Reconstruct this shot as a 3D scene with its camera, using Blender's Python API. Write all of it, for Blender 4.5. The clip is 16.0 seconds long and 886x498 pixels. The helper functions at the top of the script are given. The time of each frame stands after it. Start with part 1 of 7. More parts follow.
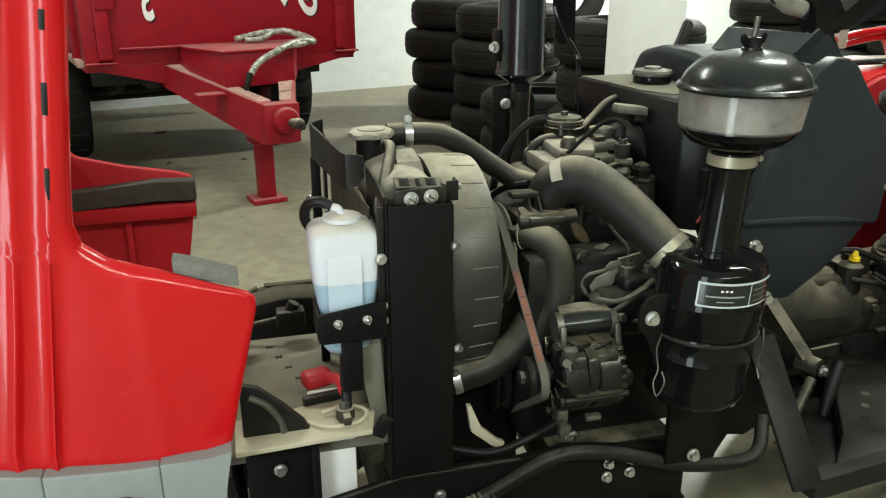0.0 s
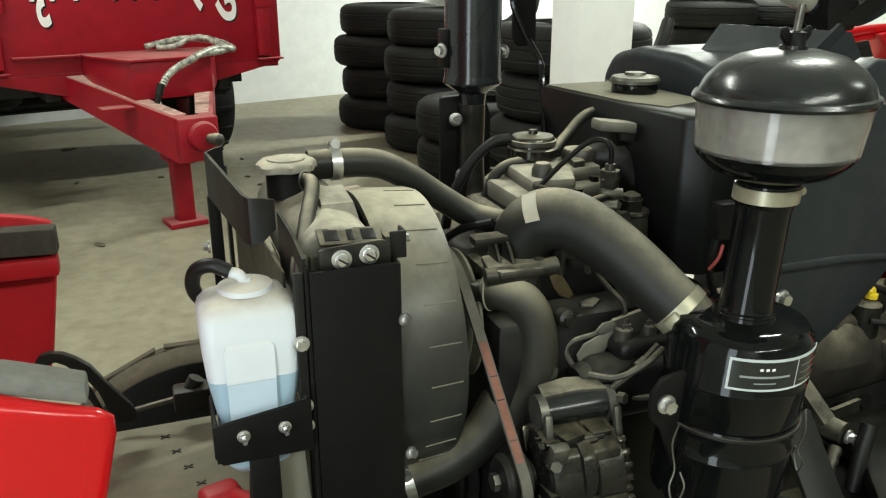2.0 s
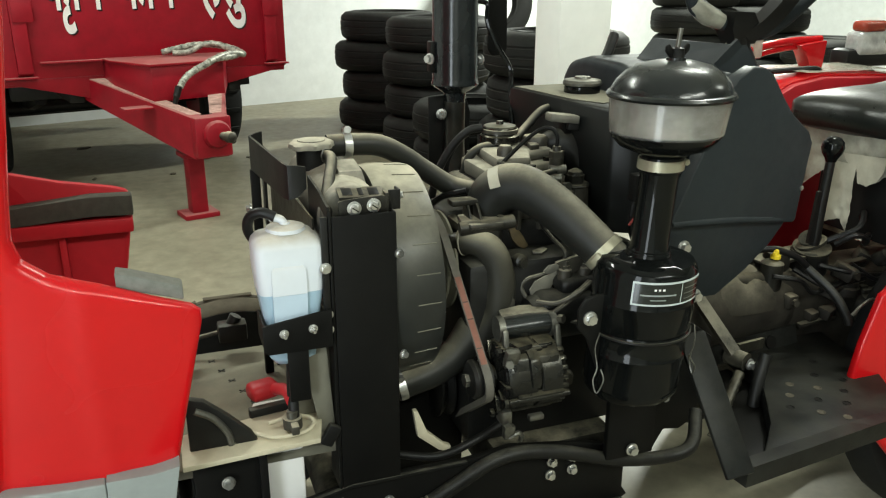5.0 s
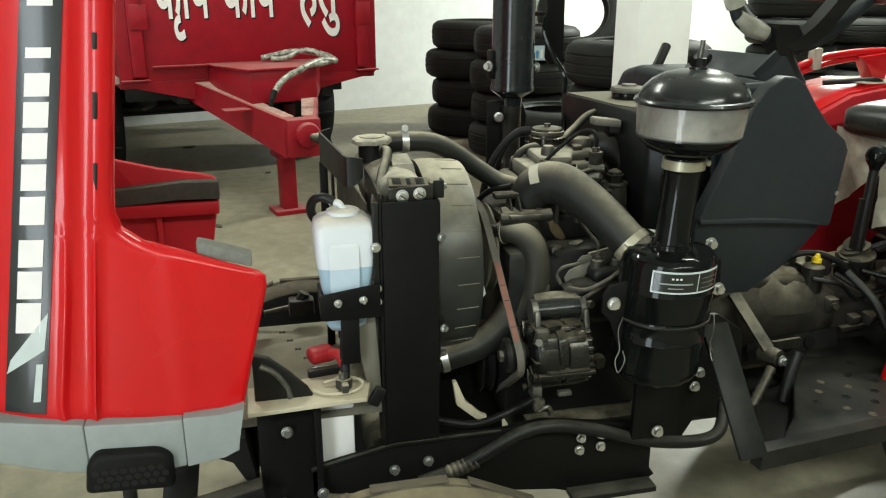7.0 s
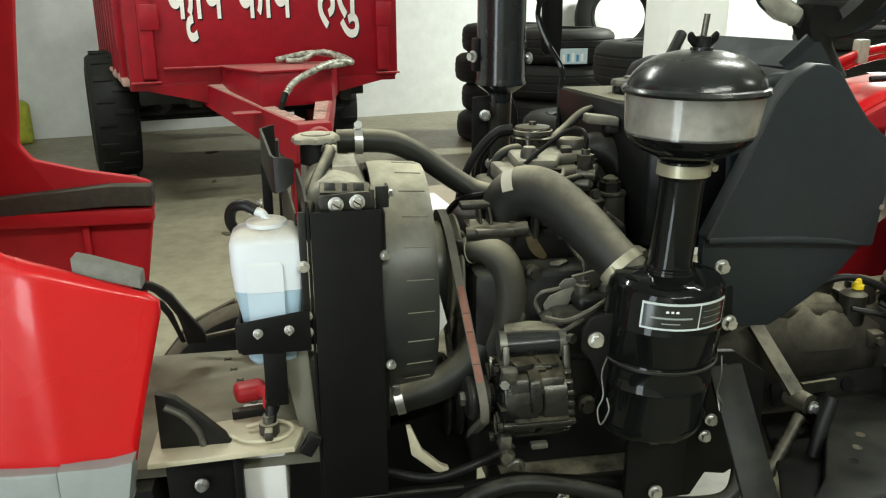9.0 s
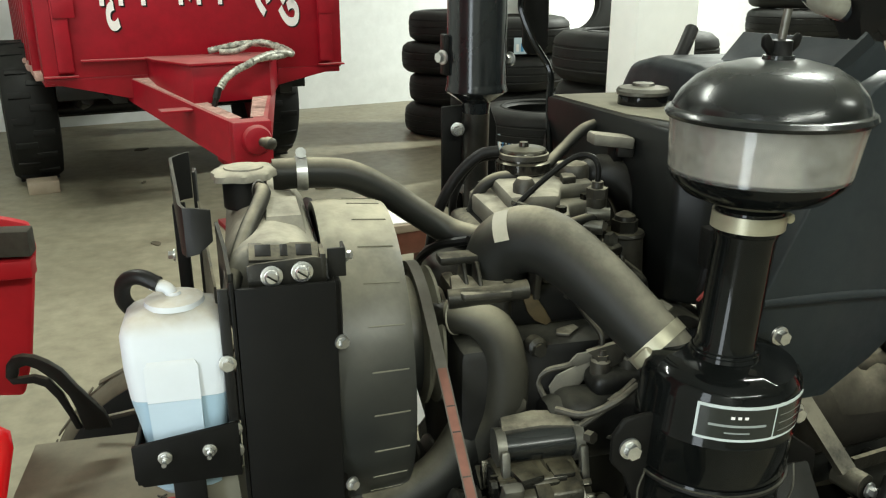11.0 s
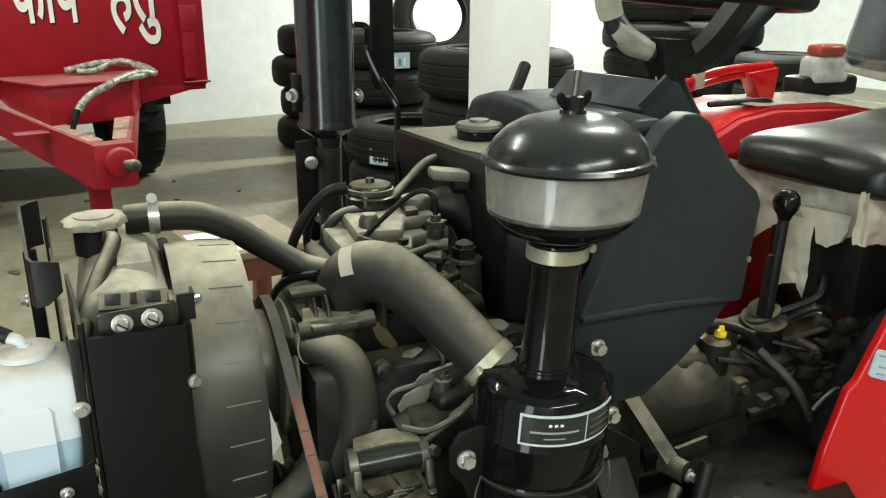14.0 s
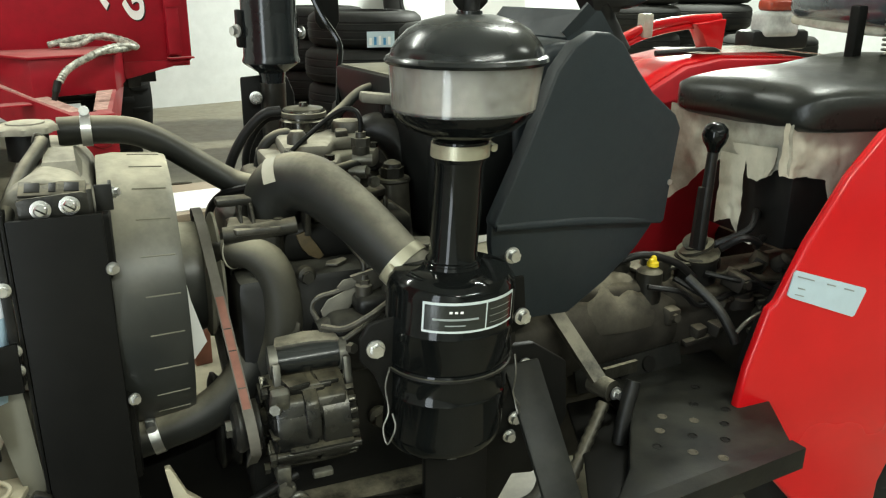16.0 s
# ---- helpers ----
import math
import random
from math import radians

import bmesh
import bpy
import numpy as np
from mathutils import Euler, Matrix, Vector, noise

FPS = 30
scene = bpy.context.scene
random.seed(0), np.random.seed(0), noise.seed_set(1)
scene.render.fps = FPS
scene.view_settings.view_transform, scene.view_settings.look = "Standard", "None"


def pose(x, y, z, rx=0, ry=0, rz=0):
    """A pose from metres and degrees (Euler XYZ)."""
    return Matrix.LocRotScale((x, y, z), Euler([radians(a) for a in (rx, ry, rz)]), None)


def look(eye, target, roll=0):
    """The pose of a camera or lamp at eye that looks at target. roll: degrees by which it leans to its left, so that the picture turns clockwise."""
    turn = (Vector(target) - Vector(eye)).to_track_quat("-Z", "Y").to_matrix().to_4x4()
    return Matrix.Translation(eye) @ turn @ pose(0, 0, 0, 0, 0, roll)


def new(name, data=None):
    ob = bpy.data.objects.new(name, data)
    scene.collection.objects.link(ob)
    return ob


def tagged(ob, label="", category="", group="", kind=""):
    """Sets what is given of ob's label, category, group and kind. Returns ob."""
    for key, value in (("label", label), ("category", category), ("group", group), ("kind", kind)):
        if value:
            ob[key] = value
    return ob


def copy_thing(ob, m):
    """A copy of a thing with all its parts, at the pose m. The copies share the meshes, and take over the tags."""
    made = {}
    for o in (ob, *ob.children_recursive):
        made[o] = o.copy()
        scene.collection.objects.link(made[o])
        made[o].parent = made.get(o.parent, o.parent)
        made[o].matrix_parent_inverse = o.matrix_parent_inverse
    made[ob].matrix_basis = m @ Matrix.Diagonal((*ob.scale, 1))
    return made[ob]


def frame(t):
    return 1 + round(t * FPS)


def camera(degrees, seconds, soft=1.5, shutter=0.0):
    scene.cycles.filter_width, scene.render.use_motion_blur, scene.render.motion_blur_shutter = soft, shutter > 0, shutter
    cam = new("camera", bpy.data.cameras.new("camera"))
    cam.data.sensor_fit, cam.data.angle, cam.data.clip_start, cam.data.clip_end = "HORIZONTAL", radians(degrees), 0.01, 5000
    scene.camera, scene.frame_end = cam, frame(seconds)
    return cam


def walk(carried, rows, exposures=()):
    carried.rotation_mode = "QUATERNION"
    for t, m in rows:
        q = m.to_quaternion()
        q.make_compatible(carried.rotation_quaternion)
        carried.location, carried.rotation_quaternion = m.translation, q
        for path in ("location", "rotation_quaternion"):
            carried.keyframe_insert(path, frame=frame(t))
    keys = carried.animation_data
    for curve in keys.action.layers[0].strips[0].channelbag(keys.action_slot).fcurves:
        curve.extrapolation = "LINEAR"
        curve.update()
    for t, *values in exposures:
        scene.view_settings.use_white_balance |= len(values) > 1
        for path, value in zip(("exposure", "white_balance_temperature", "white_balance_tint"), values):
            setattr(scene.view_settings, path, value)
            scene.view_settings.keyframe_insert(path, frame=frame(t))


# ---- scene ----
cam = camera(58.0, 16.0, soft=1.2)
PATH = [
    (0, (-0.242, -0.879, 1.032), (0.241, 0.941, 0.357), -0.1),
    (0.5, (-0.238, -0.799, 1.016), (0.283, 1.014, 0.352), -0.1),
    (1, (-0.201, -0.681, 1.012), (0.349, 1.124, 0.35), -0.2),
    (1.5, (-0.176, -0.622, 1.005), (0.421, 1.169, 0.344), -0.2),
    (2, (-0.18, -0.624, 1.001), (0.457, 1.154, 0.343), -0.1),
    (2.5, (-0.223, -0.658, 1.019), (0.459, 1.105, 0.363), -0.0),
    (3, (-0.279, -0.699, 1.031), (0.452, 1.044, 0.378), 0.2),
    (3.5, (-0.319, -0.745, 1.039), (0.45, 0.984, 0.39), 0.2),
    (6, (-0.226, -0.967, 1.031), (0.287, 0.856, 0.388), 0.0),
    (6.5, (-0.233, -0.993, 1.044), (0.231, 0.845, 0.407), 0.0),
    (7, (-0.23, -1.035, 1.044), (0.198, 0.814, 0.414), 0.0),
    (7.5, (-0.223, -1.056, 1.045), (0.193, 0.799, 0.425), 0.1),
    (8, (-0.166, -1.007, 1.031), (0.233, 0.853, 0.414), -0.0),
    (8.5, (-0.078, -0.926, 1.007), (0.295, 0.941, 0.393), -0.1),
    (9, (-0.075, -0.871, 0.995), (0.247, 1.006, 0.386), -0.2),
    (11.5, (-0.039, -0.569, 0.995), (0.43, 1.265, 0.347), 0.1),
    (12, (-0.004, -0.552, 1.007), (0.465, 1.28, 0.357), 0.1),
    (12.5, (0.039, -0.539, 1.037), (0.546, 1.284, 0.389), 0.2),
    (13, (0.043, -0.558, 1.047), (0.624, 1.244, 0.403), 0.3),
    (13.5, (0.012, -0.61, 1.053), (0.671, 1.17, 0.421), 0.4),
    (14, (-0.035, -0.672, 1.042), (0.694, 1.083, 0.418), 0.4),
    (14.5, (-0.088, -0.743, 1.016), (0.703, 0.986, 0.397), 0.4),
    (15, (-0.106, -0.787, 1.006), (0.707, 0.933, 0.387), 0.4),
    (15.5, (-0.054, -0.786, 0.995), (0.744, 0.939, 0.373), 0.4),
    (16, (0.023, -0.769, 0.967), (0.748, 0.982, 0.329), 0.3),
]
walk(cam, [(t, look(eye, target, roll)) for t, eye, target, roll in PATH],
     [(0, -0.10), (3, -0.05), (6.5, -0.10), (7.5, -0.12), (8.5, -0.04), (11.5, 0.05), (13.5, 0.0), (16, 0.15)])


# ---------------------------------------------------------------- world and lights
world = bpy.data.worlds.new("hall_air")
scene.world = world
world.use_nodes = True
world.node_tree.nodes["Background"].inputs[0].default_value = (0.80, 0.88, 1.0, 1)
world.node_tree.nodes["Background"].inputs[1].default_value = 0.25

SHOP = Matrix.Rotation(radians(15), 4, "Z")   # the hall's walls stand 15 degrees to the tractor


def hall(u, v, z=0.0):
    return SHOP @ Vector((u, v, z))


def area(name, u, v, z, sx, sy, watts, aim, color=(0.94, 1.0, 0.90)):
    lamp = bpy.data.lights.new(name, "AREA")
    lamp.shape, lamp.size, lamp.size_y, lamp.energy, lamp.color = "RECTANGLE", sx, sy, watts, color
    ob = new(name, lamp)
    ob.matrix_world = look(hall(u, v, z), hall(*aim))
    return ob


# first pair follows glints on the lid; the rest are added fill light
CEILING_LAMPS = [(-0.7, -3.0, 62), (0.7, -3.0, 64), (-0.4, 2.0, 56), (1.3, 4.1, 5), (3.5, -1.6, 26), (2.05, 0.40, 50), (5.0, 3.3, 350)]
for u, v, watts in CEILING_LAMPS:
    area("tube_or_fill_lamp", u, v, 2.86, 1.2, 0.05, watts, (u, v + 0.001, 0))

# daylight in the open doorway of the west wall
area("doorway_daylight", -1.58, -1.04, 1.06, 0.5, 2.1, 30, (0.0, -1.04, 1.06), (0.86, 0.96, 1.0))

# ---------------------------------------------------------------- materials
MATS = {}


def material(name, color, rough=0.5, metal=0.0, dust=0.0, grain=0.12, scale=30.0, bump=0.15, coat=0.0,
             dust_color=(0.13, 0.118, 0.088), transmission=0.0, stain=0.0, ior=1.45, top=0.7, spec=0.5, patchy=0.5, settle=2.0, alpha=1.0):
    """A painted or bare surface: colour that varies at two scales, fine relief, and dust that lies on what faces up."""
    m = bpy.data.materials.new(name)
    m.use_nodes = True
    nt = m.node_tree
    b = nt.nodes["Principled BSDF"]
    b.inputs["Metallic"].default_value = metal
    b.inputs["IOR"].default_value = ior
    b.inputs["Specular IOR Level"].default_value = spec
    b.inputs["Coat Weight"].default_value = coat
    b.inputs["Coat Roughness"].default_value = 0.08
    b.inputs["Transmission Weight"].default_value = transmission
    b.inputs["Alpha"].default_value = alpha
    co = nt.nodes.new("ShaderNodeTexCoord")

    def noise_at(s, detail=4.0, rough_n=0.6):
        n = nt.nodes.new("ShaderNodeTexNoise")
        n.inputs["Scale"].default_value, n.inputs["Detail"].default_value, n.inputs["Roughness"].default_value = s, detail, rough_n
        nt.links.new(co.outputs["Object"], n.inputs["Vector"])
        return n

    def ramp(src, lo, hi, a, c):
        r = nt.nodes.new("ShaderNodeMapRange")
        for k, v in zip(("From Min", "From Max", "To Min", "To Max"), (lo, hi, a, c)):
            r.inputs[k].default_value = v
        nt.links.new(src, r.inputs["Value"])
        return r.outputs[0]

    def mix(fac, a, c, mode="MIX"):
        x = nt.nodes.new("ShaderNodeMix")
        x.data_type, x.blend_type = "RGBA", mode
        for sock, val in ((x.inputs["Factor"], fac), (x.inputs["A"], a), (x.inputs["B"], c)):
            if isinstance(val, (int, float)):
                sock.default_value = val
            elif isinstance(val, tuple):
                sock.default_value = (*val, 1)
            else:
                nt.links.new(val, sock)
        return x.outputs["Result"]

    fine, wide = noise_at(scale), noise_at(scale * 0.13)
    dark = tuple(c * (1 - grain) for c in color)
    light = tuple(min(1, c * (1 + grain)) for c in color)
    col = mix(ramp(fine.outputs["Fac"], 0.3, 0.7, 0, 1), dark, light)
    if stain:
        blot = noise_at(scale * 0.05, 8.0, 0.7)
        col = mix(ramp(blot.outputs["Fac"], 0.48, 0.72, 0, stain), col, tuple(c * 0.45 for c in color))
    rough_out = ramp(wide.outputs["Fac"], 0.3, 0.7, max(0.02, rough * 0.8), min(1, rough * 1.2))
    # dust on upward faces, coloured paler to make up for weak top light
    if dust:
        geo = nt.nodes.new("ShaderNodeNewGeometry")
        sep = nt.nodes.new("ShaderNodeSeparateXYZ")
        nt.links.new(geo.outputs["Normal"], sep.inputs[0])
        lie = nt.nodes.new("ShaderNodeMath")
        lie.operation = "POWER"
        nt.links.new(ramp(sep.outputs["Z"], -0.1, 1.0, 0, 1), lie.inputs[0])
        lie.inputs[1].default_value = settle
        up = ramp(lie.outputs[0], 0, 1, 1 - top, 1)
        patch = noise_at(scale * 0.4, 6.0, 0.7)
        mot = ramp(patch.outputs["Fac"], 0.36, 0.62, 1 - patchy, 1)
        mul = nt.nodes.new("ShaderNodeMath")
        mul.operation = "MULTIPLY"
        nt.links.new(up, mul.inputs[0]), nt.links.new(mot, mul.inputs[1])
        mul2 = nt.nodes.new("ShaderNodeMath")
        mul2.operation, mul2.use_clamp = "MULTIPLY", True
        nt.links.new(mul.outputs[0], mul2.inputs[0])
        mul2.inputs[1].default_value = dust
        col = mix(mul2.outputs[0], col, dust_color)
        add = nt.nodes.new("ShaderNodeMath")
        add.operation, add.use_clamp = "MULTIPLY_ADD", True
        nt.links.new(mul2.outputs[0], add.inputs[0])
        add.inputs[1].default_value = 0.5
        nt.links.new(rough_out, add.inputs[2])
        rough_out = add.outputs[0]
    nt.links.new(col, b.inputs["Base Color"])
    nt.links.new(rough_out, b.inputs["Roughness"])
    if bump:
        bp = nt.nodes.new("ShaderNodeBump")
        bp.inputs["Strength"].default_value, bp.inputs["Distance"].default_value = bump, 0.002
        nt.links.new(fine.outputs["Fac"], bp.inputs["Height"])
        nt.links.new(bp.outputs[0], b.inputs["Normal"])
    MATS[name] = m
    return m


RED = material("red_gloss_paint", (0.53, 0.0055, 0.008), 0.26, coat=0.4, grain=0.05, scale=9, bump=0.02, spec=0.35)
RED_IN = material("red_inner_paint", (0.47, 0.0105, 0.019), 0.5, dust=0.15, scale=18, bump=0.05, spec=0.3, dust_color=(0.25, 0.08, 0.07))
RED_TRAILER = material("red_trailer_paint", (0.28, 0.0045, 0.014), 0.42, dust=0.5, grain=0.15, scale=14, bump=0.06, stain=0.3, dust_color=(0.42, 0.27, 0.24), top=0.985, spec=0.35, settle=3.0)
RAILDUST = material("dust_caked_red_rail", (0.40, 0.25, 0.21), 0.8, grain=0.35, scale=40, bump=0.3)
SIDEDUST_HOLES = material("tyre_dust_and_hole_light", (0.075, 0.063, 0.042), 0.85, grain=0.4, scale=30, bump=0.2)
BLACK = material("black_gloss_paint", (0.0046, 0.0052, 0.0049), 0.085, grain=0.2, scale=40, bump=0.012, spec=0.27)
DOME = material("dust_filmed_black_enamel", (0.0066, 0.0077, 0.0074), 0.19, dust=0.24, grain=0.2, scale=14, bump=0.01, spec=0.5, dust_color=(0.16, 0.17, 0.155), top=0.97, settle=2.6)
FOOTPLATE = material("scuffed_black_footplate", (0.0075, 0.0080, 0.0073), 0.42, dust=0.20, scale=34, bump=0.4, grain=0.6, spec=0.22, dust_color=(0.095, 0.09, 0.064), patchy=1.0, settle=3.0)
ALTBLACK = material("dusted_black_alternator", (0.010, 0.0105, 0.0098), 0.22, metal=0.35, dust=0.6, scale=36, bump=0.25, grain=0.4, spec=0.5, dust_color=(0.38, 0.335, 0.215), top=0.96, patchy=1.0, settle=2.6)
GEARDUST = material("mud_dusted_gearbox", (0.014, 0.0125, 0.010), 0.6, dust=1.0, scale=20, bump=1.0, grain=0.6, spec=0.25, dust_color=(0.27, 0.235, 0.165), top=0.95, patchy=0.9, settle=2.4)
GEARHUMP = material("thickly_dusted_casting", (0.02, 0.018, 0.014), 0.6, dust=1.1, scale=22, bump=0.8, grain=0.5, spec=0.25, dust_color=(0.25, 0.22, 0.158), top=0.93, patchy=1.0, settle=2.0)
PAPERFILM = material("torn_masking_paper", (0.42, 0.395, 0.31), 0.6, grain=0.12, scale=40, bump=0.3)
BLACK_SAT = material("black_satin_paint", (0.0058, 0.0058, 0.0054), 0.45, dust=0.05, scale=40, bump=0.05, spec=0.12)
BLACK_DUST = material("dusty_black_paint", (0.007, 0.007, 0.0067), 0.40, dust=0.5, scale=50, bump=0.2, spec=0.35, top=0.96, dust_color=(0.18, 0.17, 0.13), patchy=0.8, settle=3.0)
TANKBLACK = material("dusty_black_tank_paint", (0.0070, 0.0078, 0.0074), 0.42, dust=0.15, scale=30, bump=0.08, spec=0.3, top=0.96, dust_color=(0.22, 0.21, 0.165), patchy=0.7, settle=2.4)
PANEL = material("dark_slate_plastic", (0.0165, 0.0225, 0.0265), 0.46, dust=0.10, grain=0.06, scale=260, bump=0.06, spec=0.35)
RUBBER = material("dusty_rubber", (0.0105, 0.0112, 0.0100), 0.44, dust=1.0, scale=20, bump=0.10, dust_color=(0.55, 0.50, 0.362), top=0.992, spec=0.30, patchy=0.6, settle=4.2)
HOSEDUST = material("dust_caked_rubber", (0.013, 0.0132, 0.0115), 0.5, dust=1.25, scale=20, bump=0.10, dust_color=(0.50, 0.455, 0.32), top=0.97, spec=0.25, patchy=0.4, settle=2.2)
OILSTAIN = material("dried_yellow_oil", (0.10, 0.072, 0.034), 0.55, grain=0.4, scale=40, bump=0.3)
MUFFLER = material("worn_bluish_black_enamel", (0.0085, 0.0108, 0.0120), 0.15, grain=0.2, scale=30, bump=0.03, spec=0.5, dust=0.1)
RUBBER_BLK = material("black_rubber", (0.006, 0.006, 0.006), 0.42, dust=0.06, scale=60, bump=0.1, spec=0.3)
TYRE = material("tyre_rubber", (0.0105, 0.0108, 0.0104), 0.65, dust=0.14, scale=40, bump=0.2, spec=0.25, dust_color=(0.14, 0.14, 0.12), top=0.95)
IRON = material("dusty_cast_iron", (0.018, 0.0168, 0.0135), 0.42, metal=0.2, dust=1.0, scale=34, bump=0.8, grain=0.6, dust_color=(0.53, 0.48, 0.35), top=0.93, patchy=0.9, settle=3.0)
IRON_DARK = material("oily_dark_iron", (0.008, 0.008, 0.007), 0.34, metal=0.2, dust=0.9, scale=40, bump=0.7, grain=0.6, spec=0.4, top=0.93, dust_color=(0.30, 0.268, 0.185), patchy=0.9, settle=2.8)
ALLOY = material("dusty_alloy", (0.14, 0.137, 0.12), 0.34, metal=0.80, dust=0.6, scale=70, bump=0.35, grain=0.35, top=0.85, dust_color=(0.30, 0.285, 0.22))
ALLOY_DARK = material("dark_oiled_alloy", (0.028, 0.027, 0.024), 0.18, metal=0.75, dust=0.75, scale=50, bump=0.3, grain=0.5, top=0.96, dust_color=(0.27, 0.25, 0.18), patchy=0.7)
BRASSY = material("pale_cadmium_band", (0.34, 0.32, 0.23), 0.38, metal=0.5, grain=0.1, scale=60, bump=0.05)
INNER = material("dusty_bowl_core", (0.37, 0.355, 0.305), 0.5, grain=0.55, scale=16, bump=0.05)
ZINC = material("zinc_plate", (0.62, 0.62, 0.60), 0.30, metal=0.9, grain=0.15, scale=120, bump=0.1)
DECK = material("dusty_deck_steel", (0.10, 0.096, 0.072), 0.75, dust=0.8, scale=22, bump=0.2, stain=0.6, dust_color=(0.30, 0.28, 0.205))
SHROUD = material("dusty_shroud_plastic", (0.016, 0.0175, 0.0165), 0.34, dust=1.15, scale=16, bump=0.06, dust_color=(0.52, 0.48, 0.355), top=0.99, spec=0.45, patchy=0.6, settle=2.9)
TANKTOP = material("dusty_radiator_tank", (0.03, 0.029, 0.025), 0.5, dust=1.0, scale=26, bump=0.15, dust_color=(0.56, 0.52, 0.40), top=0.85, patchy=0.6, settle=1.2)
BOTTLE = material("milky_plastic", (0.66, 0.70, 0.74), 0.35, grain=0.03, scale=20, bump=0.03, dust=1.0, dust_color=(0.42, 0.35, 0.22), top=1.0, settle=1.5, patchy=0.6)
COOLPALE = material("coolant_behind_thick_plastic", (0.50, 0.61, 0.70), 0.32, grain=0.04, scale=20, bump=0.02)
COOLANT = material("bluish_coolant_behind_plastic", (0.36, 0.50, 0.60), 0.32, grain=0.04, scale=20, bump=0.02)
GREYTRIM = material("grey_trim_plastic", (0.25, 0.275, 0.265), 0.45, dust=0.1, grain=0.05, scale=60, bump=0.05)
SEALDARK = material("dark_foam_seal", (0.050, 0.048, 0.038), 0.9, grain=0.2, scale=90, bump=0.3, dust=0.2)
FOAM = material("grey_foam_seal", (0.17, 0.175, 0.155), 0.9, grain=0.15, scale=90, bump=0.3, dust=0.3)
BOWL = material("smoky_clear_plastic", (0.95, 0.94, 0.89), 0.07, grain=0.12, scale=9, bump=0.01, transmission=0.95)
FLOOR = material("worn_concrete", (0.238, 0.218, 0.156), 0.45, grain=0.20, scale=16, bump=0.08, stain=0.55, spec=0.35)
WALL = material("white_wall_paint", (0.74, 0.765, 0.76), 0.7, grain=0.05, scale=12, bump=0.06, stain=0.12)
# pillar white set above the wall's in place of more lamp light
PILLAR = material("lifted_white_paint", (0.93, 0.94, 0.92), 0.6, grain=0.03, scale=12, bump=0.05)
WHITE = material("white_letter_paint", (0.78, 0.74, 0.72), 0.5, grain=0.05, bump=0.0)
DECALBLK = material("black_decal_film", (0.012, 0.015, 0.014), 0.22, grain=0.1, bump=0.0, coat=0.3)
SILVER = material("silver_print", (0.50, 0.55, 0.54), 0.4, grain=0.05, bump=0.0)
VINYL = material("black_vinyl", (0.0065, 0.0085, 0.0078), 0.28, dust=0.18, grain=0.1, scale=150, bump=0.2, spec=0.4)
FILM = material("loose_clear_film", (0.50, 0.48, 0.39), 0.22, grain=0.3, scale=25, bump=0.7, alpha=0.72)
FILMGREY = material("film_wrapped_grey_vinyl", (0.055, 0.068, 0.078), 0.2, grain=0.3, scale=14, bump=0.6, coat=0.7)
LENSRED = material("red_orange_lamp_lens", (0.36, 0.05, 0.025), 0.2, grain=0.1, scale=60, bump=0.2, coat=0.5)
LENSCLR = material("clear_lamp_lens", (0.75, 0.76, 0.74), 0.15, grain=0.2, scale=60, bump=0.4, transmission=0.4)
YELLOW = material("yellow_plastic", (0.75, 0.55, 0.02), 0.4, grain=0.05, bump=0.05)
PAPER = material("white_paper", (0.75, 0.74, 0.71), 0.7, grain=0.03, bump=0.05)
WOOD = material("red_brown_wood", (0.19, 0.07, 0.045), 0.5, grain=0.25, scale=18, bump=0.15)
WOODTOP = material("pale_table_top", (0.30, 0.245, 0.18), 0.5, grain=0.1, scale=14, bump=0.05)
TAN = material("dusty_tan_rim", (0.33, 0.28, 0.18), 0.7, grain=0.1, scale=30, bump=0.1, stain=0.2)
WHEELTAN = material("tan_dust_on_tread", (0.15, 0.128, 0.078), 0.85, grain=0.25, scale=30, bump=0.25)
TREAD = material("dust_caked_tread", (0.085, 0.072, 0.048), 0.85, grain=0.2, scale=40, bump=0.3)
CREAM = material("cream_tray_paint", (0.50, 0.45, 0.32), 0.6, grain=0.08, scale=40, bump=0.1, stain=0.2)
BELT = material("dusty_brown_belt", (0.115, 0.105, 0.085), 0.75, grain=0.2, scale=50, bump=0.1)
BELTRED = material("reddish_belt_stripe", (0.23, 0.095, 0.065), 0.75, grain=0.2, scale=50, bump=0.1)
TERMRED = material("red_terminal_boot", (0.42, 0.015, 0.02), 0.45, grain=0.08, bump=0.05)
BLUE = material("pale_blue_label", (0.45, 0.55, 0.60), 0.4, grain=0.05, bump=0.0)
BLUEPRINT = material("blue_sticker_print", (0.05, 0.22, 0.42), 0.4, grain=0.3, scale=40, bump=0.0)
WIRE_RED = material("red_wire", (0.35, 0.06, 0.05), 0.5, bump=0.0)
HOSE_STEEL = material("braided_hose", (0.30, 0.295, 0.25), 0.42, metal=0.2, grain=0.95, scale=55, bump=0.6)
GREEN = material("yellow_green_sack", (0.40, 0.43, 0.05), 0.5, grain=0.25, scale=18, bump=0.4)


# ---------------------------------------------------------------- mesh helpers
def finish(bm, mat, sharp=38):
    me = bpy.data.meshes.new("mesh")
    bmesh.ops.recalc_face_normals(bm, faces=bm.faces)
    for f in bm.faces:
        f.smooth = True
    bm.to_mesh(me)
    bm.free()
    me.set_sharp_from_angle(angle=radians(sharp))
    me.materials.append(mat)
    return me


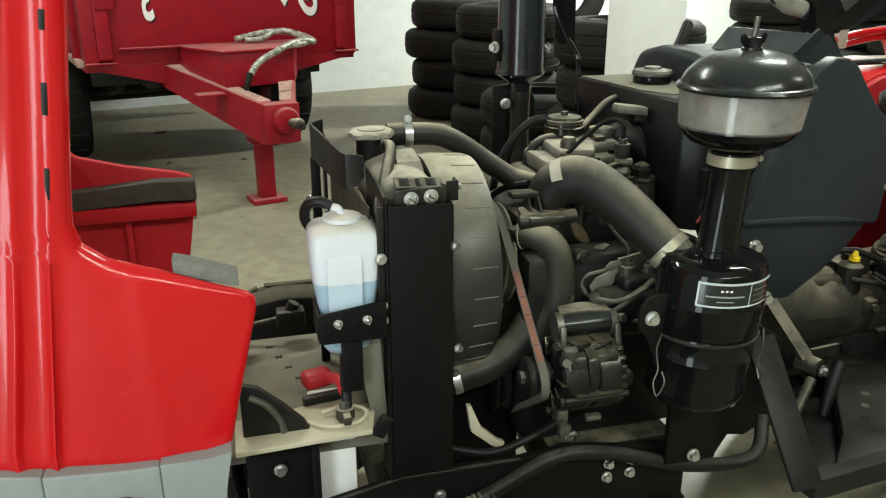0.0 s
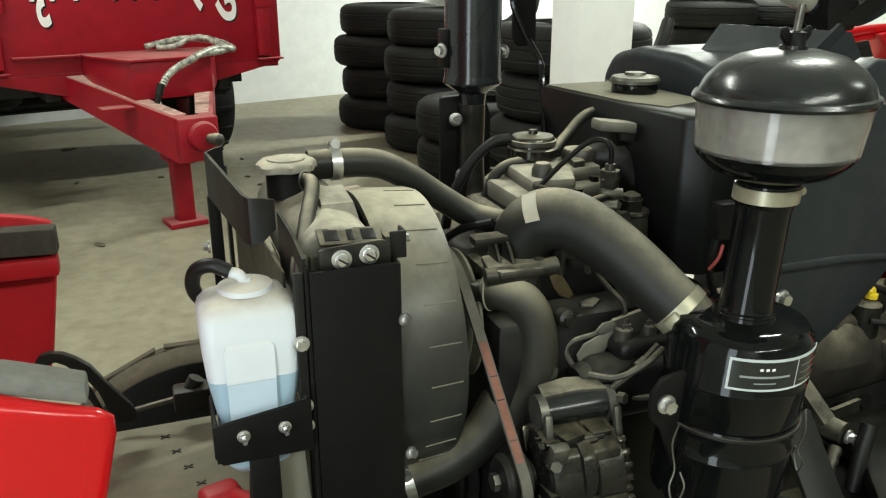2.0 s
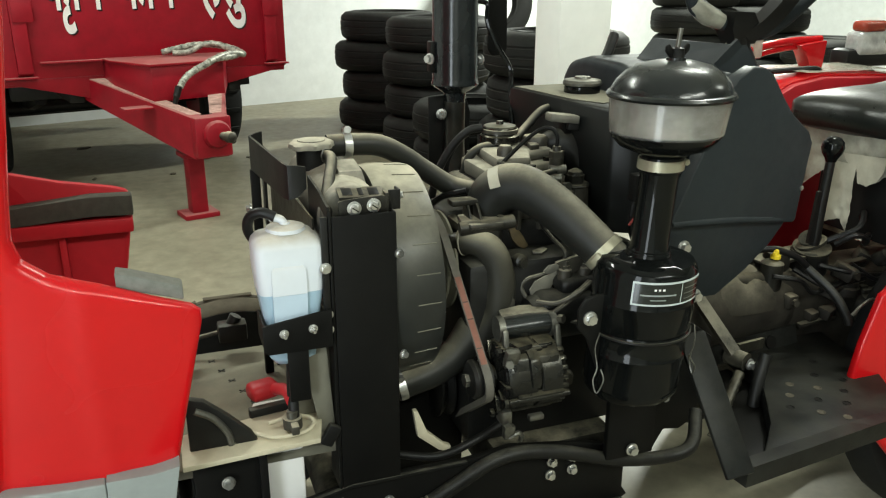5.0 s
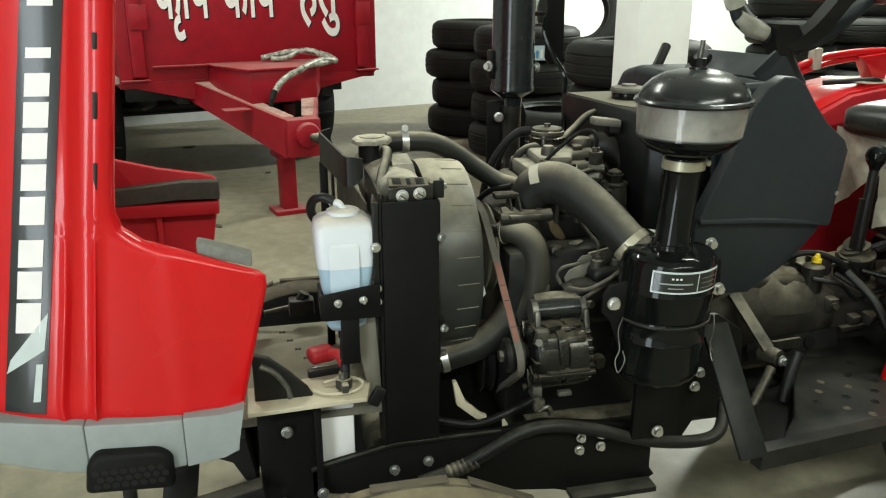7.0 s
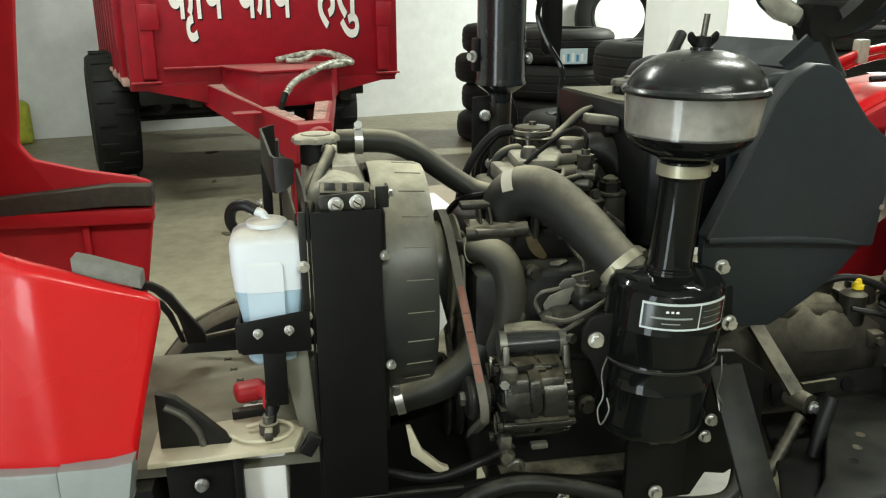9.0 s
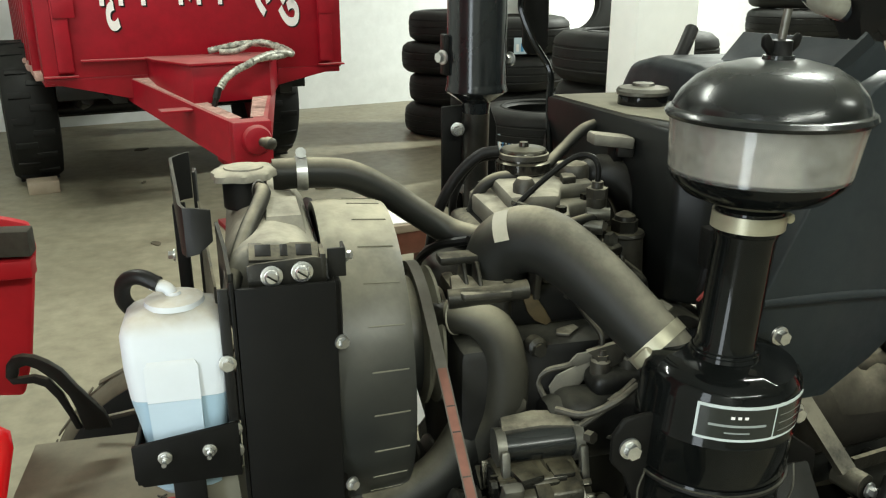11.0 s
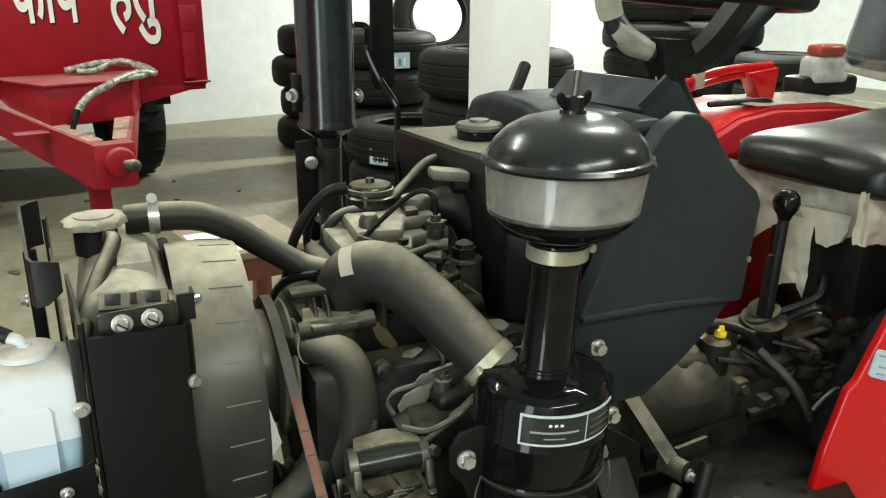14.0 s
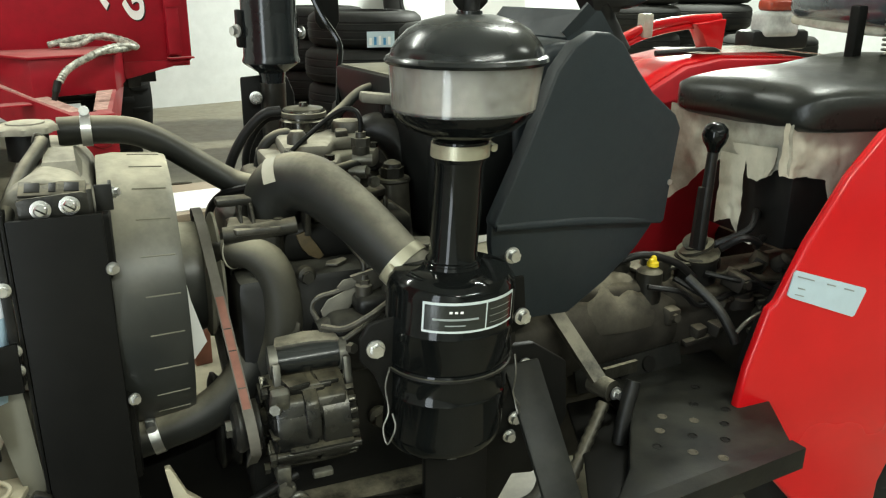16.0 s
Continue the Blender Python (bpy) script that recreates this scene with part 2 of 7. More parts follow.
def thing(name, loc, label, category, group="", kind=""):
    ob = new(name)
    ob.empty_display_size = 0.05
    ob.matrix_basis = Matrix.Translation(loc) if not isinstance(loc, Matrix) else loc
    return tagged(ob, label, category, group, kind)


def part(name, bm, mat, parent=None, label="", sharp=38):
    """One mesh under a thing or a part; the mesh is given in world metres."""
    ob = new(name, finish(bm, mat, sharp))
    if parent is not None:
        ob.parent = parent
        if parent.type == "EMPTY":
            ob.matrix_parent_inverse = parent.matrix_basis.inverted()
    return tagged(ob, label)


def join(*bms):
    out = bms[0]
    for b in bms[1:]:
        me = bpy.data.meshes.new("tmp")
        b.to_mesh(me)
        b.free()
        out.from_mesh(me)
        bpy.data.meshes.remove(me)
    return out


def moved(bm, m):
    bmesh.ops.transform(bm, matrix=m, verts=bm.verts)
    return bm


def bevel(bm, width, seg=2, angle=30):
    if width > 0:
        es = [e for e in bm.edges if len(e.link_faces) == 2 and e.calc_face_angle(0) > radians(angle)]
        bmesh.ops.bevel(bm, geom=es, offset=width, segments=seg, affect="EDGES", profile=0.5, clamp_overlap=True)
    return bm


def box(x0, x1, y0, y1, z0, z1, bev=0.003, seg=2):
    bm = bmesh.new()
    bmesh.ops.create_cube(bm, size=1)
    moved(bm, Matrix.Translation(((x0 + x1) / 2, (y0 + y1) / 2, (z0 + z1) / 2)) @ Matrix.Diagonal((x1 - x0, y1 - y0, z1 - z0, 1)))
    return bevel(bm, bev, seg)


def cbox(c, s, bev=0.003, rot=(0, 0, 0), seg=2):
    bm = box(-s[0] / 2, s[0] / 2, -s[1] / 2, s[1] / 2, -s[2] / 2, s[2] / 2, bev, seg)
    return moved(bm, pose(*c, *rot))


def prism(pts, a, b, axis="y", bev=0.003, seg=2):
    """An outline in two axes, pulled from a to b along the third. For y: (x, z); for x: (y, z); for z: (x, y)."""
    bm = bmesh.new()
    put = {"y": lambda p, h: (p[0], h, p[1]), "x": lambda p, h: (h, p[0], p[1]), "z": lambda p, h: (p[0], p[1], h)}[axis]
    lo = [bm.verts.new(put(p, a)) for p in pts]
    hi = [bm.verts.new(put(p, b)) for p in pts]
    n = len(pts)
    bm.faces.new(lo)
    bm.faces.new(hi[::-1])
    for i in range(n):
        bm.faces.new((lo[i], hi[i], hi[(i + 1) % n], lo[(i + 1) % n]))
    bmesh.ops.recalc_face_normals(bm, faces=bm.faces)
    return bevel(bm, bev, seg)


def frame_axes(d):
    d = Vector(d).normalized()
    s = Vector((0, 0, 1)) if abs(d.z) < 0.9 else Vector((1, 0, 0))
    u = d.cross(s).normalized()
    return u, d.cross(u).normalized()


def loft(rings, closed=False, caps=True):
    bm = bmesh.new()
    vs = [[bm.verts.new(p) for p in r] for r in rings]
    n = len(vs[0])
    for i in range(len(vs) - (0 if closed else 1)):
        a, b = vs[i], vs[(i + 1) % len(vs)]
        for j in range(n):
            bm.faces.new((a[j], a[(j + 1) % n], b[(j + 1) % n], b[j]))
    if caps and not closed:
        bm.faces.new(vs[0][::-1])
        bm.faces.new(vs[-1])
    return bm


def spline(pts, steps=7):
    pts = [Vector(p) for p in pts]
    if len(pts) < 3:
        return pts
    full = [2 * pts[0] - pts[1], *pts, 2 * pts[-1] - pts[-2]]
    out = []
    for i in range(1, len(full) - 2):
        p0, p1, p2, p3 = full[i - 1:i + 3]
        for k in range(steps):
            t = k / steps
            out.append(0.5 * (2 * p1 + (p2 - p0) * t + (2 * p0 - 5 * p1 + 4 * p2 - p3) * t * t + (3 * p1 - p0 - 3 * p2 + p3) * t ** 3))
    return [*out, pts[-1]]


def tube(pts, r, segs=14, steps=7, smooth=True, ridges=0.0):
    """A hose or pipe along points; r may be one radius or one for each point."""
    way = spline(pts, steps) if smooth else [Vector(p) for p in pts]
    rs = [r] * len(way) if isinstance(r, (int, float)) else list(np.interp(np.linspace(0, 1, len(way)), np.linspace(0, 1, len(r)), r))
    rings, u = [], None
    for i, p in enumerate(way):
        d = (way[min(i + 1, len(way) - 1)] - way[max(i - 1, 0)]).normalized()
        u = frame_axes(d)[0] if u is None else (u - d * u.dot(d)).normalized()
        v = d.cross(u)
        k = float(rs[i]) * (1 + (ridges if i % 2 else 0))
        rings.append([p + k * (math.cos(a) * u + math.sin(a) * v) for a in (2 * math.pi * j / segs for j in range(segs))])
    return loft(rings)


def lathe(profile, base=(0, 0, 0), axis=(0, 0, 1), segs=40):
    """Turns (radius, height) pairs round an axis through base."""
    ax = Vector(axis).normalized()
    u, v = frame_axes(ax)
    rings = []
    for r, h in profile:
        rings.append([Vector(base) + ax * float(h) + max(float(r), 1e-5) * (math.cos(a) * u + math.sin(a) * v) for a in (2 * math.pi * j / segs for j in range(segs))])
    if profile[0] == profile[-1]:
        return loft(rings[:-1], closed=True)
    return loft(rings)


def hexagon(base, axis, r, h, turn=0.3):
    ax = Vector(axis).normalized()
    u, v = frame_axes(ax)
    ring = [Vector(base) + r * (math.cos(a) * u + math.sin(a) * v) for a in (turn + math.pi / 3 * j for j in range(6))]
    return bevel(loft([ring, [p + ax * h for p in ring]]), r * 0.12, 1)


def bolt(at, axis=(0, -1, 0), r=0.0062, stud=0.0):
    ax = Vector(axis).normalized()
    bm = join(lathe([(r * 1.42, -0.001), (r * 1.42, r * 0.22), (r * 1.15, r * 0.30)], at, ax, 18), hexagon(Vector(at) + ax * r * 0.25, ax, r, r * 1.05))
    if stud:
        bm = join(bm, lathe([(r * 0.5, 0), (r * 0.5, stud)], at, ax, 10))
    return bm


def band(center, axis, r, width, thick=0.0012, screw=None):
    """A hose clamp: a thin band and its screw housing."""
    ax = Vector(axis).normalized()
    bm = lathe([(r, -width / 2), (r + thick, -width / 2), (r + thick, width / 2), (r, width / 2), (r, -width / 2)], center, ax, 28)
    if screw is not None:
        s = Vector(screw).normalized()
        s = (s - ax * s.dot(ax)).normalized()
        p = Vector(center) + s * (r + 0.004)
        t = ax.cross(s)
        bm = join(bm, lathe([(0.0035, -0.009), (0.0035, 0.007), (0.0055, 0.007), (0.0055, 0.012)], p, t, 10), cbox(p, (width * 0.8, width * 0.8, 0.006), 0.001))
    return bm


def strap(p, q, wide, thick, bev=0.002, side=(1, 0, 0)):
    """A flat bar from p to q, wide along the given side."""
    p, q = Vector(p), Vector(q)
    d = (q - p).normalized()
    s = Vector(side)
    s = (s - d * s.dot(d)).normalized() * wide / 2
    t = d.cross(s).normalized() * thick / 2
    return bevel(loft([[e - s - t, e + s - t, e + s + t, e - s + t] for e in (p, q)]), bev, 2)


def sheet(path, z0, z1, thick=0.003):
    """An upright bent sheet along (x, y) places; z0 and z1 are heights, or lists of them."""
    n = len(path)
    lo = z0 if isinstance(z0, (list, tuple)) else [z0] * n
    hi = z1 if isinstance(z1, (list, tuple)) else [z1] * n
    rings = []
    for i, (x, y) in enumerate(path):
        a, b = Vector(path[max(i - 1, 0)]), Vector(path[min(i + 1, n - 1)])
        d = (b - a).normalized() * thick / 2
        rings.append([(x - d.y, y + d.x, lo[i]), (x + d.y, y - d.x, lo[i]), (x + d.y, y - d.x, hi[i]), (x - d.y, y + d.x, hi[i])])
    return loft(rings)


# ---------------------------------------------------------------- the hall
def hall_box(name, u0, u1, v0, v1, z0, z1, mat, label, category, bev=0.0):
    ob = part(name, moved(box(u0, u1, v0, v1, z0, z1, bev), SHOP), mat)
    return tagged(ob, label, category, kind="structure")


hall_box("floor", -7, 9, -7, 8, -0.12, 0.0, FLOOR, "worn beige concrete floor with dark stains", "floor")
hall_box("wall_north", -7, 9, 5.63, 5.85, 0.0, 3.0, WALL, "white painted plaster wall behind the trailer", "wall")
for v0, v1, z0 in ((-7, -1.31, 0.0), (-0.77, 8, 0.0), (-1.31, -0.77, 2.13)):
    hall_box("wall_west", -1.75, -1.60, v0, v1, z0, 3.0, WALL, "white painted plaster wall with an open doorway", "wall")
hall_box("wall_east", 9, 9.2, -7, 8, 0.0, 3.0, WALL, "white painted plaster wall", "wall")
hall_box("wall_south", -7, 9, -7.2, -7, 0.0, 3.0, WALL, "white painted plaster wall", "wall")
hall_box("ceiling", -7.2, 9.2, -7.2, 8, 3.0, 3.15, WALL, "plain white hall ceiling", "ceiling")
hall_box("pillar", 1.655, 1.925, 1.50, 1.64, 0.0, 3.0, PILLAR, "square white painted concrete pillar", "pillar", 0.006)

# unseen tube fittings under the ceiling, one assumed for every lamp, fill too
for u, v, watts in CEILING_LAMPS:
    fit_ob = thing("assumed_tube_light", hall(u, v, 2.95), "white tube fitting assumed under the ceiling, out of view", "light", "tube lights")
    part("body", moved(box(u - 0.62, u + 0.62, v - 0.03, v + 0.03, 2.95, 3.0, 0.004), SHOP), GREYTRIM, fit_ob)
    part("cap", moved(box(u - 0.63, u - 0.60, v - 0.02, v + 0.02, 2.90, 2.95, 0.004), SHOP), GREYTRIM, fit_ob)

# ---------------------------------------------------------------- the tractor
tractor = thing("tractor", (0.2, 0.15, 0), "small red and black tractor with its bonnet raised and engine bare", "tractor")


def bolts(places, parent, axis=(0, -1, 0), r=0.0062, stud=0.0):
    for p in places:
        part("bolt", bolt(p, axis, r * 0.8, stud), ZINC, parent)


# bonnet, swung up about its front end
def lean_x(z, x1, slope):
    return x1 + slope * (z - 1.028)


def side_outline(top):
    return [(lean_x(top, -0.373, 0.122), top), (-0.373, 1.027), (-0.398, 0.83), (-0.402, 0.79), (-0.396, 0.769), (-0.375, 0.752), (-0.33, 0.736),
            (-0.28, 0.716), (-0.243, 0.702), (-0.234, 0.694), (-0.234, 0.68), (-0.262, 0.57), (-0.275, 0.513), (-0.30, 0.509), (-0.38, 0.513),
            (-0.468, 0.519), (-0.56, 0.536), (-0.66, 0.56), (-0.64, 0.75), (-0.60, 0.95), (-0.52, top)]


EDGE = side_outline(1.42)[:12]          # the free edge, from the top down to the lower corner
FOOT = [(-0.66, 0.56), (-0.56, 0.536), (-0.468, 0.519), (-0.38, 0.513), (-0.30, 0.509), (-0.275, 0.513)]
FREE = np.array(EDGE[:-1] + [(-0.275, 0.513)])


def edge_gap(x, z):
    """How far a place on the side lies from its free edge."""
    p, a, d = np.array((x, z)), FREE[:-1], np.diff(FREE, axis=0)
    t = np.clip(((p - a) * d).sum(1) / (d * d).sum(1), 0, 1)
    return float(np.sqrt((((a + d * t[:, None]) - p) ** 2).sum(1)).min())


def crease_x(z):
    return float(np.interp(z, (0.54, 0.70, 1.03, 1.42), (-0.452, -0.432, -0.392, -0.346))), float(np.interp(z, (0.55, 0.68, 1.03, 1.42), (-0.490, -0.468, -0.418, -0.362)))


def side_y(x, z):
    """The skin of the bonnet's near side: nearly flat, folded at two creases, rolled off at the edge, curving away to the front."""
    y = -0.076
    a, b = crease_x(z)
    low = min(1.0, max(0.0, (0.90 - z) / 0.20))
    y -= 0.0045 * low * math.exp(-((x - a) / 0.0055) ** 2) + 0.0040 * low * math.exp(-((x - b) / 0.0050) ** 2)
    if b < x < a:
        y += 0.0035 * math.sin(math.pi * (x - b) / (a - b))
    if x > a:
        y += 0.55 * (x + 0.36) ** 2 * low - 0.0025 * math.exp(-((x + 0.345) / 0.012) ** 2) * low
    if x < b:
        y += 2.2 * (b - x) ** 2
    r = 0.007 + 0.008 * min(1.0, max(0.0, (z - 0.70) / 0.04))
    d = edge_gap(x, z)
    return y + (r - math.sqrt(max(0.0, r * r - (r - d) ** 2)) if d < r else 0.0)


def bonnet_skin():
    zs = [z for z, _ in ((e[1], 0) for e in EDGE)] + [0.62, 0.60, 0.59, 0.58, 0.57, 0.56, 0.55, 0.54, 0.53, 0.52, 0.513]
    zs = sorted(set(np.round(np.concatenate([zs, np.linspace(0.694, 0.78, 22), np.linspace(0.78, 1.42, 22)]), 4).tolist()), reverse=True)
    ex, ez = [e[0] for e in EDGE[::-1]], [e[1] for e in EDGE[::-1]]
    fx, fz = [p[0] for p in FOOT], [p[1] for p in FOOT]
    fan = np.array((-0.013, -0.009, -0.0065, -0.0045, -0.003, -0.0015, 0, 0.0015, 0.003, 0.0045, 0.0065, 0.009, 0.013))
    roll = np.array((0.020, 0.015, 0.011, 0.008, 0.0055, 0.0035, 0.002, 0.0008, 0))
    bm = bmesh.new()
    front, back = [], []
    for z in zs:
        right = float(np.interp(z, [0.513, 0.57] + ez[1:], [-0.275, -0.262] + ex[1:])) if z > 0.513 else -0.275
        left = float(np.interp(z, (0.56, 0.75, 0.95, 1.42), (-0.66, -0.64, -0.60, -0.52)))
        a, b = crease_x(z)
        a = min(a, right - 0.040)
        b = min(b, a - 0.029)
        xs = np.concatenate([np.linspace(left, b - 0.016, 14), b + fan, a + fan, np.linspace(a + 0.016, right - 0.023, 16), right - roll]).tolist()
        rows = [(x, max(z, float(np.interp(x, fx, fz)))) for x in xs]
        front.append([bm.verts.new((x, side_y(x, h), h)) for x, h in rows])
        back.append([bm.verts.new((x, side_y(x, h) + (0.004 if x < right else 0.001), h)) for x, h in rows])
    n, m = len(zs), len(front[0])
    for i in range(n - 1):
        for j in range(m - 1):
            bm.faces.new((front[i][j], front[i + 1][j], front[i + 1][j + 1], front[i][j + 1]))
            bm.faces.new((back[i][j], back[i][j + 1], back[i + 1][j + 1], back[i + 1][j]))
        bm.faces.new((front[i][-1], front[i + 1][-1], back[i + 1][-1], back[i][-1]))
        bm.faces.new((front[i + 1][0], front[i][0], back[i][0], back[i + 1][0]))
    bmesh.ops.dissolve_degenerate(bm, dist=0.00005, edges=bm.edges)
    return bm


def on_side(q, off, thick=0.0008, n=8):
    """A thin film laid on the bonnet's side: four corners (x, z), in order."""
    bm = bmesh.new()
    grid = []
    for i in range(n + 1):
        row = []
        for j in range(n + 1):
            u, v = i / n, j / n
            x = (q[0][0] * (1 - u) + q[1][0] * u) * (1 - v) + (q[3][0] * (1 - u) + q[2][0] * u) * v
            z = (q[0][1] * (1 - u) + q[1][1] * u) * (1 - v) + (q[3][1] * (1 - u) + q[2][1] * u) * v
            row.append([bm.verts.new((x, side_y(x, z) - off - e, z)) for e in (0, thick)])
        grid.append(row)
    for i in range(n):
        for j in range(n):
            for e in (0, 1):
                bm.faces.new([grid[a][b][e] for a, b in ((i, j), (i + 1, j), (i + 1, j + 1), (i, j + 1))][::1 if e else -1])
    for i in range(n):
        for j in (0, n):
            bm.faces.new((grid[i][j][0], grid[i + 1][j][0], grid[i + 1][j][1], grid[i][j][1]))
            bm.faces.new((grid[j][i][0], grid[j][i + 1][0], grid[j][i + 1][1], grid[j][i][1]))
    return bm


bonnet = part("bonnet", bonnet_skin(), RED, tractor, "glossy red raised bonnet with a black side decal", 60)
FAR_SIDE = [(-0.40, 1.42), (-0.463, 0.95), (-0.478, 0.82), (-0.482, 0.79), (-0.467, 0.768), (-0.40, 0.750), (-0.33, 0.737), (-0.308, 0.73), (-0.305, 0.70), (-0.33, 0.56), (-0.345, 0.513),
            (-0.56, 0.536), (-0.66, 0.56), (-0.64, 0.75), (-0.60, 0.95), (-0.52, 1.42)]
part("side_panel", prism(FAR_SIDE, 0.352, 0.366, "y", 0.005), RED_IN, bonnet, "red inner side of the raised bonnet")
part("bonnet_top", prism([(-0.66, 0.56), (-0.645, 0.555), (-0.625, 0.75), (-0.585, 0.95), (-0.505, 1.42), (-0.52, 1.42), (-0.60, 0.95), (-0.64, 0.75)], -0.062, 0.352, "y", 0.0), RED_IN, bonnet)
for z, tall in ((1.10, 0.030), (1.045, 0.024), (0.985, 0.018), (0.915, 0.030), (0.835, 0.032)):
    part("slot", cbox((lean_x(z, -0.392, 0.122), -0.0748, z), (0.0055, 0.004, tall), 0.001, (0, 7, 0)), BLACK_DUST, bonnet)
decal = part("decal", on_side([(-0.558, 0.546), (-0.510, 0.540), (lean_x(1.4, -0.423, 0.178), 1.4), (lean_x(1.4, -0.467, 0.188), 1.4)], 0.0006, n=24), DECALBLK, bonnet, "black side strip with white lettering shapes")
def strip(s, w):
    """A place on the decal: s metres up from its foot, w from 0 (front) to 1."""
    z = 0.546 + s
    a, b = -0.558 + 0.188 * s, -0.510 + 0.178 * s
    return a + (b - a) * w, z


# the maker's name as plain blocks, one for each sign
for lo, hi in ((0.649, 0.687), (0.692, 0.726), (0.731, 0.764), (0.782, 0.815), (0.822, 0.852), (0.858, 0.887), (0.893, 0.921), (0.927, 0.952), (0.968, 0.979), (1.022, 1.06), (1.066, 1.10), (1.106, 1.14)):
    part("letter_block", on_side([strip(lo - 0.546, 0.20), strip(lo - 0.546, 0.80), strip(hi - 0.546, 0.80), strip(hi - 0.546, 0.20)], 0.0016, n=4), WHITE, decal)
part("flash", on_side([strip(0.050, 0.02), strip(0.068, 0.10), strip(0.128, 0.97), strip(0.080, 0.92)], 0.0016), SILVER, decal)
part("flash", on_side([strip(0.012, 0.70), strip(0.012, 0.88), strip(0.062, 0.90), strip(0.062, 0.74)], 0.0016), SILVER, decal)
# grey front trim and its grille insert
TRIM_TOP = ((-0.66, 0.565), (-0.56, 0.542), (-0.468, 0.526), (-0.385, 0.520), (-0.30, 0.519), (-0.274, 0.523))
TRIM_FOOT = ((-0.66, 0.52), (-0.57, 0.487), (-0.506, 0.465), (-0.44, 0.452), (-0.37, 0.450), (-0.30, 0.460), (-0.287, 0.468))


def trim_piece(x0, x1, y, lift=0.0):
    xs = np.linspace(x0, x1, 9).tolist()
    top = [(x, float(np.interp(x, *zip(*TRIM_TOP))) + lift) for x in xs]
    foot = [(x - (0.011 if x > -0.28 else 0), float(np.interp(x, *zip(*TRIM_FOOT)))) for x in xs[::-1]]
    return prism(top + foot, y, -0.05, "y", 0.0025, 3)


part("front_trim", trim_piece(-0.66, -0.4676, -0.0895), GREYTRIM, bonnet, "grey plastic front trim")
part("front_trim", trim_piece(-0.4668, -0.3500, -0.0912), GREYTRIM, bonnet, "grey plastic front trim")
part("front_trim", trim_piece(-0.3492, -0.274, -0.0935, 0.003), GREYTRIM, bonnet, "grey plastic front trim")

grille = part("grille_insert", prism([(-0.474, 0.436), (-0.468, 0.478), (-0.455, 0.492), (-0.38, 0.487), (-0.366, 0.474), (-0.366, 0.43)], -0.106, -0.08, "y", 0.008, 3), BLACK_SAT, bonnet, "black honeycomb grille insert")
for i in range(8):
    for j in range(3):
        part("mesh_cell", hexagon((-0.458 + 0.011 * i + 0.005 * (j % 2), -0.1055, 0.447 + 0.0095 * j), (0, -1, 0), 0.0048, 0.0012), RUBBER_BLK, grille)
# foam seals on the edges of the two flaps
part("seal", prism([(-0.315, 0.744), (-0.30, 0.740), (-0.250, 0.722), (-0.250, 0.706), (-0.30, 0.722), (-0.315, 0.727)], -0.060, -0.036, "y", 0.002), FOAM, bonnet, "grey foam seal strip")
part("seal", prism([(-0.53, 0.716), (-0.36, 0.73), (-0.303, 0.728), (-0.303, 0.698), (-0.36, 0.70), (-0.53, 0.69)], 0.326, 0.352, "y", 0.002), SEALDARK, bonnet, "dark foam seal strip")
part("lip", box(-0.53, -0.305, 0.326, 0.351, 0.672, 0.694, 0.003), RED_IN, bonnet)
part("rib", box(-0.41, -0.400, 0.340, 0.351, 0.53, 0.672, 0.002), RED_IN, bonnet)
# hinge arms at the foot of the bonnet
part("hinge_plate", prism([(-0.262, 0.468), (-0.262, 0.562), (-0.24, 0.555), (-0.213, 0.530), (-0.188, 0.503), (-0.178, 0.484), (-0.182, 0.476)], -0.012, 0.0, "y", 0.003), BLACK_DUST, tractor, "black fan-shaped hinge plate")
part("hinge_slot", tube([(-0.252, -0.0125, 0.545), (-0.232, -0.0125, 0.532), (-0.217, -0.0125, 0.51), (-0.213, -0.0125, 0.492)], 0.0045, 8), ALLOY, tractor)
part("hinge_slot", cbox((-0.222, -0.0125, 0.475), (0.014, 0.003, 0.010), 0.001), ZINC, tractor)
far_plate = [(-0.346, 0.562), (-0.343, 0.579), (-0.336, 0.587), (-0.326, 0.589), (-0.313, 0.586), (-0.300, 0.578), (-0.286, 0.565), (-0.273, 0.543), (-0.247, 0.505), (-0.241, 0.484), (-0.272, 0.484),
             (-0.278, 0.515), (-0.283, 0.532), (-0.296, 0.553), (-0.312, 0.570), (-0.322, 0.576), (-0.331, 0.573), (-0.333, 0.562)]
hook = part("hinge_plate", prism(far_plate, 0.302, 0.312, "y", 0.002), BLACK_DUST, tractor, "black slotted hinge hook")
part("hook_arm", prism([(-0.346, 0.563), (-0.332, 0.561), (-0.316, 0.562), (-0.301, 0.555), (-0.289, 0.535), (-0.281, 0.508), (-0.274, 0.486), (-0.281, 0.486), (-0.288, 0.508), (-0.297, 0.530), (-0.307, 0.546), (-0.318, 0.552), (-0.34, 0.553)], 0.303, 0.311, "y", 0.002), BLACK_DUST, hook)

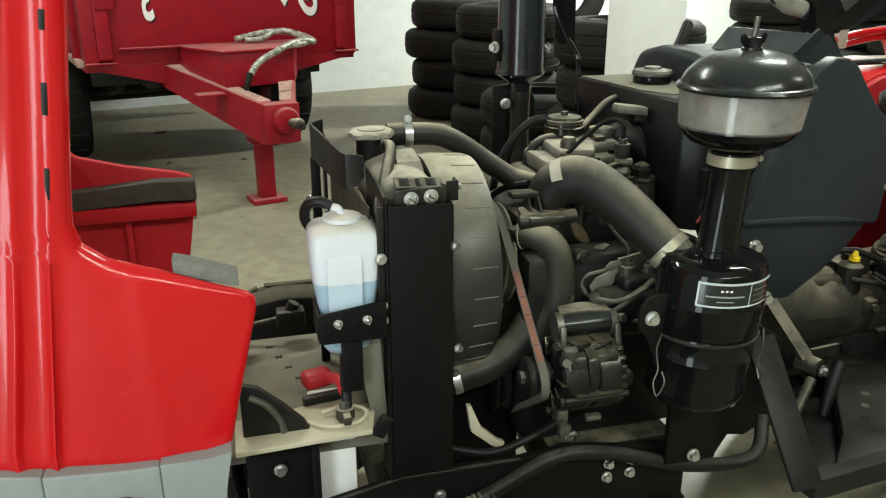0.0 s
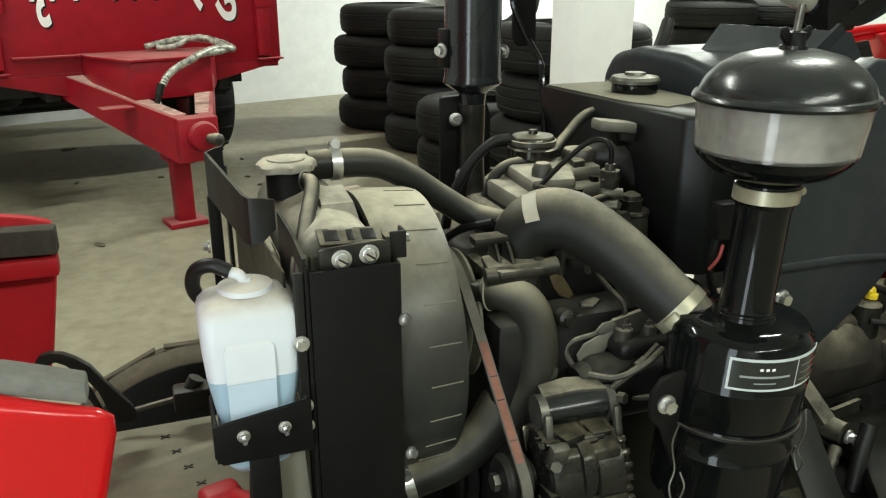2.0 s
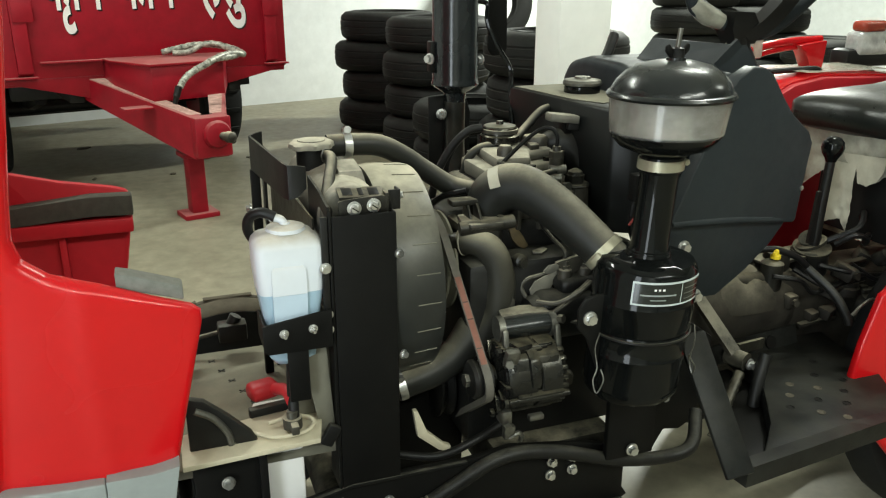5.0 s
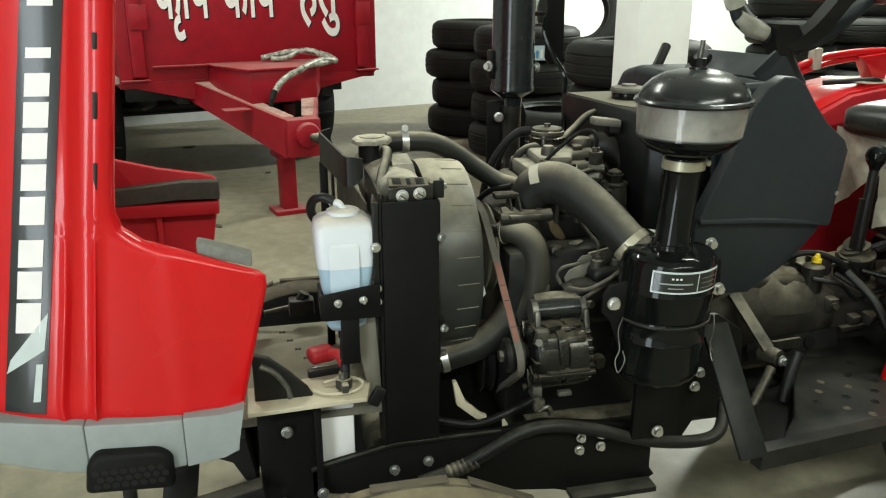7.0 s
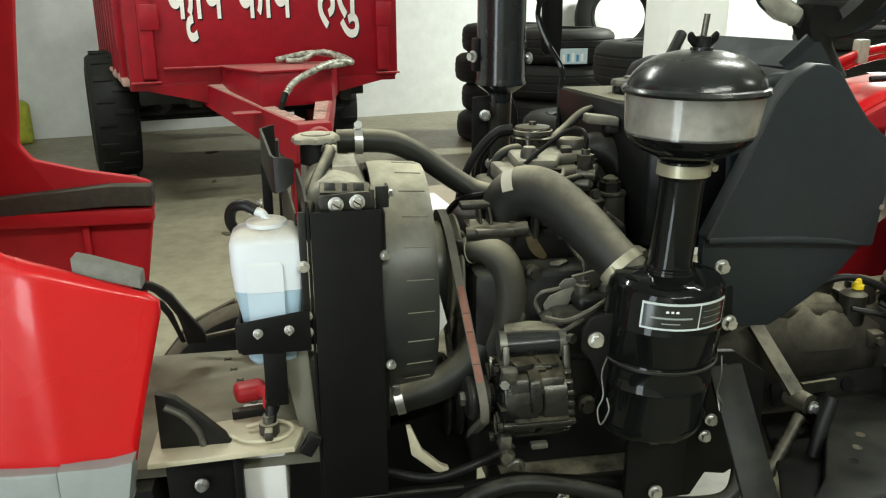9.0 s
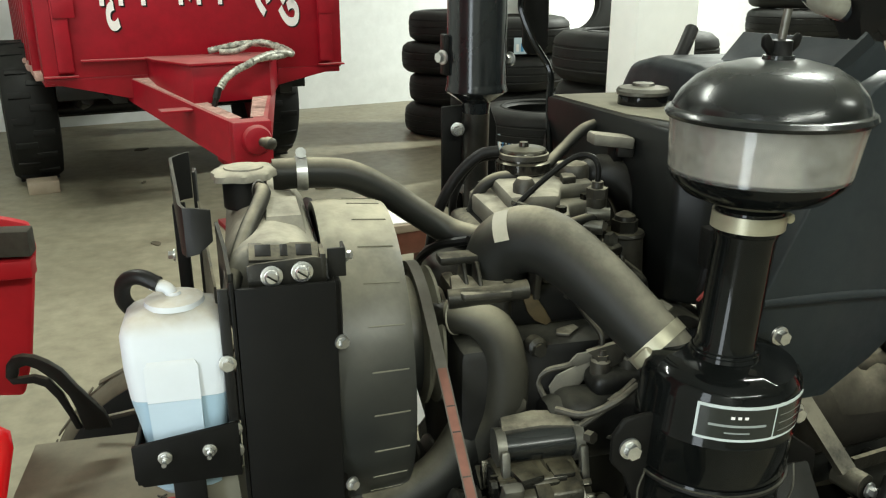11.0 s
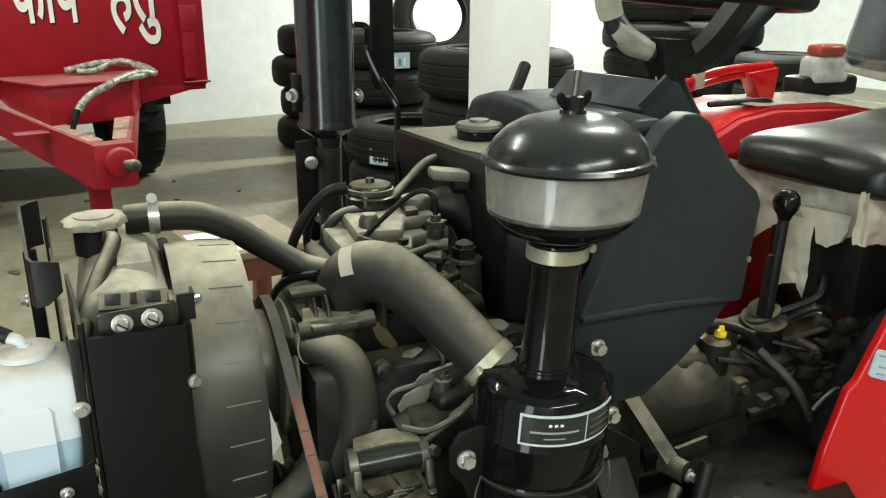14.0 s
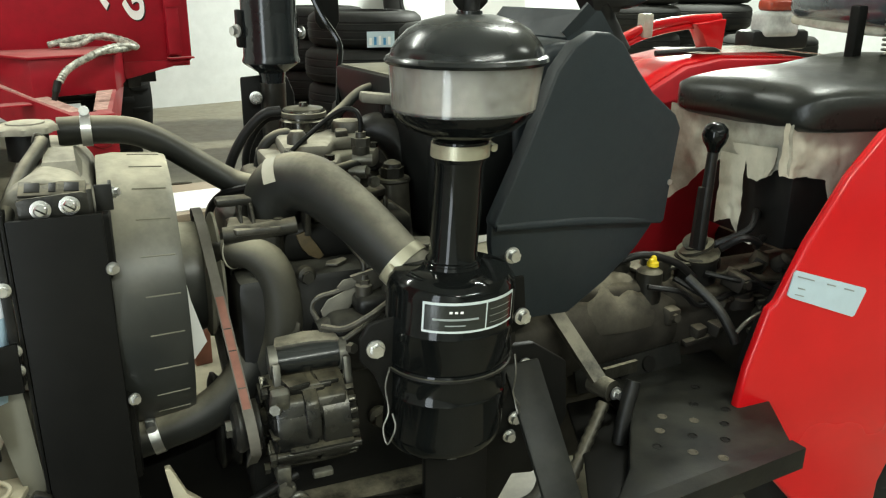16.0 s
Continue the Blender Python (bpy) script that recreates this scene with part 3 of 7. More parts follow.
# front frame: deck, battery and rails
deck = part("front_deck", box(-0.34, -0.075, 0.015, 0.345, 0.436, 0.45, 0.002), DECK, tractor, "dusty steel deck ahead of the radiator")
for n in range(7):
    x, y = -0.215 + 0.012 * n, 0.31 - 0.038 * n
    part("punched_mark", join(cbox((x, y, 0.4505), (0.012, 0.002, 0.001), 0, (0, 0, 40)), cbox((x, y, 0.4505), (0.012, 0.002, 0.001), 0, (0, 0, -35))), BLACK_DUST, deck)
part("lever", tube([(-0.27, 0.34, 0.475), (-0.2, 0.33, 0.49)], 0.004, 8, smooth=False), IRON, tractor)
part("latch_block", join(box(-0.20, -0.155, 0.315, 0.345, 0.475, 0.505, 0.004), tube([(-0.178, 0.33, 0.50), (-0.17, 0.33, 0.515)], 0.01, 10, smooth=False)), BLACK_DUST, tractor)
tray = part("battery_tray", prism([(-0.272, -0.043), (-0.108, -0.034), (-0.095, 0.02), (-0.115, 0.055), (-0.272, 0.03)], 0.484, 0.491, "z", 0.001), CREAM, tractor, "cream painted battery tray")
battery = part("battery", box(-0.176, -0.122, 0.016, 0.10, 0.36, 0.482, 0.004), PAPER, tractor, "white battery case")
part("terminal", lathe([(0.008, 0), (0.007, 0.03)], (-0.137, -0.006, 0.49), (0, 0, 1), 14), ALLOY, battery)
part("clamp", join(lathe([(0.012, 0), (0.012, 0.014)], (-0.137, -0.006, 0.497), (0, 0, 1), 14), box(-0.142, -0.132, -0.03, 0.01, 0.498, 0.51, 0.002)), IRON, battery)
part("terminal_boot", join(cbox((-0.163, 0.07, 0.515), (0.04, 0.03, 0.022), 0.008, (0, 0, 15), 3), tube([(-0.15, 0.068, 0.515), (-0.138, 0.03, 0.53), (-0.135, 0.0, 0.53)], 0.008, 10)), TERMRED, battery, "red battery terminal boot")
part("cable", tube([(-0.187, 0.0, 0.496), (-0.16, -0.02, 0.495), (-0.125, -0.022, 0.497), (-0.11, -0.005, 0.50), (-0.13, 0.015, 0.50), (-0.165, 0.012, 0.497)], 0.0025, 8), CREAM, battery)
part("cable", tube([(-0.135, -0.006, 0.51), (-0.13, 0.02, 0.57), (-0.115, 0.06, 0.60)], 0.007, 10), RUBBER_BLK, battery)
part("vent_strip", cbox((-0.15, 0.052, 0.495), (0.07, 0.012, 0.014), 0.002, (0, 0, 8)), BLACK_DUST, battery)
front_box = part("front_frame", join(box(-0.262, -0.178, 0.0, 0.012, 0.31, 0.480, 0.003), box(-0.262, -0.178, 0.012, 0.30, 0.31, 0.43, 0.002), box(-0.182, -0.172, -0.012, 0.004, 0.31, 0.482, 0.001)), BLACK_SAT, tractor)
bolts([(-0.221, -0.006, 0.434), (-0.175, -0.014, 0.33), (-0.233, -0.004, 0.315)], front_box, r=0.0075)
part("bumper_bar", cbox((-0.34, -0.02, 0.335), (0.17, 0.03, 0.03), 0.003, (0, -12, 0)), BLACK_DUST, tractor)
part("bumper_post", cbox((-0.39, 0.06, 0.27), (0.05, 0.02, 0.32), 0.003, (0, 8, 0)), BLACK_DUST, tractor)
part("bumper_post", cbox((-0.455, 0.06, 0.27), (0.018, 0.02, 0.32), 0.003), BLACK_DUST, tractor)
part("front_plate", prism([(-0.34, 0.43), (-0.28, 0.43), (-0.265, 0.34), (-0.285, 0.36), (-0.30, 0.39), (-0.34, 0.41)], 0.0, 0.30, "y", 0.002), BLACK_DUST, tractor)
for y in (0.0, 0.29):
    rail = part("chassis_rail", prism([(-0.19, 0.362), (-0.176, 0.366), (-0.064, 0.389), (0.03, 0.391), (0.10, 0.389), (0.17, 0.397), (0.30, 0.375), (0.36, 0.355), (0.36, 0.345),
                                       (0.36, 0.285), (0.37, 0.27), (0.355, 0.262), (0.215, 0.262), (0.195, 0.268), (0.12, 0.278), (0.02, 0.290), (-0.176, 0.318), (-0.19, 0.318)], y, y + 0.012, "y", 0.002), BLACK_SAT, tractor)
    part("flange", prism([(-0.19, 0.366), (-0.064, 0.393), (0.10, 0.392), (0.10, 0.388), (-0.064, 0.388), (-0.19, 0.361)], y - 0.006, y, "y", 0.0005), BLACK_DUST, rail)
    part("foot", box(0.215, 0.36, y - 0.03, y + 0.002, 0.258, 0.268, 0.002), BLACK_DUST, rail)
    if y == 0:
        bolts([(-0.066, -0.003, 0.346), (-0.014, -0.003, 0.354), (0.234, -0.003, 0.36), (0.232, -0.003, 0.338), (0.268, -0.003, 0.362), (0.268, -0.003, 0.340), (0.318, -0.003, 0.349)], rail, r=0.0072)
part("steering_hose", tube([(-0.03, -0.014, 0.325), (0.03, -0.016, 0.343), (0.075, -0.017, 0.365), (0.13, -0.018, 0.392), (0.18, -0.018, 0.397), (0.25, -0.018, 0.381), (0.33, -0.018, 0.352), (0.42, -0.018, 0.336), (0.47, -0.015, 0.345), (0.50, 0.02, 0.38)], 0.0105, 12), BLACK_DUST, tractor)
part("spring_guard", tube([(0.012 + 0.004 * i, -0.0165, 0.337 + 0.0013 * i) for i in range(13)], 0.0105, 12, smooth=False, ridges=0.16), IRON, tractor)
part("pipe", tube([(0.0, 0.03, 0.405), (0.06, 0.01, 0.40), (0.11, 0.005, 0.415), (0.17, 0.02, 0.43)], 0.006, 10), RUBBER_BLK, tractor)
# block added to darken the gap where lit floor would show
part("dark_fill_block", box(-0.02, 0.15, 0.14, 0.20, 0.22, 0.46, 0.006), BLACK_SAT, tractor, "black filler block added behind the radiator")
part("guard_strip", prism([(0.03, 0.47), (0.036, 0.47), (0.05, 0.435), (0.075, 0.41), (0.085, 0.405), (0.082, 0.396), (0.066, 0.403), (0.036, 0.43)], 0.02, 0.03, "y", 0.001), CREAM, tractor)


def road_wheel(x, y, r, w, lugs, name="front_wheel", rim=TAN):
    side = [(r * 0.60, -w * 0.36), (r * 0.72, -w * 0.48), (r * 0.86, -w * 0.50), (r * 0.95, -w * 0.42), (r * 0.985, -w * 0.30), (r, 0)]
    prof = side + [(a, -b) for a, b in side[-2::-1]] + [(r * 0.60, -w * 0.36)]
    wheel = part(name, lathe(prof, (x, y, r), (0, 1, 0), 48), TYRE, tractor, "ribbed black tyre with dust on its shoulders")
    for k in range(lugs):
        a = 2 * math.pi * k / lugs
        part("tread_lug", moved(cbox((0, (0.02 if k % 2 else -0.02), r * 0.997), (0.044, w * 0.55, 0.007), 0.002), Matrix.Translation((x, y, r)) @ Matrix.Rotation(a, 4, "Y")), TREAD, wheel)
    part("rim", lathe([(r * 0.60, -w * 0.36), (r * 0.62, -w * 0.30), (r * 0.5, -w * 0.2), (r * 0.48, 0), (r * 0.2, 0.01), (0.01, 0.01)], (x, y, r), (0, 1, 0), 32), rim, wheel)
    return wheel


def narrow_wheel(x, y, r, tread, wall):
    """A narrow dust-caked front wheel: tan tread, brown wall, dark inside."""
    wheel = road_wheel(x, y, r, 0.075, 0, rim=BLACK_DUST)
    part("tread_edge", lathe([(r - 0.0105, -0.0345), (r - 0.007, -0.0315), (r - 0.002, -0.023), (r + 0.0015, -0.005), (r + 0.0018, 0.010), (r + 0.0005, 0.022), (r - 0.004, 0.022)], (x, y, r), (0, 1, 0), 56), tread, wheel, "dust caked on the tread")
    part("side_dust", lathe([(r - 0.034, -0.0380), (r - 0.022, -0.0388), (r - 0.0115, -0.0362), (r - 0.0115, -0.033)], (x, y, r), (0, 1, 0), 56), wall, wheel, "brown dust on the tyre wall")
    part("groove", lathe([(r + 0.0010, 0.0025), (r + 0.0024, 0.0030), (r + 0.0024, 0.0060), (r + 0.0010, 0.0065)], (x, y, r), (0, 1, 0), 56), SIDEDUST_HOLES, wheel)
    for k in range(14):
        part("tread_lug", moved(cbox((0, 0.012, r + 0.0018), (0.090, 0.014, 0.0026), 0.001), Matrix.Translation((x, y, r)) @ Matrix.Rotation(2 * math.pi * k / 14, 4, "Y")), TREAD, wheel)


narrow_wheel(-0.092, -0.282, 0.252, WHEELTAN, SIDEDUST_HOLES)
narrow_wheel(-0.165, 0.56, 0.226, TREAD, TYRE)
part("front_axle", tube([(-0.05, -0.16, 0.24), (-0.05, 0.47, 0.24)], 0.03, 12, smooth=False), IRON_DARK, tractor)

# radiator
radiator = part("radiator", box(-0.066, -0.008, 0.004, 0.296, 0.40, 0.745, 0.003), IRON_DARK, tractor, "dusty black radiator with a filler cap")
for z in np.arange(0.42, 0.74, 0.0125):
    part("cooling_fin", box(-0.069, -0.0645, 0.012, 0.288, z, z + 0.004, 0), IRON, radiator)
part("top_tank", prism([(-0.086, 0.742), (-0.084, 0.768), (-0.072, 0.786), (-0.045, 0.795), (-0.018, 0.788), (-0.003, 0.768), (-0.001, 0.742)], 0.022, 0.262, "y", 0.006, 3), TANKTOP, radiator, "dust-covered top tank")
part("tank_rib", bevel(loft([[(-0.052, 0.070, 0.776), (-0.012, 0.070, 0.776), (-0.016, 0.082, 0.797), (-0.046, 0.082, 0.797)], [(-0.052, 0.132, 0.786), (-0.012, 0.132, 0.786), (-0.018, 0.118, 0.805), (-0.044, 0.118, 0.805)]]), 0.002), TANKTOP, radiator, "cast boss on the tank")
part("bottom_tank", box(-0.072, -0.002, 0.01, 0.29, 0.388, 0.41, 0.008, 3), IRON_DARK, radiator)
plate = part("side_plate", box(-0.076, 0.003, -0.0045, 0.0, 0.385, 0.764, 0.001), BLACK_SAT, radiator, "flat black radiator side plate")
part("side_flange", box(-0.080, -0.0765, -0.0045, 0.05, 0.385, 0.770, 0.001), BLACK_SAT, radiator)
part("side_flange", box(0.0, 0.0035, 0.001, 0.03, 0.39, 0.762, 0.001), BLACK_SAT, radiator)
part("edge_strip", box(-0.0895, -0.081, -0.003, 0.0, 0.605, 0.765, 0.001), BLACK_DUST, plate)
bolts([(-0.086, -0.005, 0.702), (-0.086, -0.005, 0.642), (-0.086, -0.005, 0.622)], plate)
bolts([(0.006, -0.003, 0.71), (0.010, -0.003, 0.572)], plate, (0.6, -1, 0), 0.0055)
clip = part("tank_clip", join(prism([(-0.065, 0.757), (-0.0655, 0.7795), (-0.058, 0.7815), (-0.012, 0.7840), (-0.006, 0.7825), (-0.0065, 0.757)], 0.0035, 0.0065, "y", 0.0008),
                              cbox((-0.0355, 0.0165, 0.7855), (0.056, 0.022, 0.003), 0.0008, (22, 3, 0)), box(-0.0075, -0.003, 0.0035, 0.030, 0.757, 0.786, 0.0008)), IRON_DARK, radiator, "folded dusty clip with square windows")
for x, w in ((-0.052, 0.0125), (-0.0355, 0.0060), (-0.0195, 0.0125)):
    part("clip_window", cbox((x, 0.0163, 0.7872 - 0.05 * (x + 0.0355)), (w, 0.014, 0.0012), 0.0003, (22, 3, 0)), RUBBER_BLK, clip)
part("clip_ear", join(box(-0.001, 0.014, 0.012, 0.015, 0.762, 0.787, 0.0008), box(0.011, 0.014, 0.015, 0.030, 0.762, 0.787, 0.0008)), BLACK_DUST, clip)
for x, z in ((-0.0465, 0.7705), (-0.0225, 0.7725)):
    part("washer_screw", join(lathe([(0.0088, 0.0), (0.0088, 0.0014), (0.0068, 0.0020)], (x, 0.0030, z), (0, -1, 0), 24), lathe([(0.0060, 0.0015), (0.0058, 0.0048), (0.0045, 0.0062), (0.0010, 0.0066)], (x, 0.0030, z), (0, -1, 0), 18)), ZINC, clip)
    part("screw_slot", cbox((x, -0.0040, z), (0.0090, 0.0012, 0.0014), 0.0002, (0, 35, 0)), IRON_DARK, clip)
bolts([(0.0155, 0.024, 0.776)], clip, (1, -0.4, 0.2), 0.0048)
# filler neck, cap and overflow hose
part("filler_neck", lathe([(0.021, 0.785), (0.021, 0.812), (0.026, 0.814), (0.026, 0.817)], (-0.063, 0.17, 0), (0, 0, 1), 28), BLACK_DUST, radiator)
def lobed(r, grow, n=48):
    """The outline of a pressed cap with two broad ears and shallow lobes between."""
    out = []
    for a in np.linspace(0, 2 * math.pi, n, endpoint=False).tolist():
        k = r + grow * (0.8 * max(0.0, math.cos(2 * (a - 0.75))) ** 3 + 0.30 * math.cos(8 * a))
        out.append((-0.063 + k * math.cos(a), 0.17 + k * math.sin(a)))
    return out


cap = part("radiator_cap", join(loft([[(*p, 0.8135) for p in lobed(0.0275, 0.0055)], [(*p, 0.8140) for p in lobed(0.0300, 0.0055)], [(*p, 0.8195) for p in lobed(0.0290, 0.0055)], [(*p, 0.8220) for p in lobed(0.0262, 0.0045)], [(*p, 0.8225) for p in lobed(0.0225, 0.0010)]]),
                                lathe([(0.019, 0.8224), (0.0185, 0.8240), (0.012, 0.8246), (0.004, 0.8248)], (-0.063, 0.17, 0), (0, 0, 1), 28)), TANKTOP, radiator, "dusty lobed metal pressure cap")
part("overflow_hose", tube([(-0.050, 0.143, 0.806), (-0.047, 0.125, 0.808), (-0.052, 0.098, 0.803), (-0.062, 0.068, 0.792), (-0.072, 0.038, 0.775), (-0.079, 0.015, 0.755), (-0.082, 0.008, 0.73)], 0.0074, 12), RUBBER, radiator)
part("hose_clip", tube([(-0.05 + 0.006 * math.cos(a), 0.137, 0.807 + 0.010 * math.sin(a)) for a in np.linspace(0, 5.6, 14)], 0.0012, 6, smooth=False), ALLOY, radiator)
# front grille bracket
bracket = part("front_bracket", sheet([(-0.118, 0.252), (-0.128, 0.250), (-0.136, 0.244), (-0.117, 0.072), (-0.113, 0.062), (-0.104, 0.059), (-0.092, 0.062)], [0.775, 0.774, 0.772, 0.772, 0.772, 0.775, 0.785], [0.824, 0.822, 0.820, 0.816, 0.815, 0.815, 0.812]), BLACK_DUST, radiator, "bent black sheet bracket ahead of the tank")
part("bracket_sheet", sheet([(-0.088, 0.066), (-0.082, 0.03), (-0.079, 0.0)], [0.74, 0.735, 0.73], [0.800, 0.788, 0.776]), BLACK_DUST, bracket)
part("bracket_post", box(-0.139, -0.126, 0.238, 0.250, 0.45, 0.772, 0.002), BLACK_SAT, bracket)
part("bracket_post", box(-0.118, -0.114, 0.262, 0.285, 0.45, 0.80, 0.001), BLACK_DUST, bracket)
bolts([(-0.142, 0.244, 0.715)], bracket, (-1, 0, 0), 0.006)
part("core_guard", sheet([(-0.112, 0.235), (-0.092, 0.03)], [0.47, 0.50], [0.775, 0.755], 0.002), IRON_DARK, bracket)

# coolant bottle
def bottle_ring(z, grow):
    x0, x1, y0, y1 = -0.164 - grow, -0.087 + grow, 0.0 - grow, 0.062 + grow
    pts, r = [], 0.012
    for cx, cy, a0 in ((x1 - r, y1 - r, 0), (x0 + r, y1 - r, 90), (x0 + r, y0 + r, 180), (x1 - r, y0 + r, 270)):
        pts += [(cx + r * math.cos(radians(a0 + 30 * k)), cy + r * math.sin(radians(a0 + 30 * k)), z) for k in range(4)]
    return pts


def bottle_part(levels):
    return loft([bottle_ring(z, g) for z, g in levels])


bottle = part("coolant_bottle", bottle_part([(0.6735, 0.001), (0.70, 0.003), (0.728, 0.003), (0.735, 0.001), (0.740, -0.004), (0.7445, -0.014), (0.7465, -0.022)]), BOTTLE, tractor, "milky plastic coolant bottle, a third full of blue coolant", 60)
part("coolant", bottle_part([(0.575, -0.014), (0.585, -0.008), (0.64, -0.004), (0.6732, 0.001)]), COOLANT, bottle, "pale blue coolant showing through", 60)
part("bottle_panel", bevel(loft([[(-0.150, -0.0050, 0.6735), (-0.109, -0.0050, 0.6735), (-0.109, 0.006, 0.6735), (-0.150, 0.006, 0.6735)], [(-0.150, -0.0056, 0.704), (-0.109, -0.0056, 0.704), (-0.109, 0.006, 0.704), (-0.150, 0.006, 0.704)], [(-0.147, -0.0028, 0.709), (-0.112, -0.0028, 0.709), (-0.112, 0.006, 0.709), (-0.147, 0.006, 0.709)]]), 0.0015, 2), BOTTLE, bottle)
part("bottle_panel", bevel(loft([[(-0.149, 0.002, 0.605), (-0.110, 0.002, 0.605), (-0.110, 0.012, 0.605), (-0.149, 0.012, 0.605)], [(-0.150, -0.0050, 0.6732), (-0.109, -0.0050, 0.6732), (-0.109, 0.006, 0.6732), (-0.150, 0.006, 0.6732)]]), 0.0012, 2), COOLPALE, bottle, "paler moulded panel")
part("bottle_cap", lathe([(0.024, 0.744), (0.023, 0.7485), (0.018, 0.7505), (0.006, 0.7515), (0.005, 0.754)], (-0.125, 0.032, 0), (0, 0, 1), 28), BOTTLE, bottle)
part("spout", tube([(-0.125, 0.032, 0.748), (-0.130, 0.033, 0.757), (-0.142, 0.036, 0.760)], 0.005, 10), BOTTLE, bottle)
part("bottle_hose", tube([(-0.136, 0.034, 0.760), (-0.151, 0.040, 0.7655), (-0.164, 0.048, 0.759), (-0.167, 0.054, 0.741), (-0.157, 0.064, 0.720)], 0.0065, 12), RUBBER_BLK, bottle)
holder = part("bottle_bracket", prism([(-0.166, 0.61), (-0.160, 0.602), (-0.082, 0.602), (-0.082, 0.652), (-0.166, 0.640)], -0.0125, -0.0085, "y", 0.001), BLACK_SAT, tractor, "folded black bottle bracket")
part("bracket_side", box(-0.1645, -0.161, -0.012, 0.05, 0.604, 0.638, 0.001), BLACK_SAT, holder)
part("bracket_foot", box(-0.138, -0.112, -0.0085, -0.0035, 0.532, 0.603, 0.002), BLACK_SAT, holder)
bolts([(-0.141, -0.013, 0.628), (-0.106, -0.013, 0.630)], holder, r=0.005, stud=0.012)
part("mud_flap", cbox((-0.088, 0.03, 0.53), (0.05, 0.003, 0.10), 0.001, (0, 25, 0)), DECK, tractor, "dusty sheet flap below the bottle")
part("air_baffle", prism([(-0.122, 0.612), (-0.088, 0.606), (-0.080, 0.470), (-0.092, 0.452), (-0.104, 0.500)], 0.010, 0.013, "y", 0.0005), DECK, tractor, "dusty bent baffle sheet")
part("wing_nut", cbox((-0.09, -0.005, 0.475), (0.018, 0.01, 0.03), 0.003, (0, 30, 0)), BLACK_DUST, tractor)

# fan shroud, fan and pulleys
CY, CZ = 0.15, 0.635
shroud = part("fan_shroud", lathe([(0.150, 0.0), (0.152, 0.016), (0.1485, 0.064), (0.146, 0.071), (0.138, 0.071), (0.137, 0.02), (0.140, 0.0)], (0.0, CY, CZ), (1, 0, 0), 64), SHROUD, tractor, "round fan shroud under thick dust")
part("shroud_base", box(-0.004, 0.010, 0.012, 0.288, 0.47, 0.760, 0.006), BLACK_SAT, shroud)
for a in range(-90, 271, 15):
    part("shroud_rib", moved(prism([(0.032, 0.1490), (0.032, 0.1516), (0.064, 0.1494), (0.0655, 0.1470)], -0.0006, 0.0006, "y", 0.0002), Matrix.Translation((0, CY, CZ)) @ Matrix.Rotation(radians(a - 90), 4, "X")), DECK, shroud)
fan = part("fan", lathe([(0.035, 0.02), (0.038, 0.025), (0.038, 0.05), (0.01, 0.055)], (0, CY, CZ), (1, 0, 0), 28), BLACK_SAT, tractor)
for k in range(6):
    a = 20 + 60 * k
    part("fan_blade", moved(cbox((0, 0.083, 0), (0.004, 0.09, 0.055), 0.001, (0, 35, 0)), Matrix.Translation((0.035, CY, CZ)) @ Matrix.Rotation(radians(a), 4, "X")), BLACK_SAT, fan)


def pulley(name, y, z, r, x0=0.080, x1=0.102):
    prof = [(0.01, x0 - 0.006), (r * 0.86, x0 - 0.004), (r, x0), (r, x0 + 0.003), (r * 0.86, (x0 + x1) / 2), (r, x1 - 0.003), (r, x1), (r * 0.5, x1 + 0.003), (0.01, x1 + 0.003)]
    return part(name, lathe(prof, (0, y, z), (1, 0, 0), 40), DECK if name == "fan_pulley" else BLACK_DUST, tractor)


part("pump_hub", lathe([(0.02, 0.056), (0.056, 0.058), (0.0625, 0.062), (0.0640, 0.068), (0.0640, 0.092), (0.0600, 0.101)], (0, 0.15, 0.638), (1, 0, 0), 40), SHROUD, tractor, "glossy black fan hub")
FANP, ALTP, CRKP = (0.15, 0.638, 0.0725), (-0.003, 0.518, 0.027), (0.15, 0.445, 0.060)   # y, z, radius
pulley("fan_pulley", *FANP, 0.1000, 0.117)
pulley("alternator_pulley", *ALTP, 0.106, 0.128)
pulley("crank_pulley", *CRKP, 0.098, 0.120)
def belt_way(wheels, per=14):
    """The outer way of a belt round wheels (y, z, r), given clockwise."""
    out, n = [], len(wheels)
    tang = []
    for i in range(n):
        (y0, z0, r0), (y1, z1, r1) = wheels[i], wheels[(i + 1) % n]
        d = math.hypot(y1 - y0, z1 - z0)
        th = math.atan2(z1 - z0, y1 - y0)
        al = th + math.acos((r0 - r1) / d)
        tang.append(al)
    for i in range(n):
        y, z, r = wheels[i]
        a0, a1 = tang[i - 1], tang[i]
        while a1 > a0:
            a1 -= 2 * math.pi
        out += [(y + r * math.cos(a), z + r * math.sin(a)) for a in np.linspace(a0, a1, per)]
    return out


loop = belt_way([(y, z, r + 0.002) for y, z, r in (FANP, CRKP, ALTP)])
mid = np.mean(loop, axis=0)


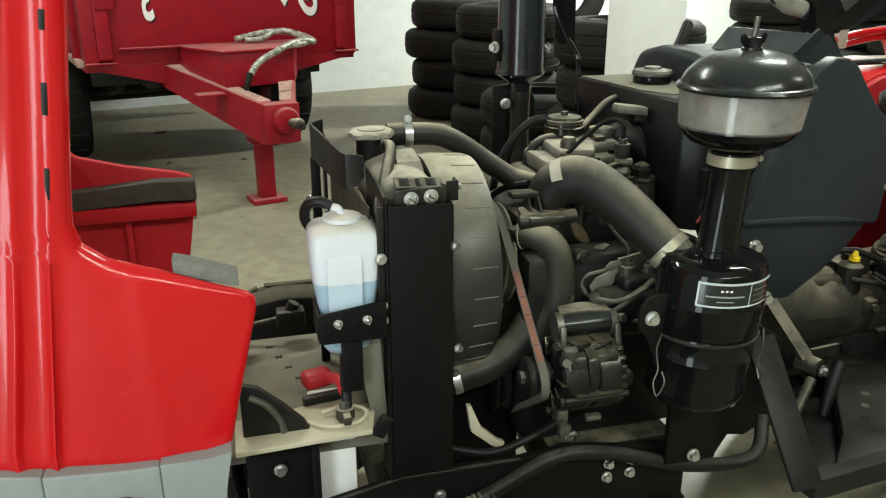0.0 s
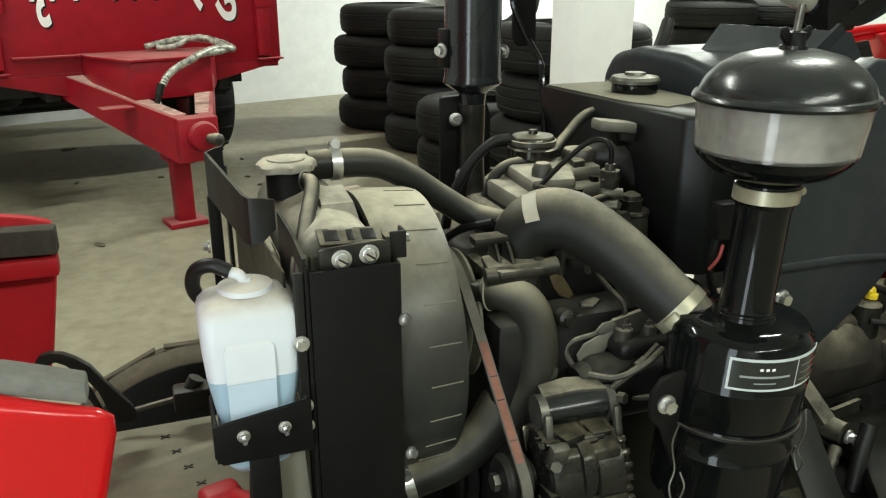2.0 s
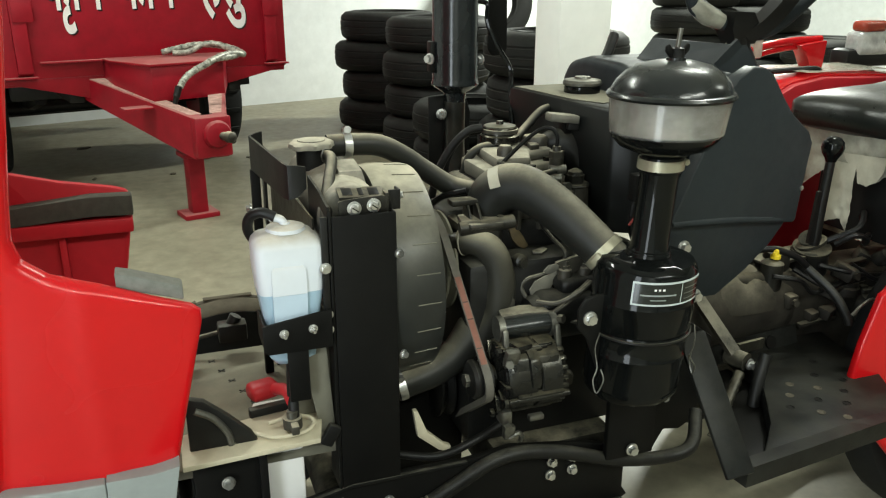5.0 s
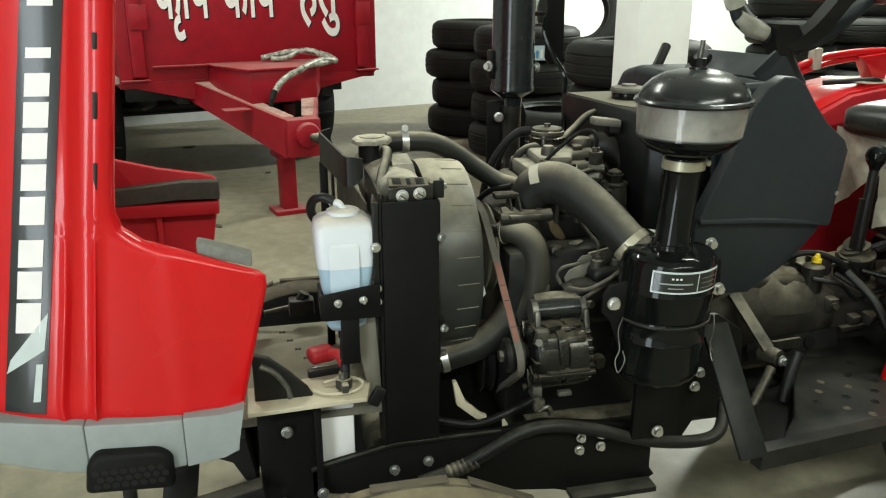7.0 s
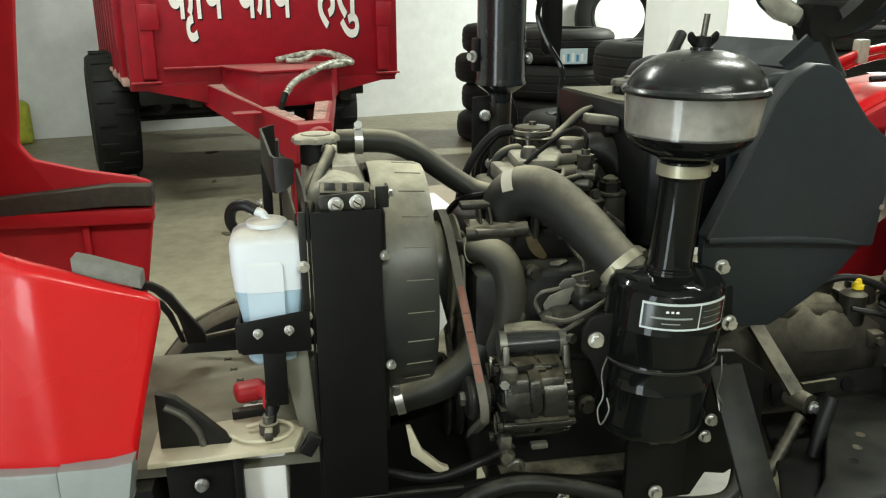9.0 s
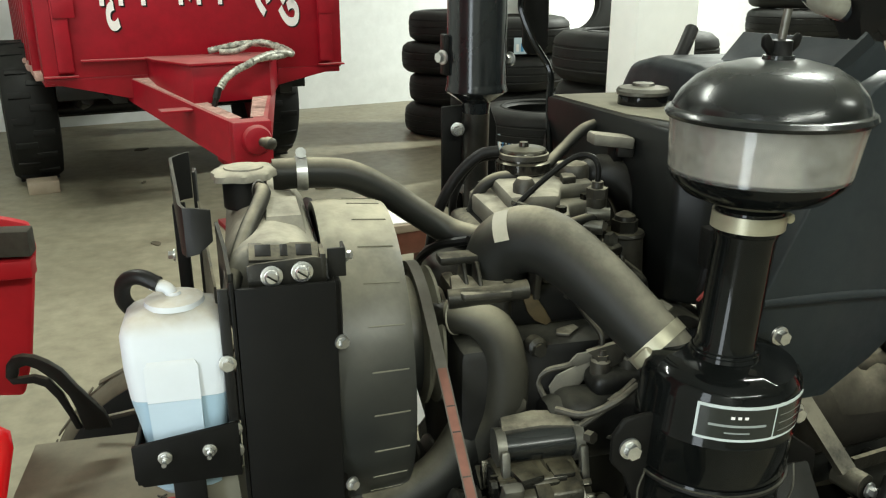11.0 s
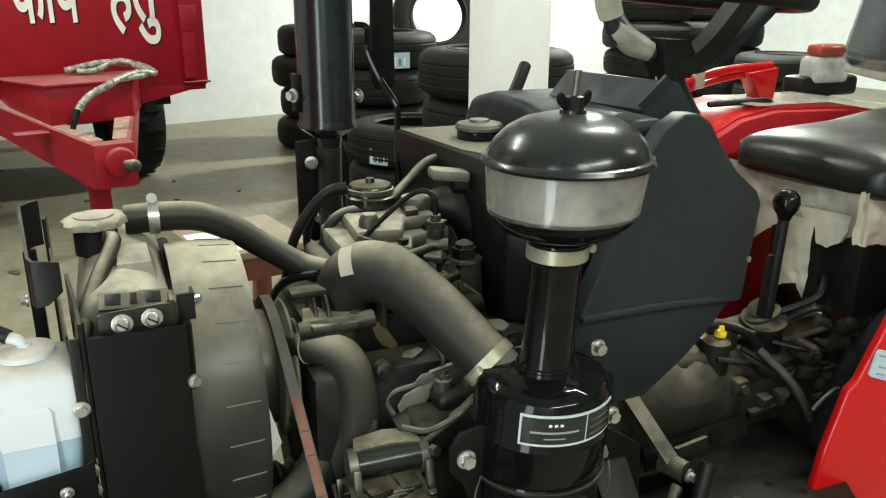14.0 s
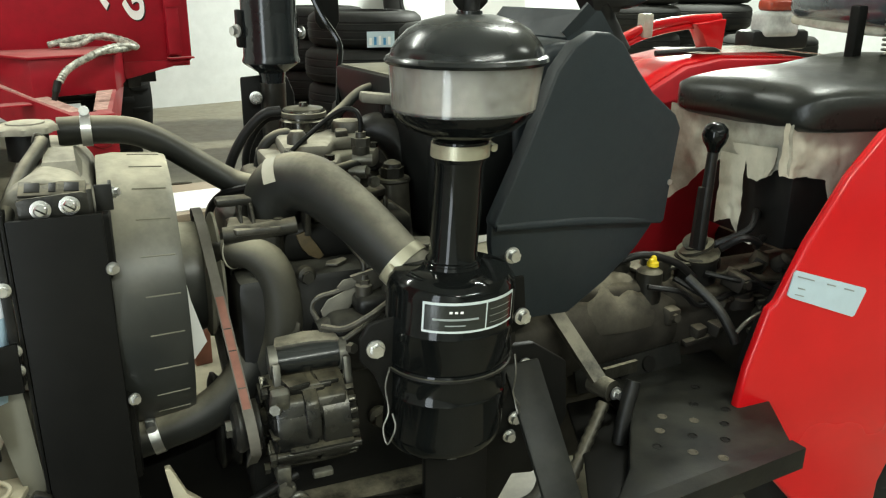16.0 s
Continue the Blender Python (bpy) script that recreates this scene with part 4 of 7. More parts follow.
def belt_mesh(outline, x0, x1, thick):
    rings = []
    n = len(outline)
    for i in range(n):
        p, q, o = (np.array(outline[k % n]) for k in (i + 1, i - 1, i))
        d = (p - q) / np.linalg.norm(p - q)
        nrm = np.array([d[1], -d[0]])
        if np.dot(nrm, o - mid) < 0:
            nrm = -nrm
        a, b = o - nrm * thick * 0.5, o + nrm * thick * 0.5
        lean = 0.10 * (0.63 - o[1])
        rings.append([(x0 + 0.002 + lean, *a), (x1 - 0.002 + lean, *a), (x1 + lean, *b), (x0 + lean, *b)])
    return loft(rings, closed=True)


part("fan_belt", belt_mesh(loop, 0.1015, 0.1125, 0.009), BELT, tractor, "dusty brown fan belt")

# the red print on the near run of the belt
def along_belt(z):
    """A place on the near run of the belt, its outer face."""
    a = math.atan2(FANP[1] - ALTP[1], FANP[0] - ALTP[0]) + math.acos((ALTP[2] - FANP[2]) / math.hypot(FANP[0] - ALTP[0], FANP[1] - ALTP[1]))
    n = Vector((0, math.cos(a), math.sin(a)))
    p, q = (Vector((0, w[0], w[1])) + n * (w[2] + 0.0068) for w in (FANP, ALTP))
    t = (z - q.z) / (p.z - q.z)
    return q + (p - q) * t, n


def belt_strip(z0, z1, x0, x1, off):
    rings = []
    for z in (z0, z1):
        p, n = along_belt(z)
        k = 0.10 * (0.63 - p.z)
        rings.append([p + n * e + Vector((x + k, 0, 0)) for e, x in ((-0.001, x0), (-0.001, x1), (off, x1), (off, x0))])
    return loft(rings)


belt_print = part("belt_print", belt_strip(0.645, 0.548, 0.1030, 0.1112, 0.0004), BELTRED, tractor, "reddish printed stretch of the fan belt")
for z in (0.617, 0.598, 0.566):
    part("print_mark", belt_strip(z, z - 0.0010, 0.1032, 0.1110, 0.0007), IRON_DARK, belt_print)
part("white_tag", prism([(0.073, 0.668), (0.0765, 0.645), (0.0885, 0.597), (0.074, 0.578), (0.068, 0.60), (0.070, 0.64)], 0.052, 0.053, "y", 0), PAPER, tractor, "white paper tag behind the shroud")

# engine
engine = part("engine_block", box(0.125, 0.40, 0.06, 0.26, 0.371, 0.656, 0.012), BLACK_DUST, tractor, "dusty dark iron engine block")
part("block_deck", box(0.13, 0.345, 0.10, 0.27, 0.655, 0.70, 0.012, 3), BLACK_DUST, engine)
part("oil_sump", box(0.16, 0.36, 0.03, 0.28, 0.30, 0.37, 0.01), IRON_DARK, engine)
part("cylinder_head", join(box(0.165, 0.270, 0.125, 0.27, 0.70, 0.742, 0.012, 3), box(0.262, 0.330, 0.178, 0.27, 0.70, 0.742, 0.010, 3), box(0.22, 0.262, 0.100, 0.13, 0.70, 0.728, 0.008, 2)), IRON, engine)
part("valve_cover", join(prism([(0.185, 0.15), (0.198, 0.132), (0.262, 0.132), (0.276, 0.172), (0.322, 0.178), (0.334, 0.20), (0.334, 0.25), (0.32, 0.27), (0.20, 0.27), (0.185, 0.25)], 0.742, 0.765, "z", 0.005),
                         prism([(0.202, 0.152), (0.255, 0.146), (0.272, 0.186), (0.314, 0.190), (0.320, 0.25), (0.21, 0.255)], 0.764, 0.782, "z", 0.006)), TANKTOP, engine, "dusty grey valve cover")
part("cover_boss", lathe([(0.012, 0.76), (0.012, 0.79), (0.008, 0.797)], (0.222, 0.166, 0), (0, 0, 1), 18), IRON, engine)
part("cover_gasket", prism([(0.182, 0.148), (0.196, 0.129), (0.264, 0.129), (0.278, 0.169), (0.324, 0.175), (0.337, 0.198), (0.337, 0.252), (0.322, 0.273), (0.198, 0.273), (0.182, 0.252)], 0.7385, 0.7425, "z", 0.001), BLACK_SAT, engine)
for x, y in ((0.199, 0.142), (0.254, 0.140), (0.300, 0.183), (0.325, 0.195), (0.205, 0.262), (0.30, 0.262)):
    part("cover_bolt", hexagon((x, y, 0.765), (0, 0, 1), 0.006, 0.006), ALLOY_DARK, engine)
part("cover_step", join(lathe([(0.020, 0.780), (0.020, 0.792), (0.017, 0.796), (0.004, 0.797)], (0.300, 0.226, 0), (0, 0, 1), 24), prism([(0.275, 0.19), (0.292, 0.192), (0.296, 0.215), (0.28, 0.212)], 0.780, 0.789, "z", 0.002)), IRON, engine, "pale dusty filler cap on the cover")
part("rocker_oil_pipe", tube([(0.205, 0.150, 0.776), (0.215, 0.128, 0.775), (0.24, 0.118, 0.764), (0.262, 0.112, 0.745)], 0.0032, 8), ALLOY_DARK, engine)
oil = part("oil_breather", lathe([(0.026, 0.775), (0.026, 0.783), (0.031, 0.786), (0.031, 0.796), (0.028, 0.798), (0.0275, 0.808), (0.025, 0.811), (0.010, 0.812), (0.006, 0.813), (0.005, 0.818)], (0.25, 0.25, 0), (0, 0, 1), 32), ALLOY_DARK, engine, "round alloy breather cap")
part("breather_band", lathe([(0.0275, 0.800), (0.029, 0.801), (0.029, 0.806), (0.0275, 0.807)], (0.25, 0.25, 0), (0, 0, 1), 32), IRON, oil)
part("breather_hose", tube([(0.238, 0.268, 0.800), (0.205, 0.290, 0.790), (0.182, 0.305, 0.745), (0.184, 0.305, 0.690), (0.195, 0.295, 0.62)], 0.0052, 12), RUBBER_BLK, tractor)
part("breather_hose", tube([(0.222, 0.255, 0.808), (0.20, 0.26, 0.803), (0.175, 0.27, 0.775), (0.155, 0.275, 0.735), (0.145, 0.28, 0.68), (0.14, 0.28, 0.60)], 0.0065, 12), RUBBER_BLK, tractor)
part("breather_hose", tube([(0.40, 0.30, 0.83), (0.34, 0.28, 0.826), (0.30, 0.262, 0.802), (0.26, 0.235, 0.785), (0.21, 0.235, 0.780), (0.19, 0.24, 0.755), (0.185, 0.245, 0.70)], 0.0068, 12), RUBBER, tractor)
relay = part("relay_box", cbox((0.338, 0.210, 0.824), (0.046, 0.038, 0.013), 0.003, (-4, 6, -12)), TANKTOP, engine, "small dusty relay cover")
part("relay_skirt", cbox((0.352, 0.200, 0.814), (0.018, 0.012, 0.016), 0.002, (0, 6, -12)), BLACK_DUST, relay)
part("relay_foot", cbox((0.352, 0.225, 0.805), (0.012, 0.02, 0.03), 0.002), BLACK_SAT, engine)
part("injector", join(lathe([(0.0085, 0.728), (0.0085, 0.752), (0.0105, 0.756), (0.0105, 0.780), (0.0065, 0.784), (0.0060, 0.797)], (0.291, 0.135, 0), (0, 0, 1), 18), hexagon((0.291, 0.135, 0.780), (0, 0, 1), 0.0115, 0.010)), IRON, engine)
part("injector_clamp", prism([(0.270, 0.112), (0.292, 0.104), (0.316, 0.116), (0.318, 0.140), (0.300, 0.150), (0.275, 0.146)], 0.722, 0.731, "z", 0.003), IRON, engine)
part("spill_union", join(lathe([(0.0075, -0.010), (0.0075, 0.010)], (0.283, 0.122, 0.752), (1, -0.6, 0), 14), hexagon((0.277, 0.118, 0.742), (-0.3, -1, 0.2), 0.0075, 0.008), hexagon((0.298, 0.116, 0.740), (0.3, -1, 0.2), 0.0070, 0.008)), ALLOY, engine)
part("injector_pipe", tube([(0.291, 0.135, 0.795), (0.291, 0.136, 0.812), (0.285, 0.142, 0.822), (0.27, 0.15, 0.820), (0.24, 0.15, 0.800), (0.20, 0.14, 0.77), (0.16, 0.12, 0.735)], 0.0030, 10), BLACK_SAT, engine)
part("leak_pipe", tube([(0.29, 0.128, 0.763), (0.26, 0.125, 0.757), (0.235, 0.13, 0.752)], 0.0055, 10), RUBBER, engine)
part("union", join(lathe([(0.007, -0.012), (0.007, 0.012)], (0.29, 0.128, 0.764), (1, -0.3, 0), 12), hexagon((0.291, 0.122, 0.754), (0, -1, 0), 0.006, 0.006)), ALLOY, engine)
part("head_nut", join(hexagon((0.339, 0.162, 0.732), (0, 0, 1), 0.0150, 0.013), lathe([(0.0125, 0.744), (0.0110, 0.750), (0.004, 0.754)], (0.339, 0.162, 0), (0, 0, 1), 16), lathe([(0.0215, 0.726), (0.0230, 0.729), (0.0215, 0.732)], (0.339, 0.162, 0), (0, 0, 1), 24)), IRON_DARK, engine)
part("head_boss", join(lathe([(0.026, 0.64), (0.022, 0.69), (0.020, 0.728)], (0.339, 0.160, 0), (0, 0, 1), 24), lathe([(0.018, 0.67), (0.016, 0.725)], (0.291, 0.130, 0), (0, 0, 1), 20), prism([(0.300, 0.640), (0.300, 0.700), (0.325, 0.712), (0.352, 0.690), (0.352, 0.640)], 0.125, 0.150, "y", 0.006)), IRON, engine)
th = part("thermostat_housing", prism([(0.128, 0.085), (0.135, 0.07), (0.175, 0.07), (0.185, 0.085), (0.18, 0.13), (0.135, 0.13)], 0.672, 0.705, "z", 0.005), IRON_DARK, engine, "dusty cast thermostat housing")
part("housing_cover", prism([(0.122, 0.085), (0.13, 0.066), (0.178, 0.064), (0.19, 0.085), (0.185, 0.12), (0.13, 0.122)], 0.705, 0.713, "z", 0.003), IRON, th)
part("housing_rib", join(box(0.116, 0.184, 0.104, 0.126, 0.7285, 0.7375, 0.003), prism([(0.082, 0.712), (0.100, 0.732), (0.118, 0.732), (0.124, 0.712)], 0.150, 0.1545, "x", 0.0015), prism([(0.090, 0.712), (0.106, 0.732), (0.118, 0.732), (0.124, 0.712)], 0.138, 0.142, "x", 0.0015), cbox((0.172, 0.110, 0.722), (0.010, 0.016, 0.018), 0.004, (12, 0, 25))), IRON_DARK, th)
part("pipe_stub", tube([(0.118, 0.080, 0.704), (0.150, 0.076, 0.706), (0.196, 0.074, 0.710)], 0.0095, 16), IRON_DARK, th)
part("cover_screw", hexagon((0.178, 0.078, 0.7135), (0, 0, 1), 0.0055, 0.005), ALLOY_DARK, th)
part("water_pump", join(lathe([(0.045, 0.126), (0.045, 0.15), (0.03, 0.16)], (0, 0.155, 0.64), (1, 0, 0), 24), prism([(0.11, 0.60), (0.105, 0.66), (0.12, 0.70), (0.17, 0.70), (0.17, 0.58), (0.13, 0.57)], 0.130, 0.15, "x", 0.006)), IRON, engine)
part("timing_cover", prism([(0.09, 0.38), (0.085, 0.50), (0.10, 0.60), (0.12, 0.66), (0.22, 0.66), (0.25, 0.50), (0.24, 0.38)], 0.126, 0.142, "x", 0.006), IRON_DARK, engine)
part("throttle_lever", prism([(0.245, 0.655), (0.27, 0.66), (0.31, 0.668), (0.305, 0.655), (0.285, 0.648), (0.283, 0.64), (0.265, 0.632), (0.262, 0.64)], 0.035, 0.041, "y", 0.001), IRON, engine)
pump = part("fuel_pump", join(box(0.215, 0.335, 0.012, 0.062, 0.545, 0.612, 0.016, 4), lathe([(0.026, 0.205), (0.030, 0.215), (0.030, 0.235)], (0, 0.038, 0.578), (1, 0, 0), 28), box(0.250, 0.350, 0.022, 0.060, 0.608, 0.632, 0.010, 3)), BLACK_DUST, engine, "oily dusted fuel injection pump")
for x in (0.262, 0.293, 0.324):
    part("delivery_union", join(lathe([(0.010, 0.628), (0.010, 0.642), (0.007, 0.645), (0.006, 0.655)], (x, 0.040, 0), (0, 0, 1), 16), hexagon((x, 0.040, 0.640), (0, 0, 1), 0.0085, 0.009)), IRON, pump)
    part("delivery_pipe", tube([(x, 0.040, 0.652), (x, 0.045, 0.668), (x - 0.008, 0.070, 0.682), (x - 0.014, 0.098, 0.700), (x - 0.012, 0.110, 0.722)], 0.003, 8), IRON_DARK, pump)
part("pump_pipe", tube([(0.205, 0.01, 0.612), (0.225, -0.01, 0.615), (0.25, -0.02, 0.63), (0.275, -0.012, 0.64)], 0.0035, 8), IRON, engine)

# plate added for the dark clutter here; it hides the bright floor
web = part("dark_fill_plate", prism([(0.405, 0.300), (0.405, 0.53), (0.49, 0.525), (0.54, 0.49), (0.545, 0.41), (0.52, 0.345), (0.495, 0.330), (0.465, 0.335), (0.445, 0.300)], 0.05, 0.062, "y", 0.003), BLACK_SAT, tractor, "black filler plate added behind the air cleaner")
bolts([(0.455, 0.045, 0.40), (0.462, 0.045, 0.425), (0.475, 0.045, 0.50)], web, r=0.008)
part("bell_housing", lathe([(0.125, 0.40), (0.13, 0.41), (0.13, 0.44), (0.10, 0.47)], (0, 0.16, 0.50), (1, 0, 0), 36), IRON_DARK, engine)
part("air_duct", tube([(0.318, 0.245, 0.770), (0.342, 0.232, 0.781), (0.366, 0.220, 0.766), (0.381, 0.210, 0.730), (0.386, 0.203, 0.685), (0.386, 0.195, 0.62)], [0.018, 0.022, 0.025, 0.026, 0.026, 0.025], 24), BLACK_DUST, engine, "dusty bent air duct")
part("wiring", tube([(0.40, 0.06, 0.64), (0.375, 0.045, 0.67), (0.36, 0.035, 0.70), (0.36, 0.03, 0.735)], 0.004, 8), RUBBER_BLK, engine)
part("red_wires", tube([(0.355, 0.03, 0.70), (0.359, 0.022, 0.715), (0.361, 0.02, 0.73)], 0.0018, 8), WIRE_RED, engine, "thin red wires")
part("connector", box(0.352, 0.376, 0.018, 0.036, 0.735, 0.775, 0.003), BLACK_SAT, engine)

# cast lumps, ribs and pipe unions on the near side of the head
for k, (x, y, z, r, h) in enumerate([(0.262, 0.098, 0.735, 0.010, 0.012), (0.225, 0.108, 0.738, 0.011, 0.014)]):
    part("cast_boss", lathe([(r * 1.25, -h), (r * 1.1, -h * 0.3), (r, 0), (r * 0.8, 0.004), (r * 0.25, 0.006)], (x, y, z), (0.15 * math.sin(k), -0.35 - 0.2 * math.cos(2 * k), 1), 18), IRON if k % 2 else IRON_DARK, engine)
for k, (x, z) in enumerate([(0.21, 0.715), (0.245, 0.712)]):
    part("cast_rib", prism([(0.125, z - 0.03), (0.092, z - 0.026), (0.088, z + 0.01), (0.125, z + 0.035)], x, x + 0.007, "x", 0.002), IRON, engine)
part("oil_smear", prism([(0.200, 0.690), (0.212, 0.694), (0.224, 0.676), (0.232, 0.662), (0.226, 0.658), (0.214, 0.664), (0.206, 0.674)], 0.0965, 0.101, "y", 0.001), OILSTAIN, engine, "patch of dried yellow oil")

# clutter along the near side of the block
for k, (x, z, r) in enumerate([(0.20, 0.655, 0.010), (0.31, 0.665, 0.011), (0.335, 0.61, 0.012), (0.18, 0.60, 0.012), (0.21, 0.47, 0.012), (0.28, 0.46, 0.013)]):
    part("block_plug", join(lathe([(r, 0.0), (r, 0.012), (r * 0.6, 0.016)], (x, 0.064, z), (0.1, -1, 0.15), 14), hexagon((x, 0.052, z), (0.1, -1, 0.15), r * 0.7, 0.008)), IRON if k % 2 else IRON_DARK, engine)
part("lifting_eye", prism([(0.226, 0.070), (0.238, 0.064), (0.254, 0.078), (0.252, 0.088), (0.240, 0.084), (0.230, 0.080)], 0.6585, 0.6615, "z", 0.001), IRON, engine, "flat dusty lug")
part("lifting_eye", prism([(0.345, 0.100), (0.360, 0.092), (0.374, 0.104), (0.372, 0.124), (0.352, 0.128)], 0.6585, 0.6620, "z", 0.001), TANKTOP, engine)
part("stop_lever", tube([(0.262, 0.052, 0.642), (0.236, 0.056, 0.632), (0.214, 0.060, 0.626), (0.206, 0.062, 0.614), (0.214, 0.055, 0.594), (0.224, 0.048, 0.570), (0.232, 0.040, 0.552)], 0.0032, 8), IRON, engine, "bent dusty stop lever")
part("stop_plate", prism([(0.214, 0.612), (0.222, 0.624), (0.252, 0.636), (0.262, 0.633), (0.244, 0.606), (0.232, 0.592), (0.222, 0.586)], 0.0515, 0.0545, "y", 0.001), TANKTOP, engine, "pale dusty lever plate")
part("stop_plate", prism([(0.232, 0.640), (0.240, 0.648), (0.285, 0.652), (0.300, 0.646), (0.262, 0.640), (0.240, 0.634)], 0.046, 0.049, "y", 0.001), TANKTOP, engine)
part("fuel_line", tube([(0.30, 0.02, 0.66), (0.33, 0.0, 0.675), (0.36, 0.01, 0.66), (0.38, 0.04, 0.62)], 0.0035, 8), BLACK_SAT, engine)
part("fuel_line", tube([(0.225, 0.055, 0.60), (0.25, 0.02, 0.575), (0.30, 0.01, 0.57), (0.34, 0.03, 0.56)], 0.0035, 8), IRON, engine)
part("fuel_filter", lathe([(0.020, 0.60), (0.022, 0.605), (0.022, 0.648), (0.018, 0.655), (0.008, 0.66)], (0.372, 0.075, 0), (0, 0, 1), 20), BLACK_SAT, engine)
part("harness", tube([(0.20, 0.30, 0.72), (0.24, 0.285, 0.70), (0.30, 0.29, 0.71), (0.36, 0.30, 0.74), (0.40, 0.30, 0.78)], 0.007, 10), RUBBER_BLK, engine)
part("harness", tube([(0.16, 0.16, 0.735), (0.13, 0.19, 0.72), (0.12, 0.24, 0.68), (0.13, 0.28, 0.62)], 0.005, 8), RUBBER_BLK, engine)
# hoses
upper = part("upper_radiator_hose", tube([(-0.035, 0.205, 0.806), (0.0, 0.205, 0.806), (0.04, 0.205, 0.802), (0.075, 0.205, 0.785), (0.11, 0.202, 0.760), (0.145, 0.195, 0.737), (0.17, 0.18, 0.73), (0.20, 0.165, 0.725)], [0.0160, 0.0160, 0.0158, 0.0152, 0.0150, 0.0150, 0.0150, 0.0150], 20), RUBBER, tractor, "dusty black upper radiator hose")
part("hose_clamp", band((-0.006, 0.205, 0.806), (1, 0, 0), 0.0168, 0.011, screw=(-0.2, 0.2, 1)), ZINC, upper)
intake = part("intake_hose", tube([(0.300, -0.028, 0.668), (0.283, -0.006, 0.690), (0.252, 0.038, 0.726), (0.222, 0.080, 0.750), (0.200, 0.104, 0.751), (0.184, 0.120, 0.736), (0.178, 0.128, 0.705), (0.178, 0.131, 0.68)], [0.0275, 0.0275, 0.0298, 0.0322, 0.0335, 0.0335, 0.033, 0.032], 28, 9), RUBBER, tractor, "fat dusty rubber intake hose")
part("hose_clamp", join(band((0.2895, -0.0145, 0.682), (-0.46, 0.55, 0.55), 0.0281, 0.012), cbox((0.2685, -0.0345, 0.680), (0.010, 0.014, 0.018), 0.003, (35, 0, 40))), BRASSY, intake)
part("hose_end", lathe([(0.0270, -0.016), (0.0292, -0.014), (0.0296, -0.004), (0.0280, 0.0)], (0.300, -0.0275, 0.6685), (-0.46, 0.55, 0.55), 28), RUBBER_BLK, intake)
tag_c, tag_d = Vector((0.196, 0.109, 0.7485)), Vector((-0.66, 0.62, -0.32)).normalized()
tag_u = (Vector((-0.5, -0.75, 0.9)) - tag_d * Vector((-0.5, -0.75, 0.9)).dot(tag_d)).normalized()
tag_v = tag_d.cross(tag_u)
part("paper_tag", loft([[tag_c + (0.0345 + e) * (math.cos(a) * tag_u + math.sin(a) * tag_v) + tag_d * (w + 0.004 * a) for e, w in ((0, -0.008), (0.0006, -0.008), (0.0006, 0.008), (0, 0.008))] for a in np.linspace(-0.50, 0.55, 9).tolist()]), PAPERFILM, intake, "pale tag stuck round the hose")
bypass = part("bypass_hose", tube([(0.128, 0.0945, 0.680), (0.136, 0.0865, 0.6835), (0.151, 0.0765, 0.681), (0.165, 0.0690, 0.666), (0.1725, 0.0650, 0.640), (0.174, 0.064, 0.610), (0.170, 0.067, 0.578), (0.155, 0.078, 0.545), (0.145, 0.094, 0.52)], [0.0185, 0.0190, 0.0198, 0.0202, 0.0208, 0.0218, 0.023, 0.024, 0.024], 28), HOSEDUST, tractor, "curved dusty rubber water hose")
part("hose_rim", lathe([(0.0165, -0.0008), (0.0194, -0.0007), (0.0194, 0.0007), (0.0165, 0.0012)], (0.1295, 0.0930, 0.6808), (0.70, -0.70, 0.14), 32), PAPERFILM, bypass, "pale cut rim of the hose")
part("hose_spigot", tube([(0.104, 0.122, 0.672), (0.116, 0.107, 0.676), (0.128, 0.0945, 0.680)], 0.0150, 20), IRON_DARK, bypass)
lower = part("lower_radiator_hose", tube([(0.0, 0.07, 0.482), (0.04, 0.069, 0.490), (0.08, 0.069, 0.502), (0.115, 0.074, 0.522), (0.145, 0.085, 0.552)], [0.0205, 0.0205, 0.022, 0.024, 0.026], 24), RUBBER, tractor, "dusty lower radiator hose")
part("hose_clamp", band((0.026, 0.069, 0.487), (1, 0, 0.22), 0.0208, 0.011, screw=(-0.1, -0.4, 1)), ZINC, lower)
part("hose_spigot", lathe([(0.019, -0.005), (0.019, 0.02)], (0.002, 0.07, 0.4825), (1, 0, 0.2), 20), BLACK_DUST, lower)

# alternator
AY, AZ, AR = -0.003, 0.518, 0.050
alt = part("alternator", lathe([(0.012, 0.128), (0.016, 0.136), (0.041, 0.138), (0.0475, 0.141), (AR, 0.146), (AR, 0.180), (AR - 0.002, 0.182)], (0, AY, AZ), (1, 0, 0), 48), ALTBLACK, tractor, "alternator with dusty dark alloy end bells and a toothed rear rim")
part("stator", lathe([(AR - 0.004, 0.180), (AR - 0.004, 0.190)], (0, AY, AZ), (1, 0, 0), 48), IRON_DARK, alt)
part("rear_bell", lathe([(AR - 0.001, 0.187), (AR + 0.001, 0.189), (AR + 0.001, 0.217), (AR - 0.004, 0.219), (AR - 0.006, 0.226), (0.030, 0.231), (0.010, 0.232)], (0, AY, AZ), (1, 0, 0), 48), ALTBLACK, alt)
for k in range(24):
    a = radians(15 * k + 6)
    part("rim_tooth", cbox((0.2215, AY + (AR - 0.002) * math.cos(a), AZ + (AR - 0.002) * math.sin(a)), (0.009, 0.006, 0.0062), 0.0012, (math.degrees(a), 0, 0)), ALLOY_DARK, alt)
